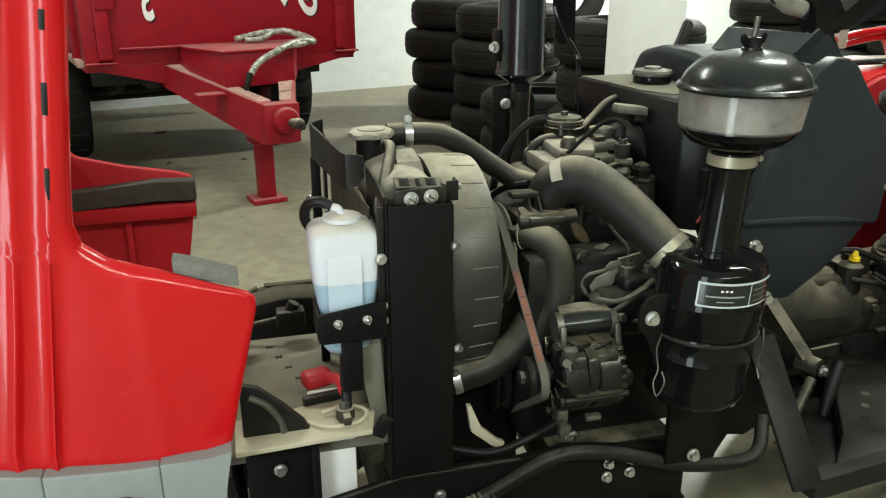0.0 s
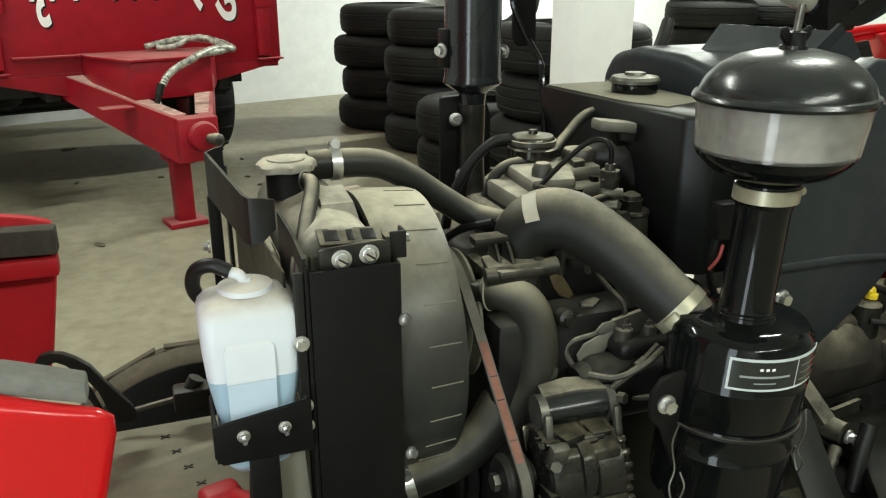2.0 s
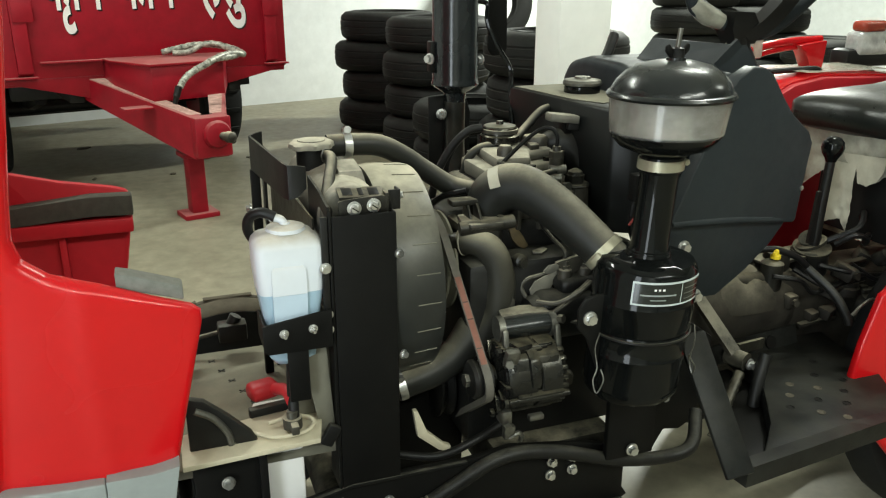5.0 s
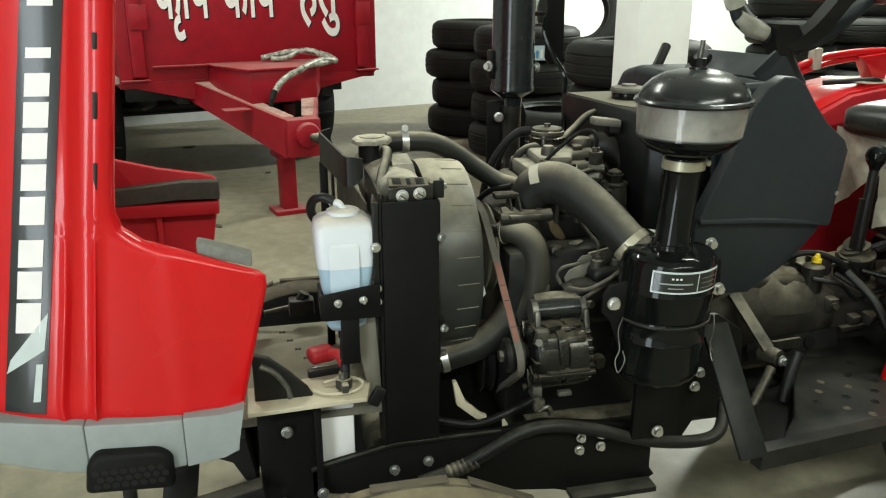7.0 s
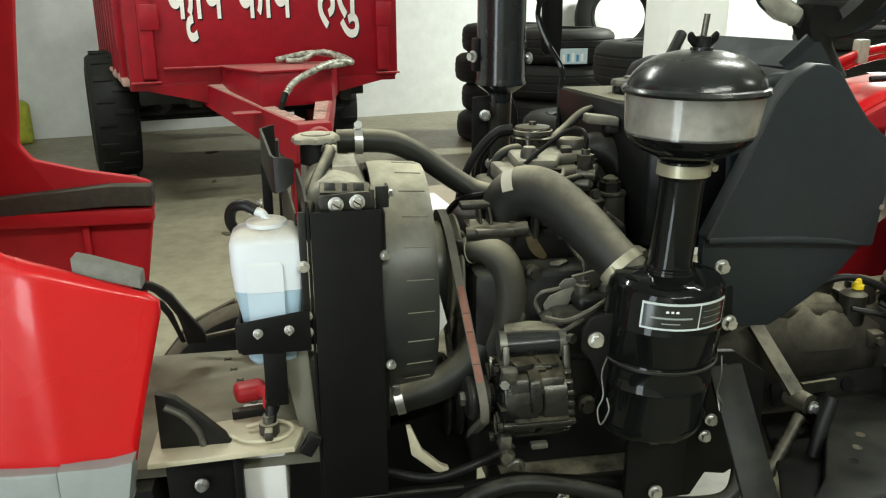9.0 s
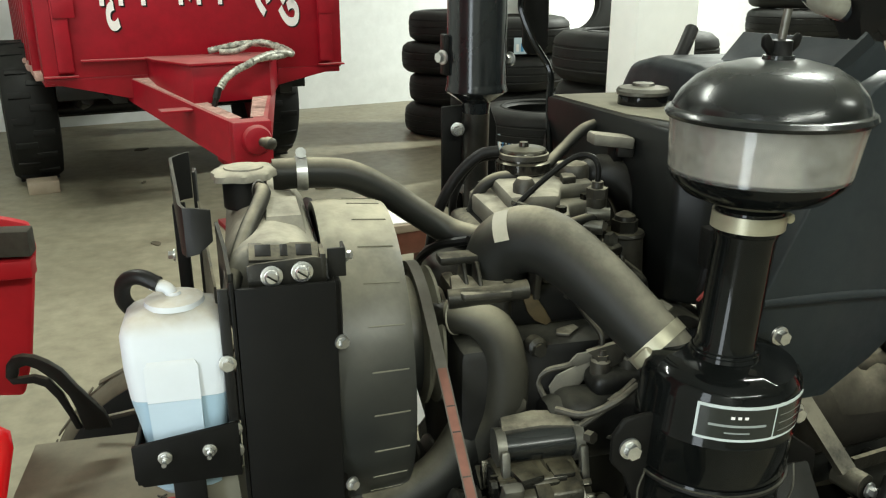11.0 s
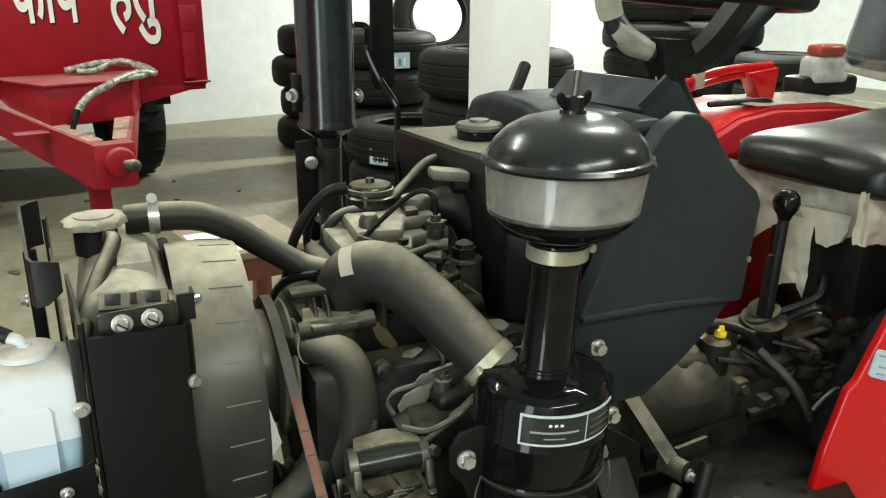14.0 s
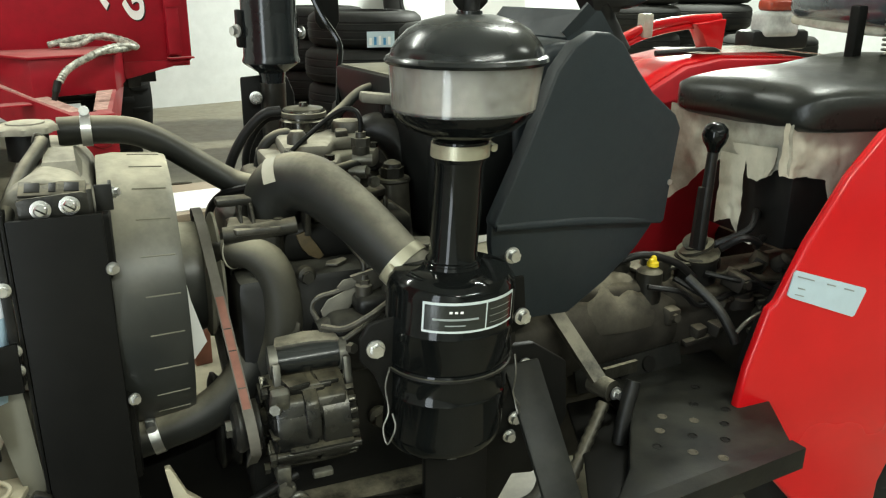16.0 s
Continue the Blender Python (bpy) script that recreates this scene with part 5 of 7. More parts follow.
for k in range(10):
    a = radians(36 * k + 12)
    part("front_vent", cbox((0.1405, AY + 0.034 * math.cos(a), AZ + 0.034 * math.sin(a)), (0.006, 0.022, 0.013), 0.002, (math.degrees(a), 0, 0)), BLACK_SAT, alt)
    part("front_rib", cbox((0.1385, AY + 0.036 * math.cos(a + 0.31), AZ + 0.036 * math.sin(a + 0.31)), (0.008, 0.026, 0.003), 0.001, (math.degrees(a + 0.31), 0, 0)), ALLOY_DARK, alt)
for a, x0, x1 in ((118, 0.150, 0.196), (196, 0.150, 0.220), (262, 0.150, 0.215)):
    c, s = math.cos(radians(a)), math.sin(radians(a))
    part("through_bolt", join(cbox(((x0 + x1) / 2, AY + AR * c, AZ + AR * s), (x1 - x0, 0.012, 0.013), 0.004, (a, 0, 0)), lathe([(0.0042, x0 - 0.012), (0.0042, x1 + 0.006)], (0, AY + (AR + 0.003) * c, AZ + (AR + 0.003) * s), (1, 0, 0), 12), hexagon((x0 - 0.014, AY + (AR + 0.003) * c, AZ + (AR + 0.003) * s), (-1, 0, 0), 0.006, 0.006)), ALTBLACK, alt)
# the cast saddle across the top, with its dust and its lug down the near side
part("saddle", join(prism([(-0.048, 0.540), (-0.040, 0.557), (-0.020, 0.566), (0.020, 0.568), (0.035, 0.558), (0.035, 0.545), (0.0, 0.552), (-0.030, 0.545)], 0.146, 0.216, "x", 0.003),
                    prism([(-0.054, 0.515), (-0.0555, 0.535), (-0.047, 0.556), (-0.030, 0.566), (-0.026, 0.556), (-0.042, 0.540), (-0.047, 0.517)], 0.170, 0.186, "x", 0.004), cbox((0.166, -0.022, 0.568), (0.026, 0.026, 0.010), 0.004, (0, 0, 12)), cbox((0.200, -0.020, 0.567), (0.022, 0.022, 0.006), 0.002)), ALTBLACK, alt, "cast saddle dulled by dust")
part("front_lug", join(cbox((0.146, -0.040, 0.560), (0.020, 0.012, 0.030), 0.004, (20, 0, 0)), hexagon((0.141, -0.046, 0.556), (-0.4, -1, 0.2), 0.006, 0.007)), ALLOY, alt)
part("adjuster_foot", join(box(0.140, 0.156, -0.03, -0.005, 0.452, 0.474, 0.004), cbox((0.150, -0.030, 0.444), (0.018, 0.012, 0.020), 0.004), cbox((0.188, -0.034, 0.462), (0.022, 0.010, 0.008), 0.002), hexagon((0.146, -0.034, 0.452), (0, -1, 0), 0.008, 0.008), tube([(0.150, -0.034, 0.436), (0.160, -0.038, 0.444), (0.168, -0.034, 0.436), (0.170, -0.026, 0.424)], 0.0035, 8)), ALLOY, alt)
part("pulley_nut", join(hexagon((0.104, AY, AZ), (-1, 0, 0), 0.0095, 0.010), lathe([(0.016, -0.001), (0.015, 0.002)], (0.106, AY, AZ), (-1, 0, 0), 20)), ALLOY, alt)
part("tie_rod", tube([(0.146, 0.008, 0.580), (0.226, 0.002, 0.583)], 0.0150, 24, smooth=False), DOME, tractor, "black cylinder over the alternator")
for x, y in ((0.149, 0.008), (0.223, 0.002)):
    part("rod_strap", join(lathe([(0.0152, -0.0045), (0.0180, -0.0045), (0.0180, 0.0045), (0.0152, 0.0045)], (x, y, 0.581), (1, -0.07, 0), 28), cbox((x, y - 0.022, 0.570), (0.009, 0.009, 0.036), 0.003, (-14, 0, 0))), ALLOY, tractor)
part("rod_pad", prism([(0.150, 0.004), (0.156, 0.030), (0.190, 0.036), (0.222, 0.028), (0.222, -0.002), (0.190, 0.006)], 0.592, 0.600, "z", 0.003), IRON, tractor)
part("strap_bolt", join(hexagon((0.229, -0.010, 0.592), (0.5, -1, 0.2), 0.006, 0.008), tube([(0.226, 0.0, 0.597), (0.252, 0.002, 0.612), (0.285, 0.010, 0.632)], 0.0035, 8), lathe([(0.005, -0.006), (0.005, 0.006)], (0.262, 0.004, 0.618), (0.85, 0.1, 0.5), 10)), IRON, tractor)
# oil-bath air cleaner
AX, AYY = 0.341, -0.062
LEAN = Matrix(((1, 0, 0.062, -0.062 * 0.93), (0, 1, 0, 0), (0, 0, 1, 0), (0, 0, 0, 1)))   # the canister leans a little


def acpart(name, bm, mat, parent, label=""):
    return part(name, moved(bm, LEAN), mat, parent, label)


cleaner = acpart("air_cleaner", lathe([(0.028, 0.699), (0.030, 0.693), (0.045, 0.6915), (0.059, 0.688), (0.0645, 0.681), (0.0665, 0.670), (0.0665, 0.639), (0.0672, 0.637), (0.0665, 0.635), (0.0665, 0.600), (0.0635, 0.596), (0.0635, 0.592)], (AX, AYY, 0), (0, 0, 1), 56), BLACK, tractor, "glossy black air cleaner canister with a label")
acpart("oil_cup", lathe([(0.0655, 0.597), (0.0675, 0.593), (0.0655, 0.589), (0.0648, 0.582), (0.0645, 0.566), (0.0655, 0.564), (0.0645, 0.562), (0.0645, 0.518), (0.0630, 0.508), (0.0570, 0.500), (0.045, 0.4965), (0.024, 0.495), (0.022, 0.482), (0.003, 0.480)], (AX, AYY, 0), (0, 0, 1), 56), BLACK, cleaner)
acpart("cup_band", lathe([(0.0665, 0.5915), (0.0684, 0.592), (0.0684, 0.5945), (0.0665, 0.595)], (AX, AYY, 0), (0, 0, 1), 56), BLACK_DUST, cleaner)
acpart("stem", lathe([(0.029, 0.692), (0.029, 0.697), (0.0255, 0.700), (0.0245, 0.706), (0.0245, 0.795), (0.026, 0.80), (0.026, 0.806)], (AX, AYY, 0), (0, 0, 1), 40), BLACK, cleaner)
acpart("stem_band", band((AX, AYY, 0.811), (0, 0, 1), 0.0278, 0.013, 0.0015, (1, -0.1, 0)), BRASSY, cleaner)
acpart("pre_cleaner_base", lathe([(0.026, 0.800), (0.0275, 0.802), (0.0275, 0.820), (0.034, 0.825), (0.055, 0.833), (0.067, 0.845), (0.0695, 0.852)], (AX, AYY, 0), (0, 0, 1), 56), BLACK, cleaner)
bowl = acpart("dust_bowl", lathe([(0.0672, 0.850), (0.0695, 0.850), (0.0738, 0.893), (0.0738, 0.900), (0.0720, 0.900), (0.0720, 0.893)], (AX, AYY, 0), (0, 0, 1), 64), BOWL, cleaner, "smoky clear plastic dust bowl")
acpart("inner_cone", lathe([(0.064, 0.848), (0.060, 0.856), (0.060, 0.90)], (AX, AYY, 0), (0, 0, 1), 40), INNER, cleaner)
acpart("lid", lathe([(0.0720, 0.8930), (0.0765, 0.8930), (0.0785, 0.8960), (0.0768, 0.8995), (0.0735, 0.901), (0.0722, 0.905), (0.0680, 0.913), (0.0580, 0.9235), (0.044, 0.9315), (0.024, 0.9365), (0.012, 0.937), (0.0115, 0.940), (0.003, 0.940)], (AX, AYY, 0), (0, 0, 1), 64), DOME, cleaner, "domed glossy black lid")
nut = acpart("wing_nut", lathe([(0.011, 0.938), (0.0095, 0.940), (0.0085, 0.951), (0.003, 0.952)], (AX, AYY, 0), (0, 0, 1), 18), BLACK_SAT, cleaner)
for s in (-1, 1):
    acpart("wing", moved(prism([(0.006, 0.941), (0.009, 0.950), (0.016, 0.957), (0.020, 0.954), (0.019, 0.947), (0.011, 0.940)], -0.0025, 0.0025, "y", 0.002), Matrix.Translation((AX, AYY, 0)) @ Matrix.Rotation(radians(12 if s > 0 else 192), 4, "Z")), BLACK_SAT, nut)
acpart("stud", tube([(AX, AYY, 0.949), (AX + 0.001, AYY, 0.974)], 0.0033, 10, smooth=False), ALLOY, cleaner)


def curved(a0, a1, z0, z1, r, n=12):
    """A sheet on the canister between two bearings, in degrees from the near side."""
    rings = []
    for a in np.radians(np.linspace(a0, a1, n)).tolist():
        d = Vector((math.sin(a), -math.cos(a), 0))
        c = Vector((AX, AYY, 0))
        rings.append([c + d * (r - 0.0008) + Vector((0, 0, z0)), c + d * r + Vector((0, 0, z0)), c + d * r + Vector((0, 0, z1)), c + d * (r - 0.0008) + Vector((0, 0, z1))])
    return loft(rings)


label = acpart("label", curved(-47, 43, 0.6450, 0.6760, 0.0671), SILVER, cleaner, "silver-edged black maker's label")
acpart("label_field", curved(-45, 7.5, 0.6475, 0.6735, 0.0675), DECALBLK, label)
acpart("label_field", curved(9, 41, 0.6475, 0.6735, 0.0675), DECALBLK, label)
for k, (a0, a1, z0, z1) in enumerate([(-24, -21.5, 0.6655, 0.6678), (-19.5, -17, 0.6655, 0.6678), (-15, -12.5, 0.6655, 0.6678), (-38, 1, 0.6582, 0.6602), (-27, -10, 0.6525, 0.6536)]):
    acpart("print_bar", curved(a0, a1, z0, z1, 0.0678, 6), WHITE if k < 3 else GREYTRIM, label)
for k in range(3):
    acpart("print_bar", curved(12, 36, 0.6520 + 0.0070 * k, 0.6525 + 0.0070 * k, 0.0678, 6), FOAM, label)
part("inlet", tube([(0.318, -0.045, 0.645), (0.302, -0.030, 0.662), (0.289, -0.014, 0.682)], 0.0265, 24), BLACK, cleaner)
mount = part("mount_plate", prism([(0.222, 0.63), (0.232, 0.645), (0.25, 0.648), (0.29, 0.648), (0.29, 0.54), (0.255, 0.54), (0.235, 0.59), (0.222, 0.605)], -0.074, -0.068, "y", 0.003), BLACK_SAT, cleaner)
bolts([(0.238, -0.0755, 0.618)], mount, r=0.0085)
mount2 = part("mount_plate", prism([(0.39, 0.66), (0.42, 0.66), (0.425, 0.60), (0.40, 0.59)], -0.045, -0.039, "y", 0.002), BLACK_SAT, cleaner)
bolts([(0.424, -0.006, 0.671), (0.412, -0.056, 0.618)], mount2, (0.1, -1, 0), 0.0085)
part("support_leg", box(0.308, 0.388, -0.03, -0.018, 0.36, 0.62, 0.003), BLACK_SAT, cleaner)
bolts([(0.348, -0.034, 0.375)], cleaner, r=0.0085)
for a in (-70, 62):
    d = Vector((math.sin(radians(a)), -math.cos(radians(a)), 0))
    t = Vector((math.cos(radians(a)), math.sin(radians(a)), 0))
    c = Vector((AX, AYY, 0)) + d * 0.072
    acpart("wire_clip", tube([c + Vector((0, 0, 0.598)) - t * 0.006, c + d * 0.003 + Vector((0, 0, 0.576)) - t * 0.008, c + d * 0.002 + Vector((0, 0, 0.551)) - t * 0.002, c + d * 0.010 + Vector((0, 0, 0.536)), c + d * 0.010 + Vector((0, 0, 0.521)) + t * 0.008,
                               c + d * 0.004 + Vector((0, 0, 0.539)) + t * 0.012, c + d * 0.002 + Vector((0, 0, 0.551)) + t * 0.004], 0.0010, 6, 4), ALLOY, cleaner)

# exhaust stack
muffler = part("muffler", lathe([(0.016, 0.80), (0.020, 0.835), (0.037, 0.846), (0.0420, 0.850), (0.0425, 0.853), (0.0405, 0.858), (0.0400, 0.862), (0.0400, 1.32), (0.02, 1.36)], (0.251, 0.453, 0), (0, 0, 1), 40), MUFFLER, tractor, "tall satin bluish-black exhaust muffler")
part("exhaust_pipe", tube([(0.251, 0.453, 0.82), (0.251, 0.453, 0.72), (0.255, 0.43, 0.66), (0.265, 0.36, 0.63), (0.27, 0.28, 0.63)], 0.019, 18), IRON_DARK, muffler)
part("bracket", join(prism([(0.205, 0.828), (0.235, 0.83), (0.275, 0.828), (0.285, 0.80), (0.285, 0.67), (0.25, 0.66), (0.205, 0.69)], 0.462, 0.470, "y", 0.003), box(0.204, 0.212, 0.445, 0.47, 0.872, 0.925, 0.002), box(0.287, 0.293, 0.445, 0.47, 0.87, 0.92, 0.002)), BLACK_SAT, muffler)
bolts([(0.224, 0.448, 0.799), (0.236, 0.455, 0.715)], muffler, (-0.2, -1, 0), 0.0085)
bolts([(0.203, 0.449, 0.896), (0.297, 0.449, 0.892)], muffler, (-1, -0.5, 0), 0.0085)
part("guard_bar", prism([(0.330, 0.905), (0.338, 0.893), (0.362, 0.893), (0.368, 0.905), (0.362, 1.3), (0.335, 1.3)], 0.49, 0.50, "y", 0.003), BLACK_SAT, muffler)
part("heat_rod", tube([(0.30, 0.47, 0.99), (0.318, 0.47, 0.985), (0.315, 0.46, 0.955), (0.33, 0.45, 0.915), (0.352, 0.44, 0.875), (0.345, 0.42, 0.84), (0.335, 0.39, 0.80), (0.33, 0.37, 0.77)], 0.0045, 8), BLACK, muffler)
part("manifold", join(box(0.18, 0.38, 0.265, 0.31, 0.60, 0.66, 0.012), tube([(0.20, 0.30, 0.63), (0.19, 0.36, 0.64), (0.2, 0.42, 0.66)], 0.02, 14)), IRON_DARK, engine)

# tank, side panel and dashboard
tank = part("fuel_tank", prism([(0.335, 0.405), (0.358, 0.225), (0.372, 0.12), (0.40, 0.10), (0.60, 0.10), (0.60, 0.44), (0.46, 0.44), (0.44, 0.405)], 0.66, 0.848, "z", 0.006), TANKBLACK, tractor, "black sheet-metal tank with a filler cap")
part("filler_cap", lathe([(0.026, 0.846), (0.026, 0.860), (0.032, 0.862), (0.0325, 0.866), (0.030, 0.870), (0.014, 0.872), (0.013, 0.875), (0.003, 0.8755)], (0.417, 0.293, 0), (0, 0, 1), 36), ALLOY, tank, "dull metal fuel cap")
part("tank_top", prism([(0.342, 0.398), (0.364, 0.228), (0.388, 0.175), (0.46, 0.20), (0.46, 0.398)], 0.8482, 0.8496, "z", 0.0004), DECK, tank, "dust lying on the tank top")
part("filler_neck", lathe([(0.030, 0.842), (0.030, 0.86)], (0.417, 0.293, 0), (0, 0, 1), 36), BLACK, tank)
part("cowl", prism([(0.19, 0.80), (0.19, 0.868), (0.22, 0.886), (0.28, 0.897), (0.38, 0.899), (0.44, 0.886), (0.465, 0.855), (0.465, 0.80)], 0.468, 0.66, "x", 0.016, 4), PANEL, tractor, "rounded dark plastic cowl")
part("cowl_post", tube([(0.520, 0.40, 0.885), (0.535, 0.41, 0.905), (0.556, 0.43, 0.9285)], 0.0095, 16, smooth=False), RUBBER_BLK, tractor, "short black rubber stack")

# the side panel stands askew, its rear edge farther in
SKEW = Matrix(((1, 0, 0, 0), (0.235, 1, 0, -0.003 - 0.235 * 0.397), (0, 0, 1, 0), (0, 0, 0, 1)))
UPPER = [(0.542, 0.912), (0.511, 0.899), (0.486, 0.872), (0.448, 0.791), (0.404, 0.710), (0.4035, 0.704), (0.408, 0.699), (0.55, 0.683), (0.683, 0.660), (0.689, 0.664), (0.695, 0.721), (0.704, 0.787), (0.692, 0.805), (0.646, 0.836), (0.616, 0.866), (0.587, 0.899), (0.566, 0.910)]
LOWER = [(0.404, 0.706), (0.405, 0.680), (0.413, 0.638), (0.434, 0.595), (0.466, 0.568), (0.540, 0.558), (0.603, 0.590), (0.652, 0.626), (0.675, 0.652), (0.684, 0.668), (0.55, 0.690)]
side = part("engine_side_panel", moved(prism(UPPER, 0.0, 0.026, "y", 0.0035, 3), SKEW), PANEL, tractor, "smooth dark slate plastic side panel")
part("panel_lip", moved(tube([(0.406, 0.003, 0.7035), (0.48, 0.0025, 0.6955), (0.55, 0.0025, 0.687), (0.62, 0.003, 0.6755), (0.684, 0.005, 0.6635)], [0.0050, 0.0058, 0.0058, 0.0050, 0.0035], 14), SKEW), PANEL, side)
part("lower_panel", moved(moved(prism(LOWER, 0.010, 0.024, "y", 0.003, 2), Matrix(((1, 0, 0, 0), (0, 1, -0.10, 0.07), (0, 0, 1, 0), (0, 0, 0, 1)))), SKEW), PANEL, side)
part("panel_return", moved(prism([(0.690, 0.668), (0.696, 0.722), (0.702, 0.784), (0.690, 0.800), (0.684, 0.79), (0.680, 0.67)], 0.024, 0.075, "y", 0.004), SKEW), PANEL, side)
part("screw", moved(lathe([(0.004, 0), (0.004, 0.003)], (0.691, 0.001, 0.716), (0, -1, 0), 12), SKEW), ZINC, side)
part("dashboard", prism([(0.472, 0.80), (0.487, 0.872), (0.52, 0.896), (0.56, 0.898), (0.61, 0.86), (0.64, 0.80), (0.62, 0.66), (0.48, 0.66)], 0.095, 0.33, "y", 0.01, 3), PANEL, tractor, "dark plastic dashboard hood")
part("dash_lid", bevel(loft([[(0.538, 0.322, 0.898), (0.570, 0.328, 0.931), (0.585, 0.330, 0.930), (0.62, 0.335, 0.885), (0.54, 0.322, 0.875)], [(0.580, 0.160, 0.897), (0.610, 0.155, 0.931), (0.625, 0.152, 0.930), (0.66, 0.15, 0.88), (0.588, 0.160, 0.87)]]), 0.004), PANEL, tractor, "raised dark dashboard lid")
part("latch", strap((0.610, 0.153, 0.935), (0.578, 0.162, 0.899), 0.017, 0.005), PANEL, tractor, "grey rubber latch strap")
# steering
column = part("steering_column", tube([(0.704, 0.245, 0.870), (0.698, 0.245, 0.892), (0.688, 0.245, 0.915), (0.682, 0.245, 0.935)], [0.030, 0.022, 0.0185, 0.021], 24), RUBBER_BLK, tractor, "black steering column rising through the dashboard")
part("hub", bevel(loft([[(0.664, 0.228, 0.925), (0.704, 0.228, 0.925), (0.704, 0.264, 0.925), (0.664, 0.264, 0.925)], [(0.652, 0.222, 0.950), (0.712, 0.222, 0.946), (0.712, 0.270, 0.946), (0.652, 0.270, 0.950)], [(0.656, 0.224, 0.978), (0.694, 0.224, 0.976), (0.694, 0.268, 0.976), (0.656, 0.268, 0.978)]]), 0.010, 3), RUBBER_BLK, column, "moulded black wheel hub")
part("stalk", tube([(0.705, 0.245, 0.955), (0.66, 0.25, 0.956), (0.62, 0.255, 0.970), (0.595, 0.255, 0.985), (0.58, 0.255, 1.02)], [0.014, 0.012, 0.0105, 0.010, 0.010], 14), PANEL, column)
part("film", tube([(0.650, 0.251, 0.960), (0.622, 0.255, 0.972), (0.602, 0.255, 0.984), (0.593, 0.255, 0.991)], [0.0135, 0.017, 0.014, 0.012], 12), FILM, column, "loose clear film round the stalk")
part("film", tube([(0.588, 0.255, 1.006), (0.582, 0.255, 1.02), (0.572, 0.255, 1.05)], [0.016, 0.017, 0.015], 12), FILM, column, "loose clear film round the stalk")
part("film_tab", cbox((0.678, 0.25, 0.925), (0.03, 0.003, 0.045), 0.001, (0, 5, 0)), FILM, column)
WC = Vector((0.716, 0.250, 1.036))
tilt = Matrix.Translation(WC) @ Matrix.Rotation(radians(5), 4, "Y")
rings = []
for a in np.linspace(0, 2 * math.pi, 56, endpoint=False).tolist():
    d = Vector((math.cos(a), math.sin(a), 0))
    rings.append([tilt @ (d * (0.142 + 0.0145 * math.cos(b)) + Vector((0, 0, 0.0145 * math.sin(b)))) for b in np.linspace(0, 2 * math.pi, 12, endpoint=False).tolist()])
wheel = part("steering_wheel", loft(rings, closed=True), RUBBER_BLK, tractor, "black steering wheel with broad moulded spokes")


def spoke(a, way, wide, thick):
    """A moulded flat spoke swept along places."""
    out = []
    for p in spline(way, 6):
        out.append([Vector(p) + Vector((0, wide * c, 0)) + Vector((-a[1], 0, a[0])) * thick * e for c, e in ((-1, -0.6), (1, -0.6), (1, 0.6), (-1, 0.6))])
    return bevel(loft(out), 0.004, 2)


part("spoke", spoke((0.62, 0.78), [(0.678, 0.240, 0.940), (0.705, 0.236, 0.945), (0.735, 0.230, 0.972), (0.762, 0.222, 1.010), (0.778, 0.212, 1.042)], 0.016, 0.022), RUBBER_BLK, wheel)
part("spoke", tube([(0.698, 0.240, 0.944), (0.730, 0.240, 0.944), (0.770, 0.240, 0.962), (0.808, 0.240, 0.992), (0.836, 0.244, 1.012), (0.852, 0.250, 1.026)], [0.015, 0.0135, 0.013, 0.013, 0.0135, 0.014], 14), PANEL, wheel)
part("spoke", tube([(0.655, 0.262, 0.960), (0.640, 0.300, 0.985), (0.640, 0.360, 1.035)], [0.016, 0.013, 0.013], 14), RUBBER_BLK, wheel)

# gearbox, levers, pedals, footboard
gear = part("gearbox", (prism([(0.44, 0.47), (0.46, 0.53), (0.52, 0.545), (0.62, 0.55), (0.66, 0.535), (0.80, 0.53), (0.86, 0.50), (1.2, 0.50), (1.2, 0.25), (0.52, 0.25), (0.44, 0.33)], 0.16, 0.30, "y", 0.015, 3)), GEARDUST, tractor, "dusty cast gearbox housing")
part("clutch_housing", join(lathe([(0.09, 0.43), (0.09, 0.62), (0.086, 0.66), (0.086, 0.77), (0.075, 0.80), (0.05, 0.815)], (0, 0.225, 0.458), (1, 0, 0), 40), box(0.60, 0.80, 0.15, 0.29, 0.36, 0.50, 0.02, 3)), GEARDUST, gear)
part("breather_tube", tube([(0.70, 0.20, 0.545), (0.715, 0.185, 0.565), (0.75, 0.175, 0.572), (0.80, 0.165, 0.555), (0.83, 0.16, 0.53)], 0.006, 10), RUBBER_BLK, gear)
for x in (0.46,):
    part("flange_rib", lathe([(0.086, x), (0.097, x + 0.001), (0.097, x + 0.011), (0.086, x + 0.012)], (0, 0.225, 0.458), (1, 0, 0), 32), IRON_DARK, gear)
for k in range(2):
    part("housing_bolt", hexagon((0.455 + 0.045 * k, 0.150, 0.50 + 0.008 * math.sin(3 * k)), (0, -1, 0.4), 0.007, 0.008), IRON_DARK, gear)
for x, y, r, h in ((0.72, 0.22, 0.028, 0.03), (0.78, 0.19, 0.024, 0.03), (0.752, 0.168, 0.020, 0.018)):
    part("gearbox_boss", lathe([(r, 0.50), (r, 0.53 + h), (r * 0.6, 0.535 + h)], (x, y, 0), (0, 0, 1), 20), IRON_DARK, gear)
hump = []
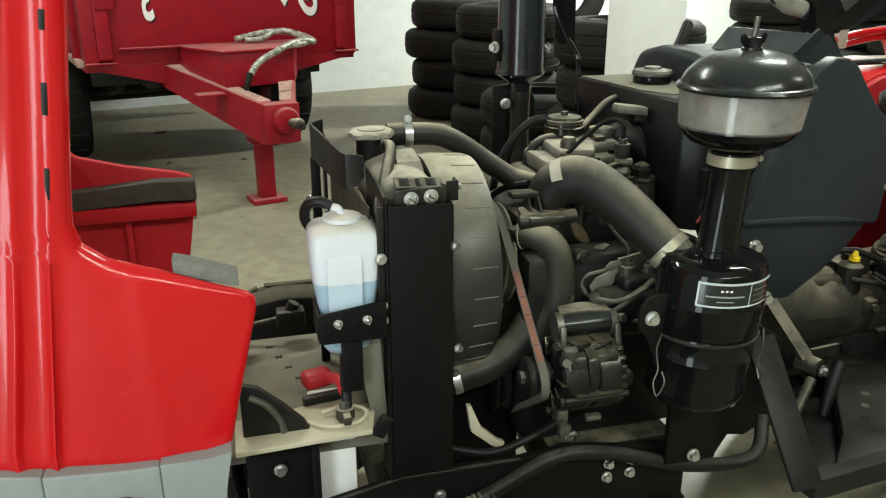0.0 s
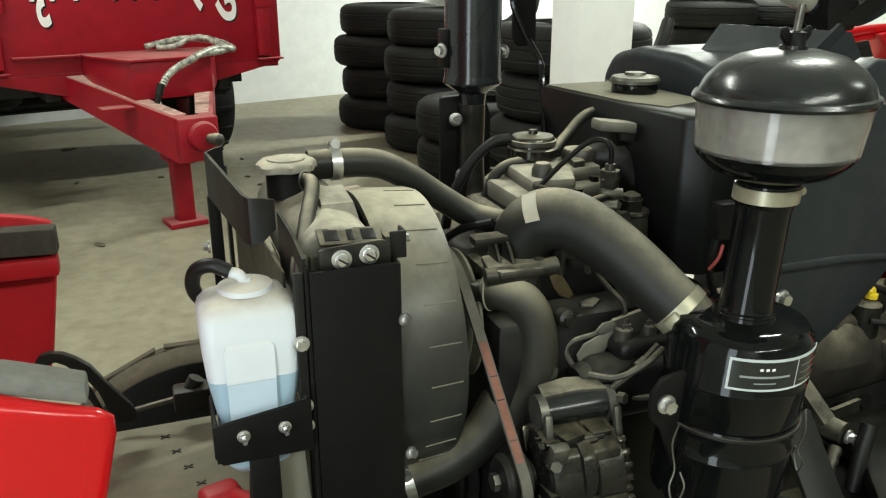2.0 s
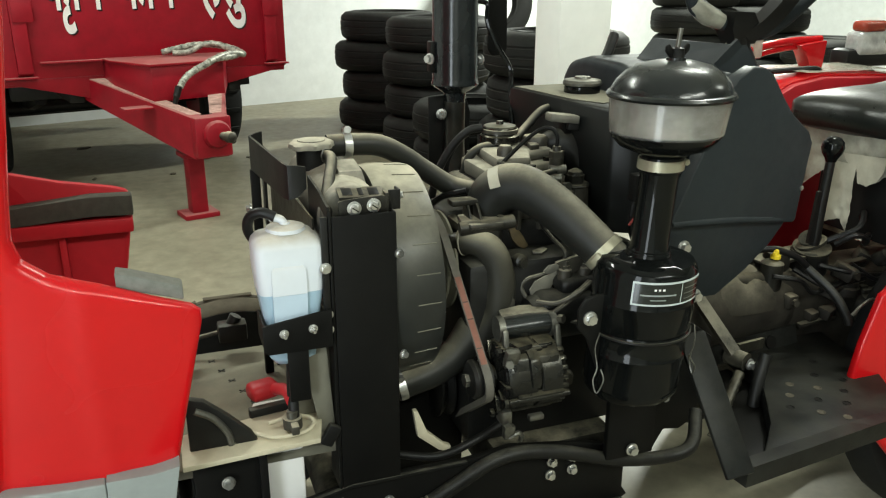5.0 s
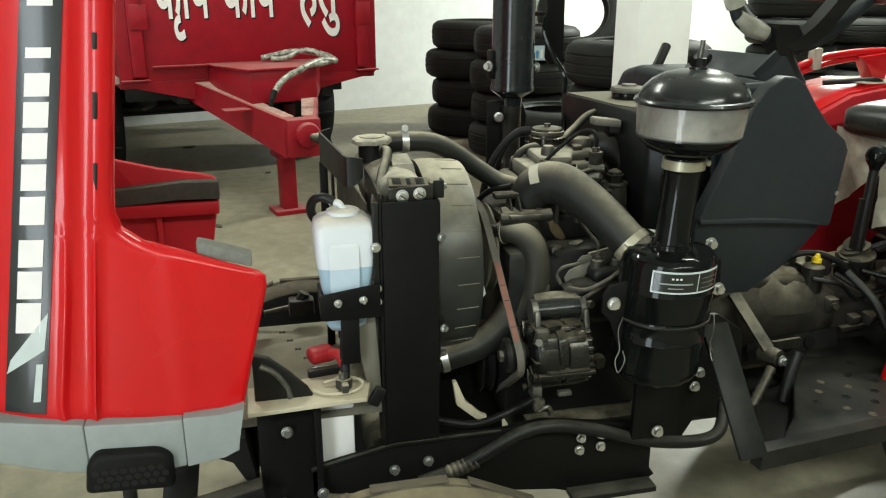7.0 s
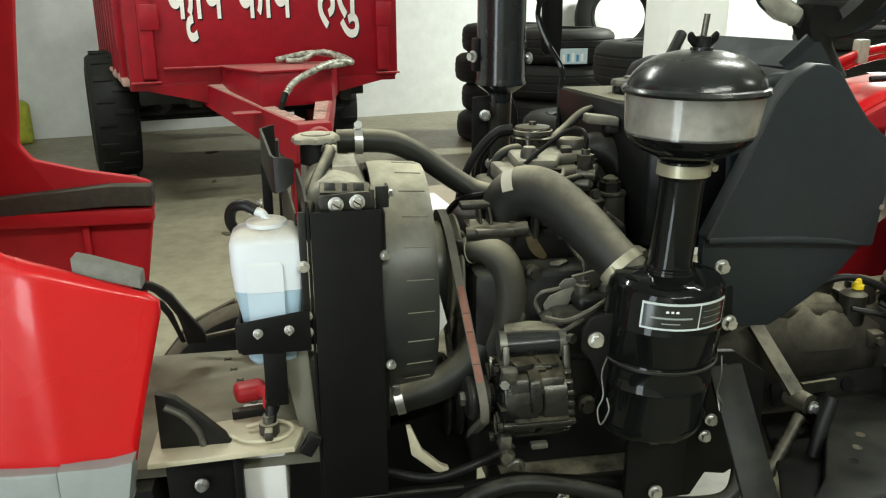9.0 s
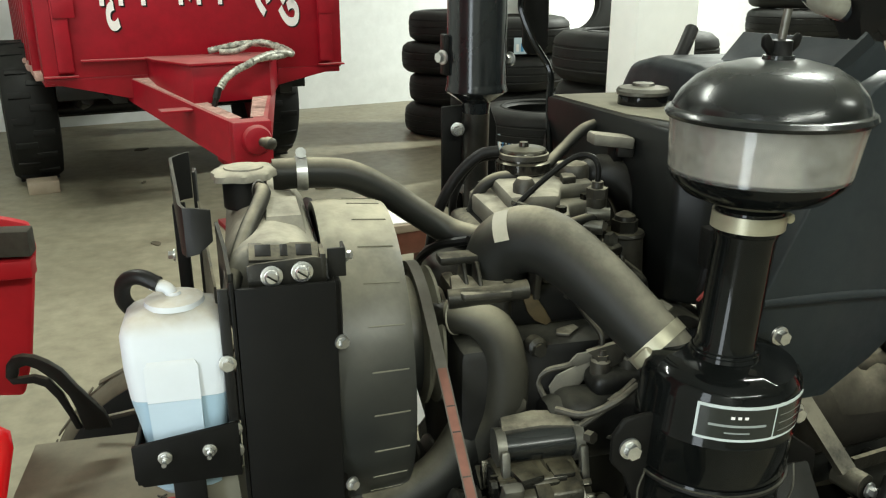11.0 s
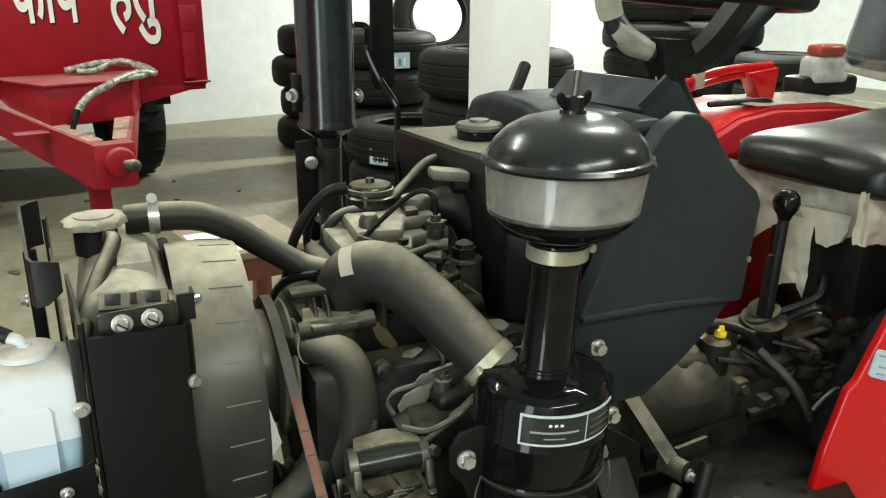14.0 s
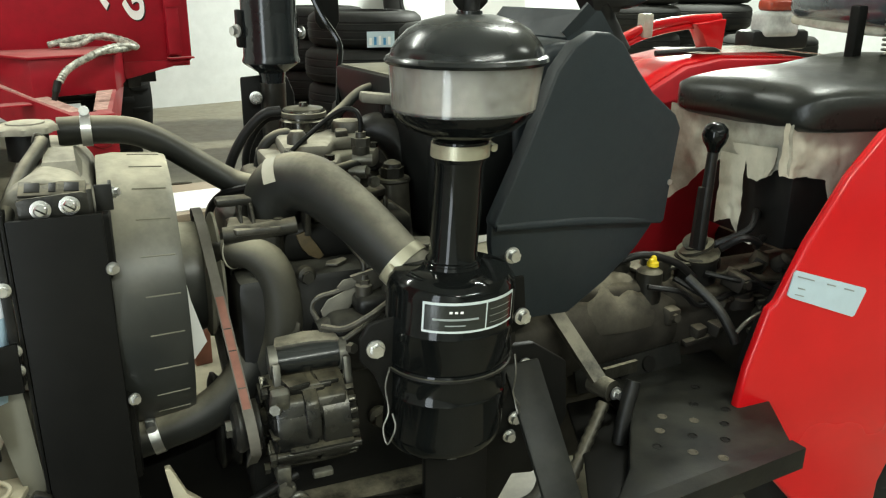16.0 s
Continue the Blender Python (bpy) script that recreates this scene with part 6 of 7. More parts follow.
for k in range(25):
    s = math.sin(math.pi * k / 24)
    x, ry, rz = 0.592 + 0.0085 * k, 0.032 + 0.028 * s ** 0.6, 0.026 + 0.044 * max(0.0, math.sin(math.pi * (k / 24) ** 0.85)) ** 0.6
    hump.append([(x, 0.195 + ry * math.cos(a), 0.470 + (rz + 0.016 * noise.noise(Vector((x * 34, a * 2.2, 2.0)))) * math.sin(a)) for a in np.linspace(0, math.pi, 25).tolist()])
part("selector_hump", loft(hump), GEARHUMP, gear, "pale dusty hump of the housing", 70)
part("gate_plate", cbox((0.80, 0.20, 0.545), (0.13, 0.06, 0.006), 0.002, (0, 0, 8)), IRON, gear)
boot = part("lever_boot", lathe([(0.033, 0.510), (0.033, 0.545), (0.0345, 0.547), (0.0345, 0.551), (0.030, 0.553)], (0.862, 0.195, 0), (0, 0, 1), 32), BLACK_DUST, tractor, "round rubber lever boot with slumped folds")
for k, (tx, ty, r) in enumerate(((12, -10, 0.034), (-8, -22, 0.028), (6, -34, 0.020))):
    part("boot_fold", moved(lathe([(r * 0.7, -0.005), (r, -0.002), (r, 0.003), (r * 0.5, 0.006)], (0, 0, 0), (0, 0, 1), 28), pose(0.862 - 0.004 * k, 0.192, 0.556 + 0.010 * k, tx, ty, 0)), IRON_DARK, boot)
lever = part("gear_lever", join(tube([(0.848, 0.175, 0.57), (0.846, 0.17, 0.65), (0.846, 0.165, 0.735)], [0.0095, 0.009, 0.008], 14), strap((0.838, 0.172, 0.575), (0.840, 0.168, 0.672), 0.020, 0.007, 0.002, (0.6, 0, 0))), BLACK_DUST, tractor, "black gear lever with a round knob")
part("knob", lathe([(0.009, 0.726), (0.011, 0.732), (0.017, 0.741), (0.0195, 0.751), (0.0175, 0.761), (0.011, 0.768), (0.003, 0.770)], (0.846, 0.165, 0), (0, 0, 1), 28), BLACK, lever)
part("dip_cap", join(lathe([(0.009, 0.506), (0.009, 0.512), (0.006, 0.514), (0.0045, 0.521), (0.002, 0.523)], (0.757, 0.168, 0.050), (0, 0, 1), 20), cbox((0.757, 0.168, 0.566), (0.020, 0.006, 0.006), 0.002, (0, 0, 25))), YELLOW, tractor, "small yellow filler cap")

arm = part("clutch_pedal_arm", strap((0.570, 0.138, 0.522), (0.606, 0.070, 0.440), 0.022, 0.009), IRON, tractor, "worn pedal arm on a cross shaft")
part("arm_boss", lathe([(0.015, -0.02), (0.015, 0.016)], (0.612, 0.066, 0.430), (0.3, -1, 0), 18), IRON, arm)
bolts([(0.619, 0.046, 0.428)], arm, (0.3, -1, 0), 0.0085)
part("link_plate", strap((0.62, 0.08, 0.44), (0.69, 0.10, 0.432), 0.018, 0.006, side=(0, 0, 1)), IRON_DARK, arm)
part("pedal_bar", tube([(0.640, 0.036, 0.448), (0.622, 0.026, 0.405), (0.610, 0.018, 0.350), (0.600, 0.012, 0.305)], 0.0105, 12), BLACK_DUST, tractor)
part("pull_spring", tube([(0.600 - 0.0038 * i, 0.045 - 0.002 * i, 0.418 - 0.0045 * i) for i in range(20)], 0.008, 10, smooth=False, ridges=0.22), IRON_DARK, tractor)

for k, (x, y, z, sx, sy, sz) in enumerate([(0.52, 0.12, 0.44, 0.05, 0.05, 0.05), (0.78, 0.145, 0.48, 0.04, 0.03, 0.04), (0.90, 0.14, 0.52, 0.04, 0.05, 0.04)]):
    part("casting_lug", join(cbox((x, y, z), (0.7 * sx, 0.7 * sy, 0.7 * sz), 0.006, (8 * k, 5 * k, 11 * k)), hexagon((x, y - 0.35 * sy, z), (0, -1, 0.2), 0.007, 0.009)), GEARDUST, gear)
part("lever_link", tube([(0.775, 0.11, 0.555), (0.80, 0.07, 0.52), (0.815, 0.05, 0.485), (0.82, 0.045, 0.47)], 0.0075, 10), BLACK_DUST, tractor)
part("lever_curl", tube([(0.805, 0.03, 0.495), (0.82, 0.03, 0.508), (0.845, 0.035, 0.515), (0.86, 0.04, 0.512)], 0.003, 8), ALLOY, tractor)
part("cable_loop", tube([(0.86, 0.14, 0.58), (0.88, 0.12, 0.60), (0.91, 0.12, 0.59), (0.93, 0.14, 0.575), (0.96, 0.16, 0.58)], 0.006, 8), RUBBER_BLK, tractor)
part("cable_loop", tube([(0.88, 0.18, 0.57), (0.92, 0.15, 0.60), (0.95, 0.17, 0.62), (0.98, 0.2, 0.60)], 0.006, 8), RUBBER_BLK, tractor)
part("film_scrap", cbox((0.90, 0.13, 0.592), (0.035, 0.02, 0.004), 0.001, (15, 10, 30)), FILM, tractor)
foot = part("footboard", prism([(0.49, -0.142), (0.786, -0.113), (0.85, 0.0), (0.88, 0.158), (0.66, 0.15), (0.645, 0.045), (0.56, -0.075)], 0.372, 0.400, "z", 0.004), FOOTPLATE, tractor, "black steel footboard with punched holes")
# added dark sheet that hides the lit floor between stay and pedal bar
part("dark_foot_filler", prism([(0.48, -0.12), (0.60, -0.10), (0.66, 0.03), (0.66, 0.14), (0.60, 0.14), (0.545, 0.0)], 0.360, 0.368, "z", 0.003), BLACK_SAT, foot, "black filler plate added under the footboard")
# closed discs; the pale ones stand in for light seen through the holes
for n, (x, y) in enumerate([(0.672, 0.009), (0.735, 0.021), (0.767, -0.008), (0.706, -0.016), (0.739, -0.038), (0.646, -0.02), (0.679, -0.046), (0.713, -0.07), (0.654, -0.078), (0.681, -0.103), (0.62, -0.05), (0.77, 0.06)]):
    part("hole_disc", lathe([(0.0056, 0.3998), (0.0070, 0.4008), (0.0056, 0.4012), (0.0044, 0.4004), (0.0042, 0.4002), (0.0005, 0.4001)], (x, y, 0), (0, 0, 1), 14), SIDEDUST_HOLES if n in (0, 3, 5, 8, 9) else BLACK_SAT, foot)
rail = part("edge_rail", strap((0.60, 0.118, 0.412), (0.80, 0.138, 0.416), 0.034, 0.004, 0.001, (0, 0.3, 1)), FOOTPLATE, foot)
for k in range(3):
    part("rail_hole", lathe([(0.013, 0.0), (0.012, 0.003), (0.0005, 0.0032)], (0.635 + 0.05 * k, 0.1185 + 0.005 * k, 0.413), (0.1, -1, 0.3), 18), BLACK_SAT, rail)
part("footboard_bar", strap((0.44, -0.158, 0.391), (0.789, -0.118, 0.389), 0.030, 0.022, 0.003, (0, 0, 1)), FOOTPLATE, foot)
part("stay", moved(box(-0.022, 0.022, -0.004, 0.004, -0.10, 0.10, 0.003), pose(0.418, -0.115, 0.482, -38, -3, 0)), FOOTPLATE, foot, "flat black footboard stay")
# bolts, lugs, cables and brackets crowding the gearbox side and top
for k in range(46):
    a, b, c = (math.sin(12.9898 * k + 3) * 437.585) % 1, (math.sin(78.233 * k + 1) * 437.585) % 1, (math.sin(37.719 * k + 5) * 437.585) % 1
    x, z, y = 0.78 + 0.30 * a, 0.40 + 0.09 * b, 0.157
    if k % 3 == 0:
        x, z, y = 0.86 + 0.24 * a, 0.515, 0.17 + 0.10 * b
    m = GEARDUST
    if k % 5 in (1, 3, 4):
        continue
    if k % 4 == 1:
        part("gearbox_rib", cbox((x, y, z), (0.07 + 0.05 * c, 0.014, 0.010), 0.003, (10 * a, 16 * b - 8, 6 * c)), m, gear)
    elif k % 4:
        part("gearbox_lug", cbox((x, y, z), (0.018 + 0.03 * c, 0.018 + 0.016 * b, 0.014 + 0.022 * a), 0.004, (40 * a, 30 * b - 15, 50 * c)), m, gear)
    else:
        r = 0.008 + 0.010 * c
        part("gearbox_plug", lathe([(r * 1.3, -0.01), (r * 1.2, 0.004), (r, 0.007), (r, 0.016), (r * 0.4, 0.019)], (x, y, z), (0.3 * a - 0.15, -1 + b, 0.5 + c), 14), m, gear)
for k in range(5):
    x0 = 0.73 + 0.06 * k
    part("cable", tube([(x0, 0.14 + 0.02 * math.sin(k), 0.535), (x0 + 0.05, 0.125, 0.525 - 0.02 * (k % 2)), (x0 + 0.10, 0.14, 0.49 + 0.01 * k), (x0 + 0.16, 0.145, 0.50)], 0.0045, 8), RUBBER_BLK, gear)

# fenders and rear wheels
def crumpled_top():
    """Film lying along the top of the far fender."""
    bm = bmesh.new()
    rows = []
    for i in range(15):
        x = 1.06 + 0.026 * i
        z0 = 0.8345 - 0.16 * max(0.0, x - 1.28) ** 1.15
        rows.append([bm.verts.new((x, 0.468 + 0.022 * j, z0 + 0.0035 + 0.003 * noise.noise(Vector((x * 30, j * 0.9, 2.0))))) for j in range(8)])
    for i in range(14):
        for j in range(7):
            bm.faces.new((rows[i][j], rows[i + 1][j], rows[i + 1][j + 1], rows[i][j + 1]))
    return bm


def fender_outline():
    return [(0.783, 0.402), (0.793, 0.46), (0.818, 0.545), (0.830, 0.551), (0.836, 0.562), (0.870, 0.633), (0.892, 0.667), (0.926, 0.720), (0.978, 0.775), (1.06, 0.81), (1.25, 0.80), (1.45, 0.72), (1.56, 0.5), (1.58, 0.30), (1.148, 0.247), (1.121, 0.232), (1.106, 0.197), (1.105, 0.155), (0.96, 0.155), (0.922, 0.208), (0.854, 0.281), (0.80, 0.35)]


fender = part("fender", prism(fender_outline(), -0.012, 0.004, "y", 0.006, 3), RED, tractor, "large glossy red rear fender")
sticker = part("sticker", prism([(0.850, 0.594), (0.854, 0.597), (0.990, 0.552), (0.993, 0.547), (0.978, 0.512), (0.974, 0.510), (0.850, 0.558), (0.843, 0.563)], -0.0145, -0.0125, "y", 0.0), BLUE, fender, "pale blue information sticker")
for x0, x1, o in ((0.868, 0.90, 0.0), (0.925, 0.942, 0.0), (0.96, 0.98, 0.0), (0.872, 0.885, -0.016), (0.868, 0.884, -0.026)):
    z = lambda x: 0.590 - 0.336 * (x - 0.854) + o
    x0, x1 = x0 - 0.012, x1 - 0.012
    part("print_bar", prism([(x0, z(x0)), (x1, z(x1)), (x1, z(x1) - 0.0018), (x0, z(x0) - 0.0018)], -0.0155, -0.0146, "y", 0.0), GREYTRIM, sticker)
far = part("far_fender", prism([(0.80, 0.56), (0.86, 0.68), (0.93, 0.77), (1.02, 0.815), (1.10, 0.828), (1.30, 0.822), (1.41, 0.803), (1.55, 0.72), (1.6, 0.5), (1.5, 0.4), (0.9, 0.4)], 0.455, 0.50, "y", 0.006), RED_IN, tractor, "red far rear fender")
part("fender_top", prism([(0.86, 0.68), (0.93, 0.775), (1.02, 0.82), (1.10, 0.833), (1.30, 0.827), (1.42, 0.808), (1.42, 0.795), (1.10, 0.815), (0.94, 0.76)], 0.47, 0.66, "y", 0.004), RED, far)
part("fender_film", crumpled_top(), FILM, far, "film left on the fender top")
handle = part("grab_handle", join(tube([(0.93, 0.565, 0.856), (1.0, 0.565, 0.882), (1.08, 0.565, 0.894), (1.175, 0.565, 0.898)], 0.009, 12), tube([(0.935, 0.565, 0.842), (1.0, 0.565, 0.866), (1.08, 0.565, 0.88), (1.16, 0.565, 0.886)], 0.006, 10), prism([(1.10, 0.888), (1.178, 0.897), (1.172, 0.816), (1.15, 0.818), (1.12, 0.87)], 0.545, 0.585, "y", 0.004)), RED, far, "red fender grab handle")
part("tape", box(0.985, 1.008, 0.553, 0.577, 0.862, 0.908, 0.004), FILM, handle, "loose tape")
part("cable", tube([(1.0, 0.53, 0.835), (1.06, 0.52, 0.838), (1.12, 0.51, 0.84), (1.14, 0.51, 0.825)], 0.006, 8), RUBBER_BLK, far)
lamp = part("tail_lamp", cbox((1.375, 0.62, 0.880), (0.10, 0.05, 0.056), 0.012, (0, 0, 0), 3), LENSCLR, far, "rear lamp with clear and orange lens")
part("orange_lens", cbox((1.375, 0.62, 0.920), (0.076, 0.044, 0.026), 0.010, (0, 0, 0), 3), LENSRED, lamp)
part("lamp_bracket", box(1.30, 1.46, 0.60, 0.66, 0.826, 0.868, 0.01), RUBBER_BLK, lamp)
# near wheel shows past the fender; the far one is unseen, placed to shade
for y0, y1, r in ((0.016, 0.120, 0.33), (0.475, 0.665, 0.39)):
    part("rear_wheel", lathe([(0.56 * r, y0), (0.77 * r, y0 - 0.005), (0.95 * r, y0 + 0.01), (r, y0 + 0.04), (r, y1 - 0.04), (0.95 * r, y1 - 0.01), (0.77 * r, y1), (0.56 * r, y1), (0.56 * r, y0)], (1.20, 0, r), (0, 1, 0), 48), TYRE, tractor)
# unseen axle and far footboard, added to shade the floor under the tractor
part("shade_axle", box(1.13, 1.37, 0.12, 0.49, 0.26, 0.50, 0.02), IRON_DARK, tractor)
part("shade_footboard", prism([(0.40, 0.32), (0.95, 0.32), (0.95, 0.465), (0.80, 0.62), (0.40, 0.62)], 0.372, 0.400, "z", 0.004), FOOTPLATE, tractor)
part("red_brace", prism([(0.74, 0.50), (0.76, 0.50), (0.90, 0.70), (0.90, 0.74), (0.86, 0.70)], 0.36, 0.40, "y", 0.003), RED_IN, tractor)
part("red_brace", box(0.66, 0.76, 0.30, 0.34, 0.50, 0.565, 0.004), RED_IN, tractor)

# seat
def cushion():
    """A softly crowned seat cushion, swelling towards its near rear corner."""
    rings = []
    for i in range(25):
        u = -1 + 2 * i / 24
        end = (1 - abs(u) ** 9) ** 0.40
        near = -0.120 - 0.050 * max(0.0, min(1.0, (u + 0.95) * 1.6))
        far, top, low = 0.165, 0.012 + 0.020 * max(0.0, u), -0.045 - 0.004 * max(0.0, u)
        ring = []
        for k in range(28):
            a = 2 * math.pi * k / 28
            ca, sa = math.cos(a), math.sin(a)
            y = (near + far) / 2 + (far - near) / 2 * math.copysign(abs(ca) ** 0.30, ca) * (0.80 + 0.20 * end)
            z = (top + low) / 2 + (top - low) / 2 * math.copysign(abs(sa) ** 0.36, sa) * (0.55 + 0.45 * end)
            z += 0.026 * (1 - (y / 0.19) ** 2) * (1 - u ** 6) if sa > 0 else 0
            ring.append((0.213 * u, y, z))
        rings.append(ring)
    return loft(rings)


seat = part("seat", moved(cushion(), pose(1.136, 0.222, 0.802, 0, -1, 6)), VINYL, tractor, "black vinyl seat cushion, its base still in film", 60)


def torn(top, low, normal, amp, seed, nx=40, ny=12):
    """A torn sheet between an upper and a lower edge, crumpled along its normal."""
    def along(pts, u):
        k = min(int(u * (len(pts) - 1)), len(pts) - 2)
        return Vector(pts[k]).lerp(Vector(pts[k + 1]), u * (len(pts) - 1) - k)
    bm, n = bmesh.new(), Vector(normal).normalized()
    grid = []
    for i in range(nx + 1):
        u = i / nx
        p, q = along(top, u), along(low, u)
        col = []
        for j in range(ny + 1):
            w = p.lerp(q, j / ny)
            k = noise.noise(w * 22 + Vector((seed, 0, 0))) + 0.45 * noise.noise(w * 70) + 0.6 * abs(noise.noise(w * 35 + Vector((0, seed, 0))))
            col.append(bm.verts.new(w + n * amp * k * (0.3 + j / ny) + Vector((0, 0, 0.003 * noise.noise(w * 120) * j / ny))))
        grid.append(col)
    for i in range(nx):
        for j in range(ny):
            bm.faces.new((grid[i][j], grid[i + 1][j], grid[i + 1][j + 1], grid[i][j + 1]))
    return bm


FX = 0.938
part("film_skirt", torn([(FX, 0.390, 0.765), (FX, 0.30, 0.766), (FX, 0.22, 0.768), (FX, 0.106, 0.770)],
                        [(FX, 0.385, 0.585), (FX, 0.335, 0.626), (FX, 0.283, 0.670), (FX, 0.247, 0.695), (FX, 0.200, 0.704), (FX, 0.186, 0.700), (FX, 0.181, 0.680), (FX, 0.160, 0.677), (FX, 0.143, 0.687), (FX, 0.130, 0.700), (FX, 0.106, 0.692)], (1, 0.1, 0), 0.008, 3.1, 60, 18), FILM, seat, "clear packing film hanging under the seat", 80)
part("film_strip", torn([(FX - 0.006, 0.246, 0.706), (FX - 0.006, 0.188, 0.708)], [(FX - 0.008, 0.240, 0.588), (FX - 0.008, 0.220, 0.596), (FX - 0.008, 0.205, 0.603), (FX - 0.008, 0.193, 0.580), (FX - 0.008, 0.186, 0.600)], (1, 0.2, 0), 0.006, 5.2, 20, 22), PAPERFILM, seat, "torn strip of paper hanging down", 80)
part("film_patch", torn([(FX - 0.005, 0.222, 0.724), (FX - 0.005, 0.128, 0.732)], [(FX - 0.006, 0.205, 0.702), (FX - 0.006, 0.188, 0.702), (FX - 0.006, 0.180, 0.676), (FX - 0.006, 0.160, 0.674), (FX - 0.006, 0.142, 0.685), (FX - 0.006, 0.128, 0.708)], (1, 0.1, 0), 0.004, 8.3, 26, 8), PAPERFILM, seat, "torn white masking paper", 80)
part("film_skirt", torn([(0.925, 0.110, 0.772), (0.99, 0.110, 0.768), (1.08, 0.110, 0.772), (1.20, 0.110, 0.780), (1.34, 0.110, 0.785)],
                        [(0.928, 0.112, 0.692), (0.960, 0.112, 0.686), (0.990, 0.112, 0.685), (1.024, 0.112, 0.678), (1.036, 0.112, 0.646), (1.052, 0.112, 0.674), (1.101, 0.112, 0.692), (1.188, 0.112, 0.72), (1.34, 0.112, 0.74)], (0, 1, 0), 0.009, 6.4, 60, 16), PAPERFILM, seat, "crumpled tan packing film", 80)
part("seat_base", box(0.98, 1.26, 0.135, 0.32, 0.56, 0.75, 0.01), BLACK_DUST, seat)
back = part("backrest", moved(box(-0.05, 0.05, -0.25, 0.25, -0.16, 0.16, 0.04, 4), pose(1.322, 0.28, 1.045, 0, 12, -14)), FILMGREY, seat, "grey backrest wrapped in clear film")
part("film_hem", tube([(1.33, 0.52, 0.895), (1.30, 0.40, 0.889), (1.275, 0.28, 0.887), (1.26, 0.16, 0.888), (1.25, 0.05, 0.892)], 0.010, 10), FILM, back, "crumpled hem of the film")
for x, y in ((1.235, 0.215), (1.268, 0.185)):
    coil = [(x + 0.011 * math.cos(k * 0.7), y + 0.011 * math.sin(k * 0.7), 0.825 + 0.0009 * k) for k in range(100)]
    part("coil_spring", tube(coil, 0.0022, 6, smooth=False), ALLOY, back, "bright coil spring")
for x, y in ((1.205, 0.26), (1.30, 0.24)):
    part("back_post", box(x, x + 0.022, y, y + 0.02, 0.80, 0.93, 0.004), BLACK_SAT, back)

# ---------------------------------------------------------------- the trailer
trailer = thing("trailer", hall(0.6, 3.9), "dark red farm trailer with white lettering on its front", "trailer")


def tpart(name, bm, mat, parent, label=""):
    return part(name, moved(bm, SHOP), mat, parent, label)


U0, U1, V0 = -0.045, 1.236, 3.055
front = tpart("front_board", box(U0, U1, V0, V0 + 0.03, 0.607, 1.35, 0.004), RED_TRAILER, trailer)
for u in (U0 + 0.055, U1 - 0.115):
    tpart("stiffener", prism([(V0 + 0.002, 0.62), (V0 - 0.028, 0.635), (V0 - 0.028, 1.35), (V0 + 0.002, 1.35)], u, u + 0.06, "x", 0.004), RED_TRAILER, front)
for u0, u1, z in ((U0 + 0.0, U0 + 0.13, 0.612), (U1 - 0.12, U1, 0.612), (0.10, 0.99, 0.672)):
    tpart("ledge", box(u0, u1, V0 - 0.035, V0 + 0.002, z, z + 0.008, 0.002), RED_TRAILER, front)
for u in (0.058, 1.155):
    tpart("plate_patch", cbox((u, V0 - 0.031, 0.90), (0.08, 0.006, 0.11), 0.002), RED_TRAILER, front)
tpart("bottom_board", prism([(U0, 0.607), (U0 + 0.01, 0.592), (0.293, 0.509), (0.386, 0.498), (0.80, 0.51), (0.93, 0.533), (U1 - 0.02, 0.592), (U1, 0.607)], V0 + 0.002, V0 + 0.03, "y", 0.002), RED_TRAILER, trailer)
tpart("bed", box(U0, U1, V0 + 0.03, V0 + 2.4, 0.575, 0.61, 0.004), RED_TRAILER, trailer)
for u, n in ((U0, "side_board"), (U1 - 0.03, "side_board")):
    sb = tpart(n, box(u, u + 0.03, V0 + 0.03, V0 + 2.4, 0.60, 1.35, 0.003), RED_TRAILER, trailer)
    for k in range(9):
        v = V0 + 0.15 + 0.26 * k
        tpart("stiffener", box(u - 0.03 if u < 0 else u + 0.028, u + 0.002 if u < 0 else u + 0.06, v, v + 0.05, 0.60, 1.35, 0.003), RED_TRAILER, sb)
    tpart("rail", box(u - 0.03, u + 0.0, V0 + 0.03, V0 + 2.4, 0.60, 0.63, 0.003), RAILDUST, sb)
    if u < 0:
        for k in range(4):
            tpart("hinge", tube([(u - 0.035, V0 + 0.35 + 0.4 * k, 0.622), (u - 0.035, V0 + 0.50 + 0.4 * k, 0.622)], 0.012, 10, smooth=False), RAILDUST, sb)
for u in (U0 + 0.25, U1 - 0.30):
    tpart("chassis_beam", box(u, u + 0.06, V0 + 0.03, V0 + 2.2, 0.49, 0.575, 0.004), BLACK_DUST, trailer)
for v, z0 in ((3.42, 0.47), (4.35, 0.262), (5.0, 0.22)):
    tpart("cross_member", box(U0 + 0.06, U1 - 0.06, v, v + 0.07, z0, 0.576, 0.004), BLACK_DUST, trailer)
for k in range(5):
    u = 0.06 + 0.22 * k
    tpart("bracket", prism([(4.33, 0.48), (4.33, 0.30 + 0.03 * (k % 2)), (4.36, 0.29 + 0.03 * (k % 2)), (4.40, 0.48)], u, u + 0.07, "x", 0.003), BLACK_DUST, trailer)
# drawbar
def arm(rear, nose):
    """A tapering drawbar arm: (u0, u1, v, z0, z1) at each end."""
    return loft([[(u0, v, z0), (u1, v, z0), (u1, v, z1), (u0, v, z1)] for u0, u1, v, z0, z1 in (rear, nose)])


bar = tpart("drawbar_arm", bevel(arm((0.27, 0.36, 3.10, 0.50, 0.60), (0.53, 0.585, 2.42, 0.315, 0.485)), 0.004), RED_TRAILER, trailer)
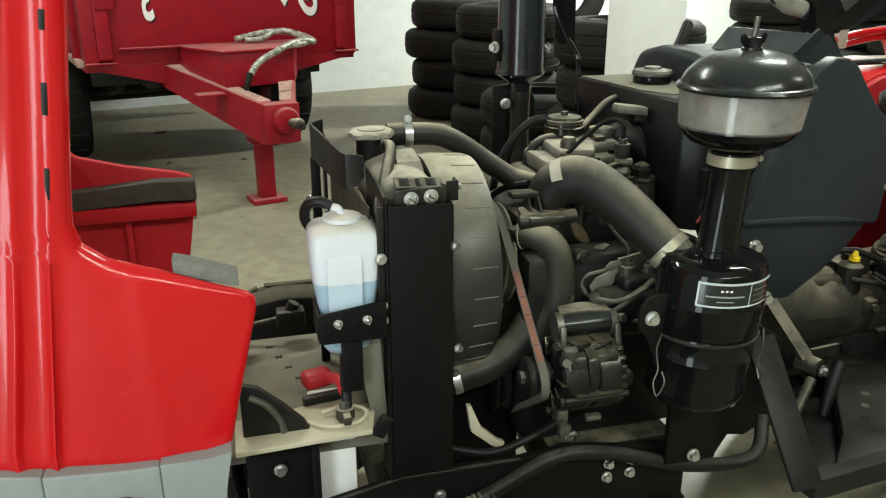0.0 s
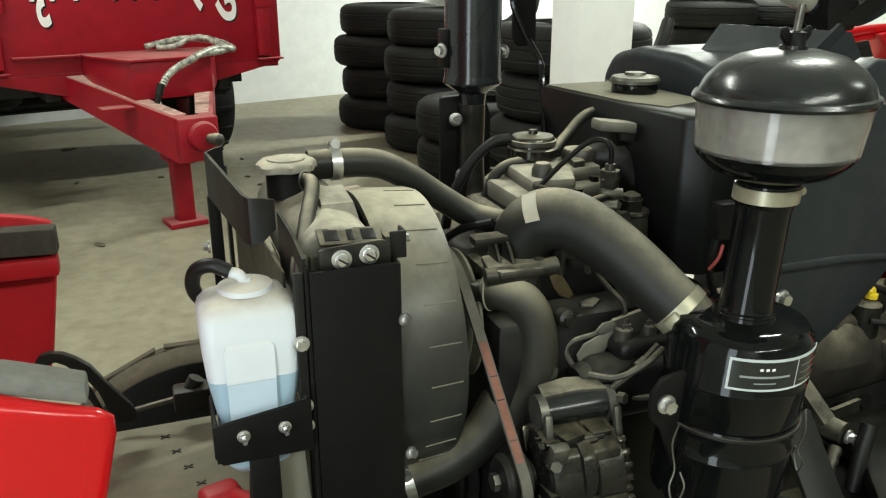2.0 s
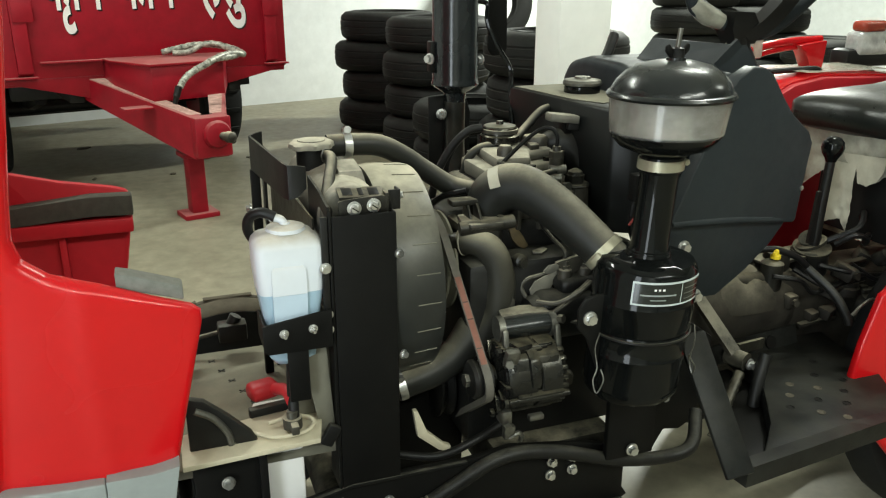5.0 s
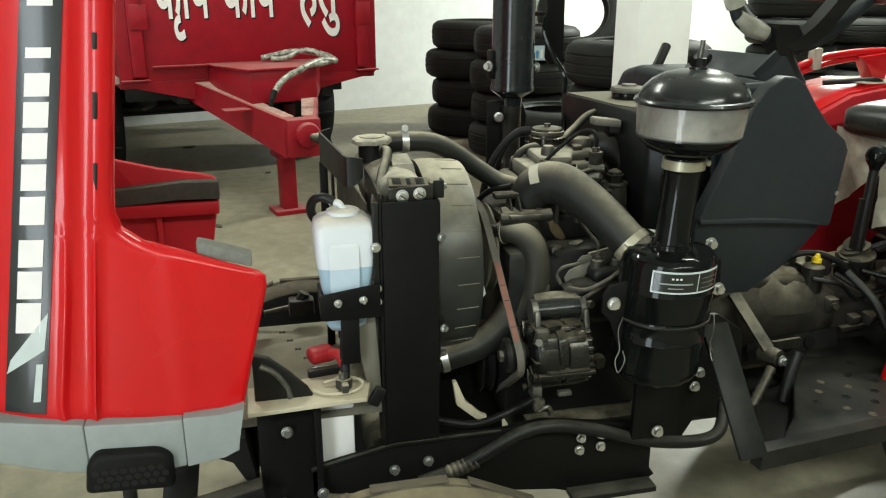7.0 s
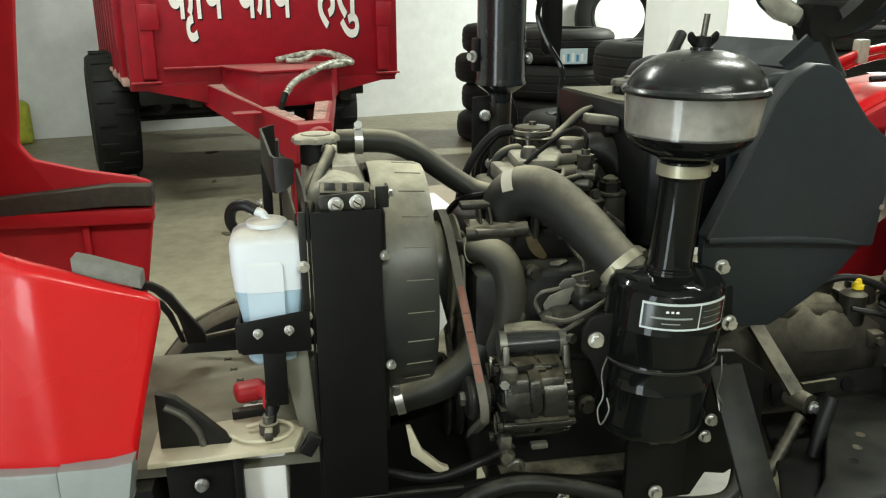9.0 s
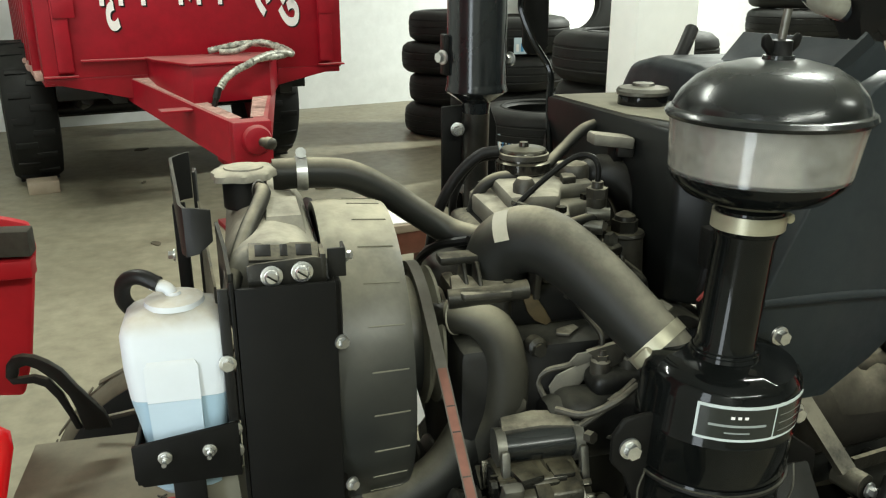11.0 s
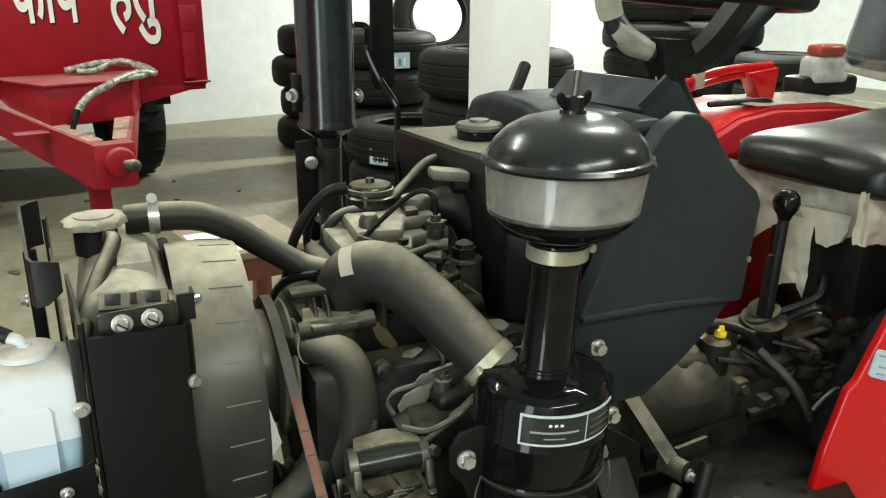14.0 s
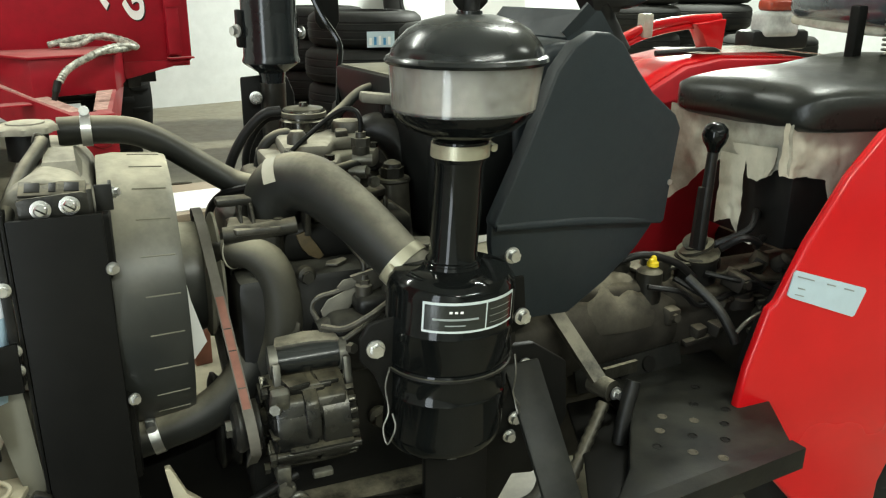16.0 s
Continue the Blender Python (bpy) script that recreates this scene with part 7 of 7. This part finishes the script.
tpart("arm", bevel(arm((0.92, 0.83, 3.10, 0.50, 0.60), (0.67, 0.615, 2.42, 0.315, 0.485)), 0.004), RED_TRAILER, bar)
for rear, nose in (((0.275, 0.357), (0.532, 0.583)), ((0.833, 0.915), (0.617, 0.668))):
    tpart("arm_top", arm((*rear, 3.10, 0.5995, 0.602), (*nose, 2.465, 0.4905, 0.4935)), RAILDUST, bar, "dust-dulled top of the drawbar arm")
tpart("web_plate", prism([(0.345, V0), (0.356, 2.93), (0.448, 2.655), (0.79, 2.70), (0.93, V0)], 0.672, 0.682, "z", 0.002), RED_TRAILER, bar)
tpart("web_box", prism([(0.355, V0), (0.366, 2.935), (0.456, 2.668), (0.78, 2.712), (0.92, V0)], 0.525, 0.6715, "z", 0.003), RED_TRAILER, bar)
tpart("ledge", box(0.32, 0.44, 2.62, 2.70, 0.505, 0.513, 0.002), RED_TRAILER, bar)
tpart("hitch_head", box(0.525, 0.675, 2.38, 2.46, 0.325, 0.49, 0.008), RED_TRAILER, bar)
tpart("hitch_ring", lathe([(0.01, 0), (0.055, 0), (0.058, 0.012), (0.05, 0.03), (0.03, 0.035), (0.01, 0.035)], (0.61, 2.38, 0.42), (0, -1, 0), 28), RED_TRAILER, bar)
tpart("hitch_pin", lathe([(0.018, 0.02), (0.018, 0.06), (0.024, 0.065), (0.022, 0.09), (0.008, 0.10)], (0.615, 2.38, 0.415), (0.35, -1, 0), 20), IRON, bar, "greasy hitch pin")
leg = tpart("stand_leg", join(box(0.568, 0.64, 2.66, 2.73, 0.02, 0.40, 0.005), box(0.545, 0.663, 2.635, 2.755, 0.275, 0.295, 0.004)), RED_TRAILER, trailer)
tpart("foot_plate", box(0.525, 0.68, 2.63, 2.76, 0.0, 0.022, 0.003), RED_TRAILER, leg)
rope = [(0.60, 2.99, 0.70), (0.66, 2.985, 0.712), (0.76, 2.97, 0.728), (0.85, 2.90, 0.722), (0.865, 2.76, 0.70), (0.80, 2.64, 0.700), (0.70, 2.575, 0.698), (0.64, 2.53, 0.682), (0.595, 2.53, 0.662), (0.552, 2.53, 0.633), (0.526, 2.529, 0.597)]
hose = tpart("brake_hose", tube(rope, 0.0125, 12, 8, ridges=0.18), HOSE_STEEL, trailer, "braided hose coiled on the drawbar")
tpart("brake_hose_loop", tube([(0.64, 2.96, 0.697), (0.71, 2.95, 0.70), (0.80, 2.93, 0.735), (0.88, 2.84, 0.715), (0.875, 2.70, 0.70), (0.81, 2.65, 0.712), (0.73, 2.59, 0.708), (0.66, 2.535, 0.692)], 0.0115, 10, 7, ridges=0.18), HOSE_STEEL, hose)
tpart("hose_end", lathe([(0.010, -0.045), (0.012, -0.015), (0.0145, -0.012), (0.0145, 0.03)], (0.512, 2.525, 0.575), (0.35, 0.05, 1), 12), BLACK_DUST, hose)
for u in (-0.09, 1.13):
    tyre = tpart("trailer_tyre", lathe([(0.19, -0.09), (0.26, -0.12), (0.32, -0.112), (0.345, -0.08), (0.35, 0), (0.345, 0.08), (0.32, 0.112), (0.26, 0.12), (0.19, 0.09), (0.19, -0.09)], (u, 4.05, 0.35), (1, 0, 0), 44), TYRE, trailer, "black trailer tyre")
    for k in range(36):
        a = 2 * math.pi * k / 36
        tpart("tread_block", cbox((u + (0.042 if k % 2 else -0.042), 4.05 + 0.348 * math.cos(a), 0.35 + 0.348 * math.sin(a)), (0.095, 0.012, 0.03), 0.002, (math.degrees(a), 0, 0)), TYRE, tyre)
    tpart("rim", lathe([(0.19, -0.06), (0.15, -0.03), (0.05, -0.02), (0.01, -0.02)], (u, 4.05, 0.35), (1, 0, 0), 28), RED_TRAILER, tyre)
tpart("axle", tube([(-0.05, 4.05, 0.35), (1.2, 4.05, 0.35)], 0.035, 12, smooth=False), BLACK_DUST, trailer)
for u in (0.14, 0.92):
    tpart("leaf_spring", tube([(u, 3.45, 0.47), (u, 3.75, 0.41), (u, 4.05, 0.39), (u, 4.35, 0.41), (u, 4.65, 0.47)], 0.03, 8), BLACK_DUST, trailer)

# white painted words on the front board, each over an offset black drop shadow
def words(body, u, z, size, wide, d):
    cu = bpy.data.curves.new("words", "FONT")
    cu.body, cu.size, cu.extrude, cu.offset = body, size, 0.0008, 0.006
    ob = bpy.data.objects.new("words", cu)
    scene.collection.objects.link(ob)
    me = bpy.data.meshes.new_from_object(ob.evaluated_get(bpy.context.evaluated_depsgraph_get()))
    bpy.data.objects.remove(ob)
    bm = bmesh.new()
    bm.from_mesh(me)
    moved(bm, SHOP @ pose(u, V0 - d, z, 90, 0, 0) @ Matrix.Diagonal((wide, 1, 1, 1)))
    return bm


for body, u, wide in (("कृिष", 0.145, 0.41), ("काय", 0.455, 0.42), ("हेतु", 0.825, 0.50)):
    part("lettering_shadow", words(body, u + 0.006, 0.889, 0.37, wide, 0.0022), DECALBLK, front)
    part("lettering", words(body, u, 0.895, 0.37, wide, 0.0045), WHITE, front, "white painted lettering")

# ---------------------------------------------------------------- tyres
def tyre_profile(r, w):
    h = w / 2
    return [(r * 0.56, -h * 0.80), (r * 0.62, -h * 0.97), (r * 0.75, -h), (r * 0.89, -h * 0.92), (r * 0.97, -h * 0.70), (r * 0.990, -h * 0.47), (r * 0.982, -h * 0.44), (r * 0.982, -h * 0.38), (r * 0.994, -h * 0.35), (r * 0.999, -h * 0.06), (r * 0.986, -h * 0.04), (r * 0.986, h * 0.04), (r * 0.999, h * 0.06), (r * 0.994, h * 0.35), (r * 0.982, h * 0.38), (r * 0.982, h * 0.44), (r * 0.990, h * 0.47), (r * 0.97, h * 0.70),
            (r * 0.89, h * 0.92), (r * 0.75, h), (r * 0.62, h * 0.97), (r * 0.56, h * 0.80), (r * 0.60, h * 0.6), (r * 0.66, 0), (r * 0.60, -h * 0.6), (r * 0.56, -h * 0.80)]


R, W = 0.335, 0.198
first = thing("tyre", (0, 0, 0), "black new tyre lying in a stack", "tyre", "stacked tyres")
part("casing", lathe(tyre_profile(R, W), (0, 0, W / 2), (0, 0, 1), 56), TYRE, first)
part("bead", lathe([(R * 0.60, W - 0.004), (R * 0.61, W + 0.0005), (R * 0.635, W + 0.0005), (R * 0.645, W - 0.002), (R * 0.60, W - 0.004)], (0, 0, 0), (0, 0, 1), 48), TYRE, first)
spots = []
for cu, cv, count in ((2.52, 4.22, 4), (2.40, 3.40, 4), (2.16, 2.70, 2), (2.12, 2.02, 4), (2.98, 3.62, 3), (3.22, 4.35, 3), (4.19, 5.18, 2), (4.90, 3.45, 5), (5.62, 3.3, 5), (5.4, 2.6, 3)):
    for k in range(count):
        spots.append((cu + 0.02 * math.sin(7 * cu + 3 * k), cv + 0.02 * math.cos(5 * cv + 2 * k), k * (W + 0.002)))
for n, (u, v, z) in enumerate(spots):
    m = Matrix.Translation(hall(u, v, z)) @ Matrix.Rotation(n * 0.7, 4, "Z")
    if n == 0:
        first.matrix_basis = m
    else:
        copy_thing(first, m)
m = Matrix.Translation(hall(4.19, 5.18, 0.402 + R * 1.18)) @ Matrix.Rotation(radians(-18), 4, "Z") @ Matrix.Rotation(radians(84), 4, "X") @ Matrix.Diagonal((1.18, 1.18, 1, 1)) @ Matrix.Translation((0, 0, -W / 2))
standing = copy_thing(first, m)
tagged(standing, "black tyre standing upright on the stacks", "tyre", "stacked tyres")


def tyre_label(u, v, z, w, h, yaw):
    m = Matrix.Translation(hall(u, v, z)) @ Matrix.Rotation(radians(15 + yaw), 4, "Z")
    ob = thing("tyre_sticker", m, "blue and white printed sticker on a tyre tread", "sticker")
    base = part("sheet", moved(box(-w / 2, w / 2, -0.002, 0.0, -h / 2, h / 2, 0), m), BLUE, ob)
    for k in range(5):
        part("print_bar", moved(box(-w * 0.42 + k * w * 0.17, -w * 0.42 + k * w * 0.17 + w * 0.09, -0.004, -0.0021, -h * 0.35, h * (0.1 + 0.06 * (k % 3)), 0), m), BLUEPRINT if k % 2 else PAPER, base)


tyre_label(2.312, 3.070, 0.655, 0.16, 0.085, -14)
tyre_label(1.850, 2.548, 0.262, 0.10, 0.075, -64)
tyre_label(2.655, 3.545, 0.585, 0.15, 0.085, -70)

# ---------------------------------------------------------------- the low table
table = thing("low_table", (0.32, 1.55, 0), "low red-brown wooden table with a pale top", "table")
TB = Matrix.Translation((0.20, 1.375, 0)) @ Matrix.Rotation(radians(12), 4, "Z") @ Matrix.Diagonal((0.80, 0.80, 1, 1))
part("tabletop", moved(box(-0.12, 0.22, -0.19, 0.19, 0.40, 0.42, 0.003), TB), WOODTOP, table)
part("apron", moved(join(box(-0.10, 0.20, -0.175, -0.155, 0.34, 0.40, 0.002), box(-0.10, 0.20, 0.155, 0.175, 0.34, 0.40, 0.002), box(-0.10, -0.08, -0.155, 0.155, 0.34, 0.40, 0.002), box(0.18, 0.20, -0.155, 0.155, 0.34, 0.40, 0.002)), TB), WOOD, table)
for x in (-0.10, 0.15):
    for y in (-0.17, 0.13):
        part("leg", moved(box(x, x + 0.055, y, y + 0.055, 0.0, 0.40, 0.003), TB), WOOD, table)
part("stretcher", moved(box(-0.05, 0.17, -0.165, -0.145, 0.15, 0.18, 0.002), TB), WOOD, table)
part("stretcher", moved(box(-0.05, 0.17, 0.145, 0.165, 0.15, 0.18, 0.002), TB), WOOD, table)
paper = part("paper_sheet", moved(box(-0.115, 0.13, -0.165, 0.07, 0.4205, 0.423, 0), TB @ Matrix.Rotation(radians(-4), 4, "Z")), PAPER)
tagged(paper, "sheets of white paper lying on the low table", "paper")
def sack():
    """A slumped sack: a rounded block pushed in and out."""
    bm = box(-0.11, 0.11, -0.06, 0.06, 0.0, 0.30, 0.04, 5)
    for v in bm.verts:
        k = noise.noise(Vector((v.co.x * 14, v.co.y * 14, v.co.z * 11)))
        v.co.x += 0.025 * k - 0.06 * v.co.z
        v.co.y += 0.02 * noise.noise(Vector((v.co.z * 13, v.co.x * 9, 4)))
    return bm


green_sack = part("sack", moved(sack(), Matrix.Translation(hall(-0.66, 5.46)) @ Matrix.Rotation(radians(22), 4, "Z")), GREEN)
tagged(green_sack, "crumpled yellow-green plastic sack leaning on the wall", "sack")
chock = part("wheel_chock", moved(box(-0.16, -0.02, 3.66, 3.78, 0.0, 0.06, 0.004), SHOP), WOODTOP)
tagged(chock, "pale wooden chock under the trailer wheel", "chock")

# flakes and crumbs swept about on the floor
for k, (u, v, w, d) in enumerate([(1.143, 3.111, 0.10, 0.035), (1.06, 2.856, 0.05, 0.02), (1.25, 3.72, 0.04, 0.02), (1.12, 3.31, 0.03, 0.015), (0.50, 4.55, 0.09, 0.06), (0.37, 3.67, 0.05, 0.02), (0.24, 2.6, 0.06, 0.03), (0.75, 3.55, 0.03, 0.03), (1.45, 3.3, 0.04, 0.015)]):
    ring = [(0.5 * w * (1 + 0.4 * noise.noise(Vector((a, k, 1)))) * math.cos(a), 0.5 * d * (1 + 0.5 * noise.noise(Vector((a, k, 7)))) * math.sin(a)) for a in np.linspace(0, 2 * math.pi, 11, endpoint=False).tolist()]
    flake = part("floor_scrap", moved(prism(ring, 0.0, 0.006, "z", 0.001), Matrix.Translation(hall(u, v)) @ Matrix.Rotation(0.9 * k, 4, "Z")), TREAD)
    tagged(flake, "thin brown scrap lying on the concrete floor", "scrap", "scraps on the floor")
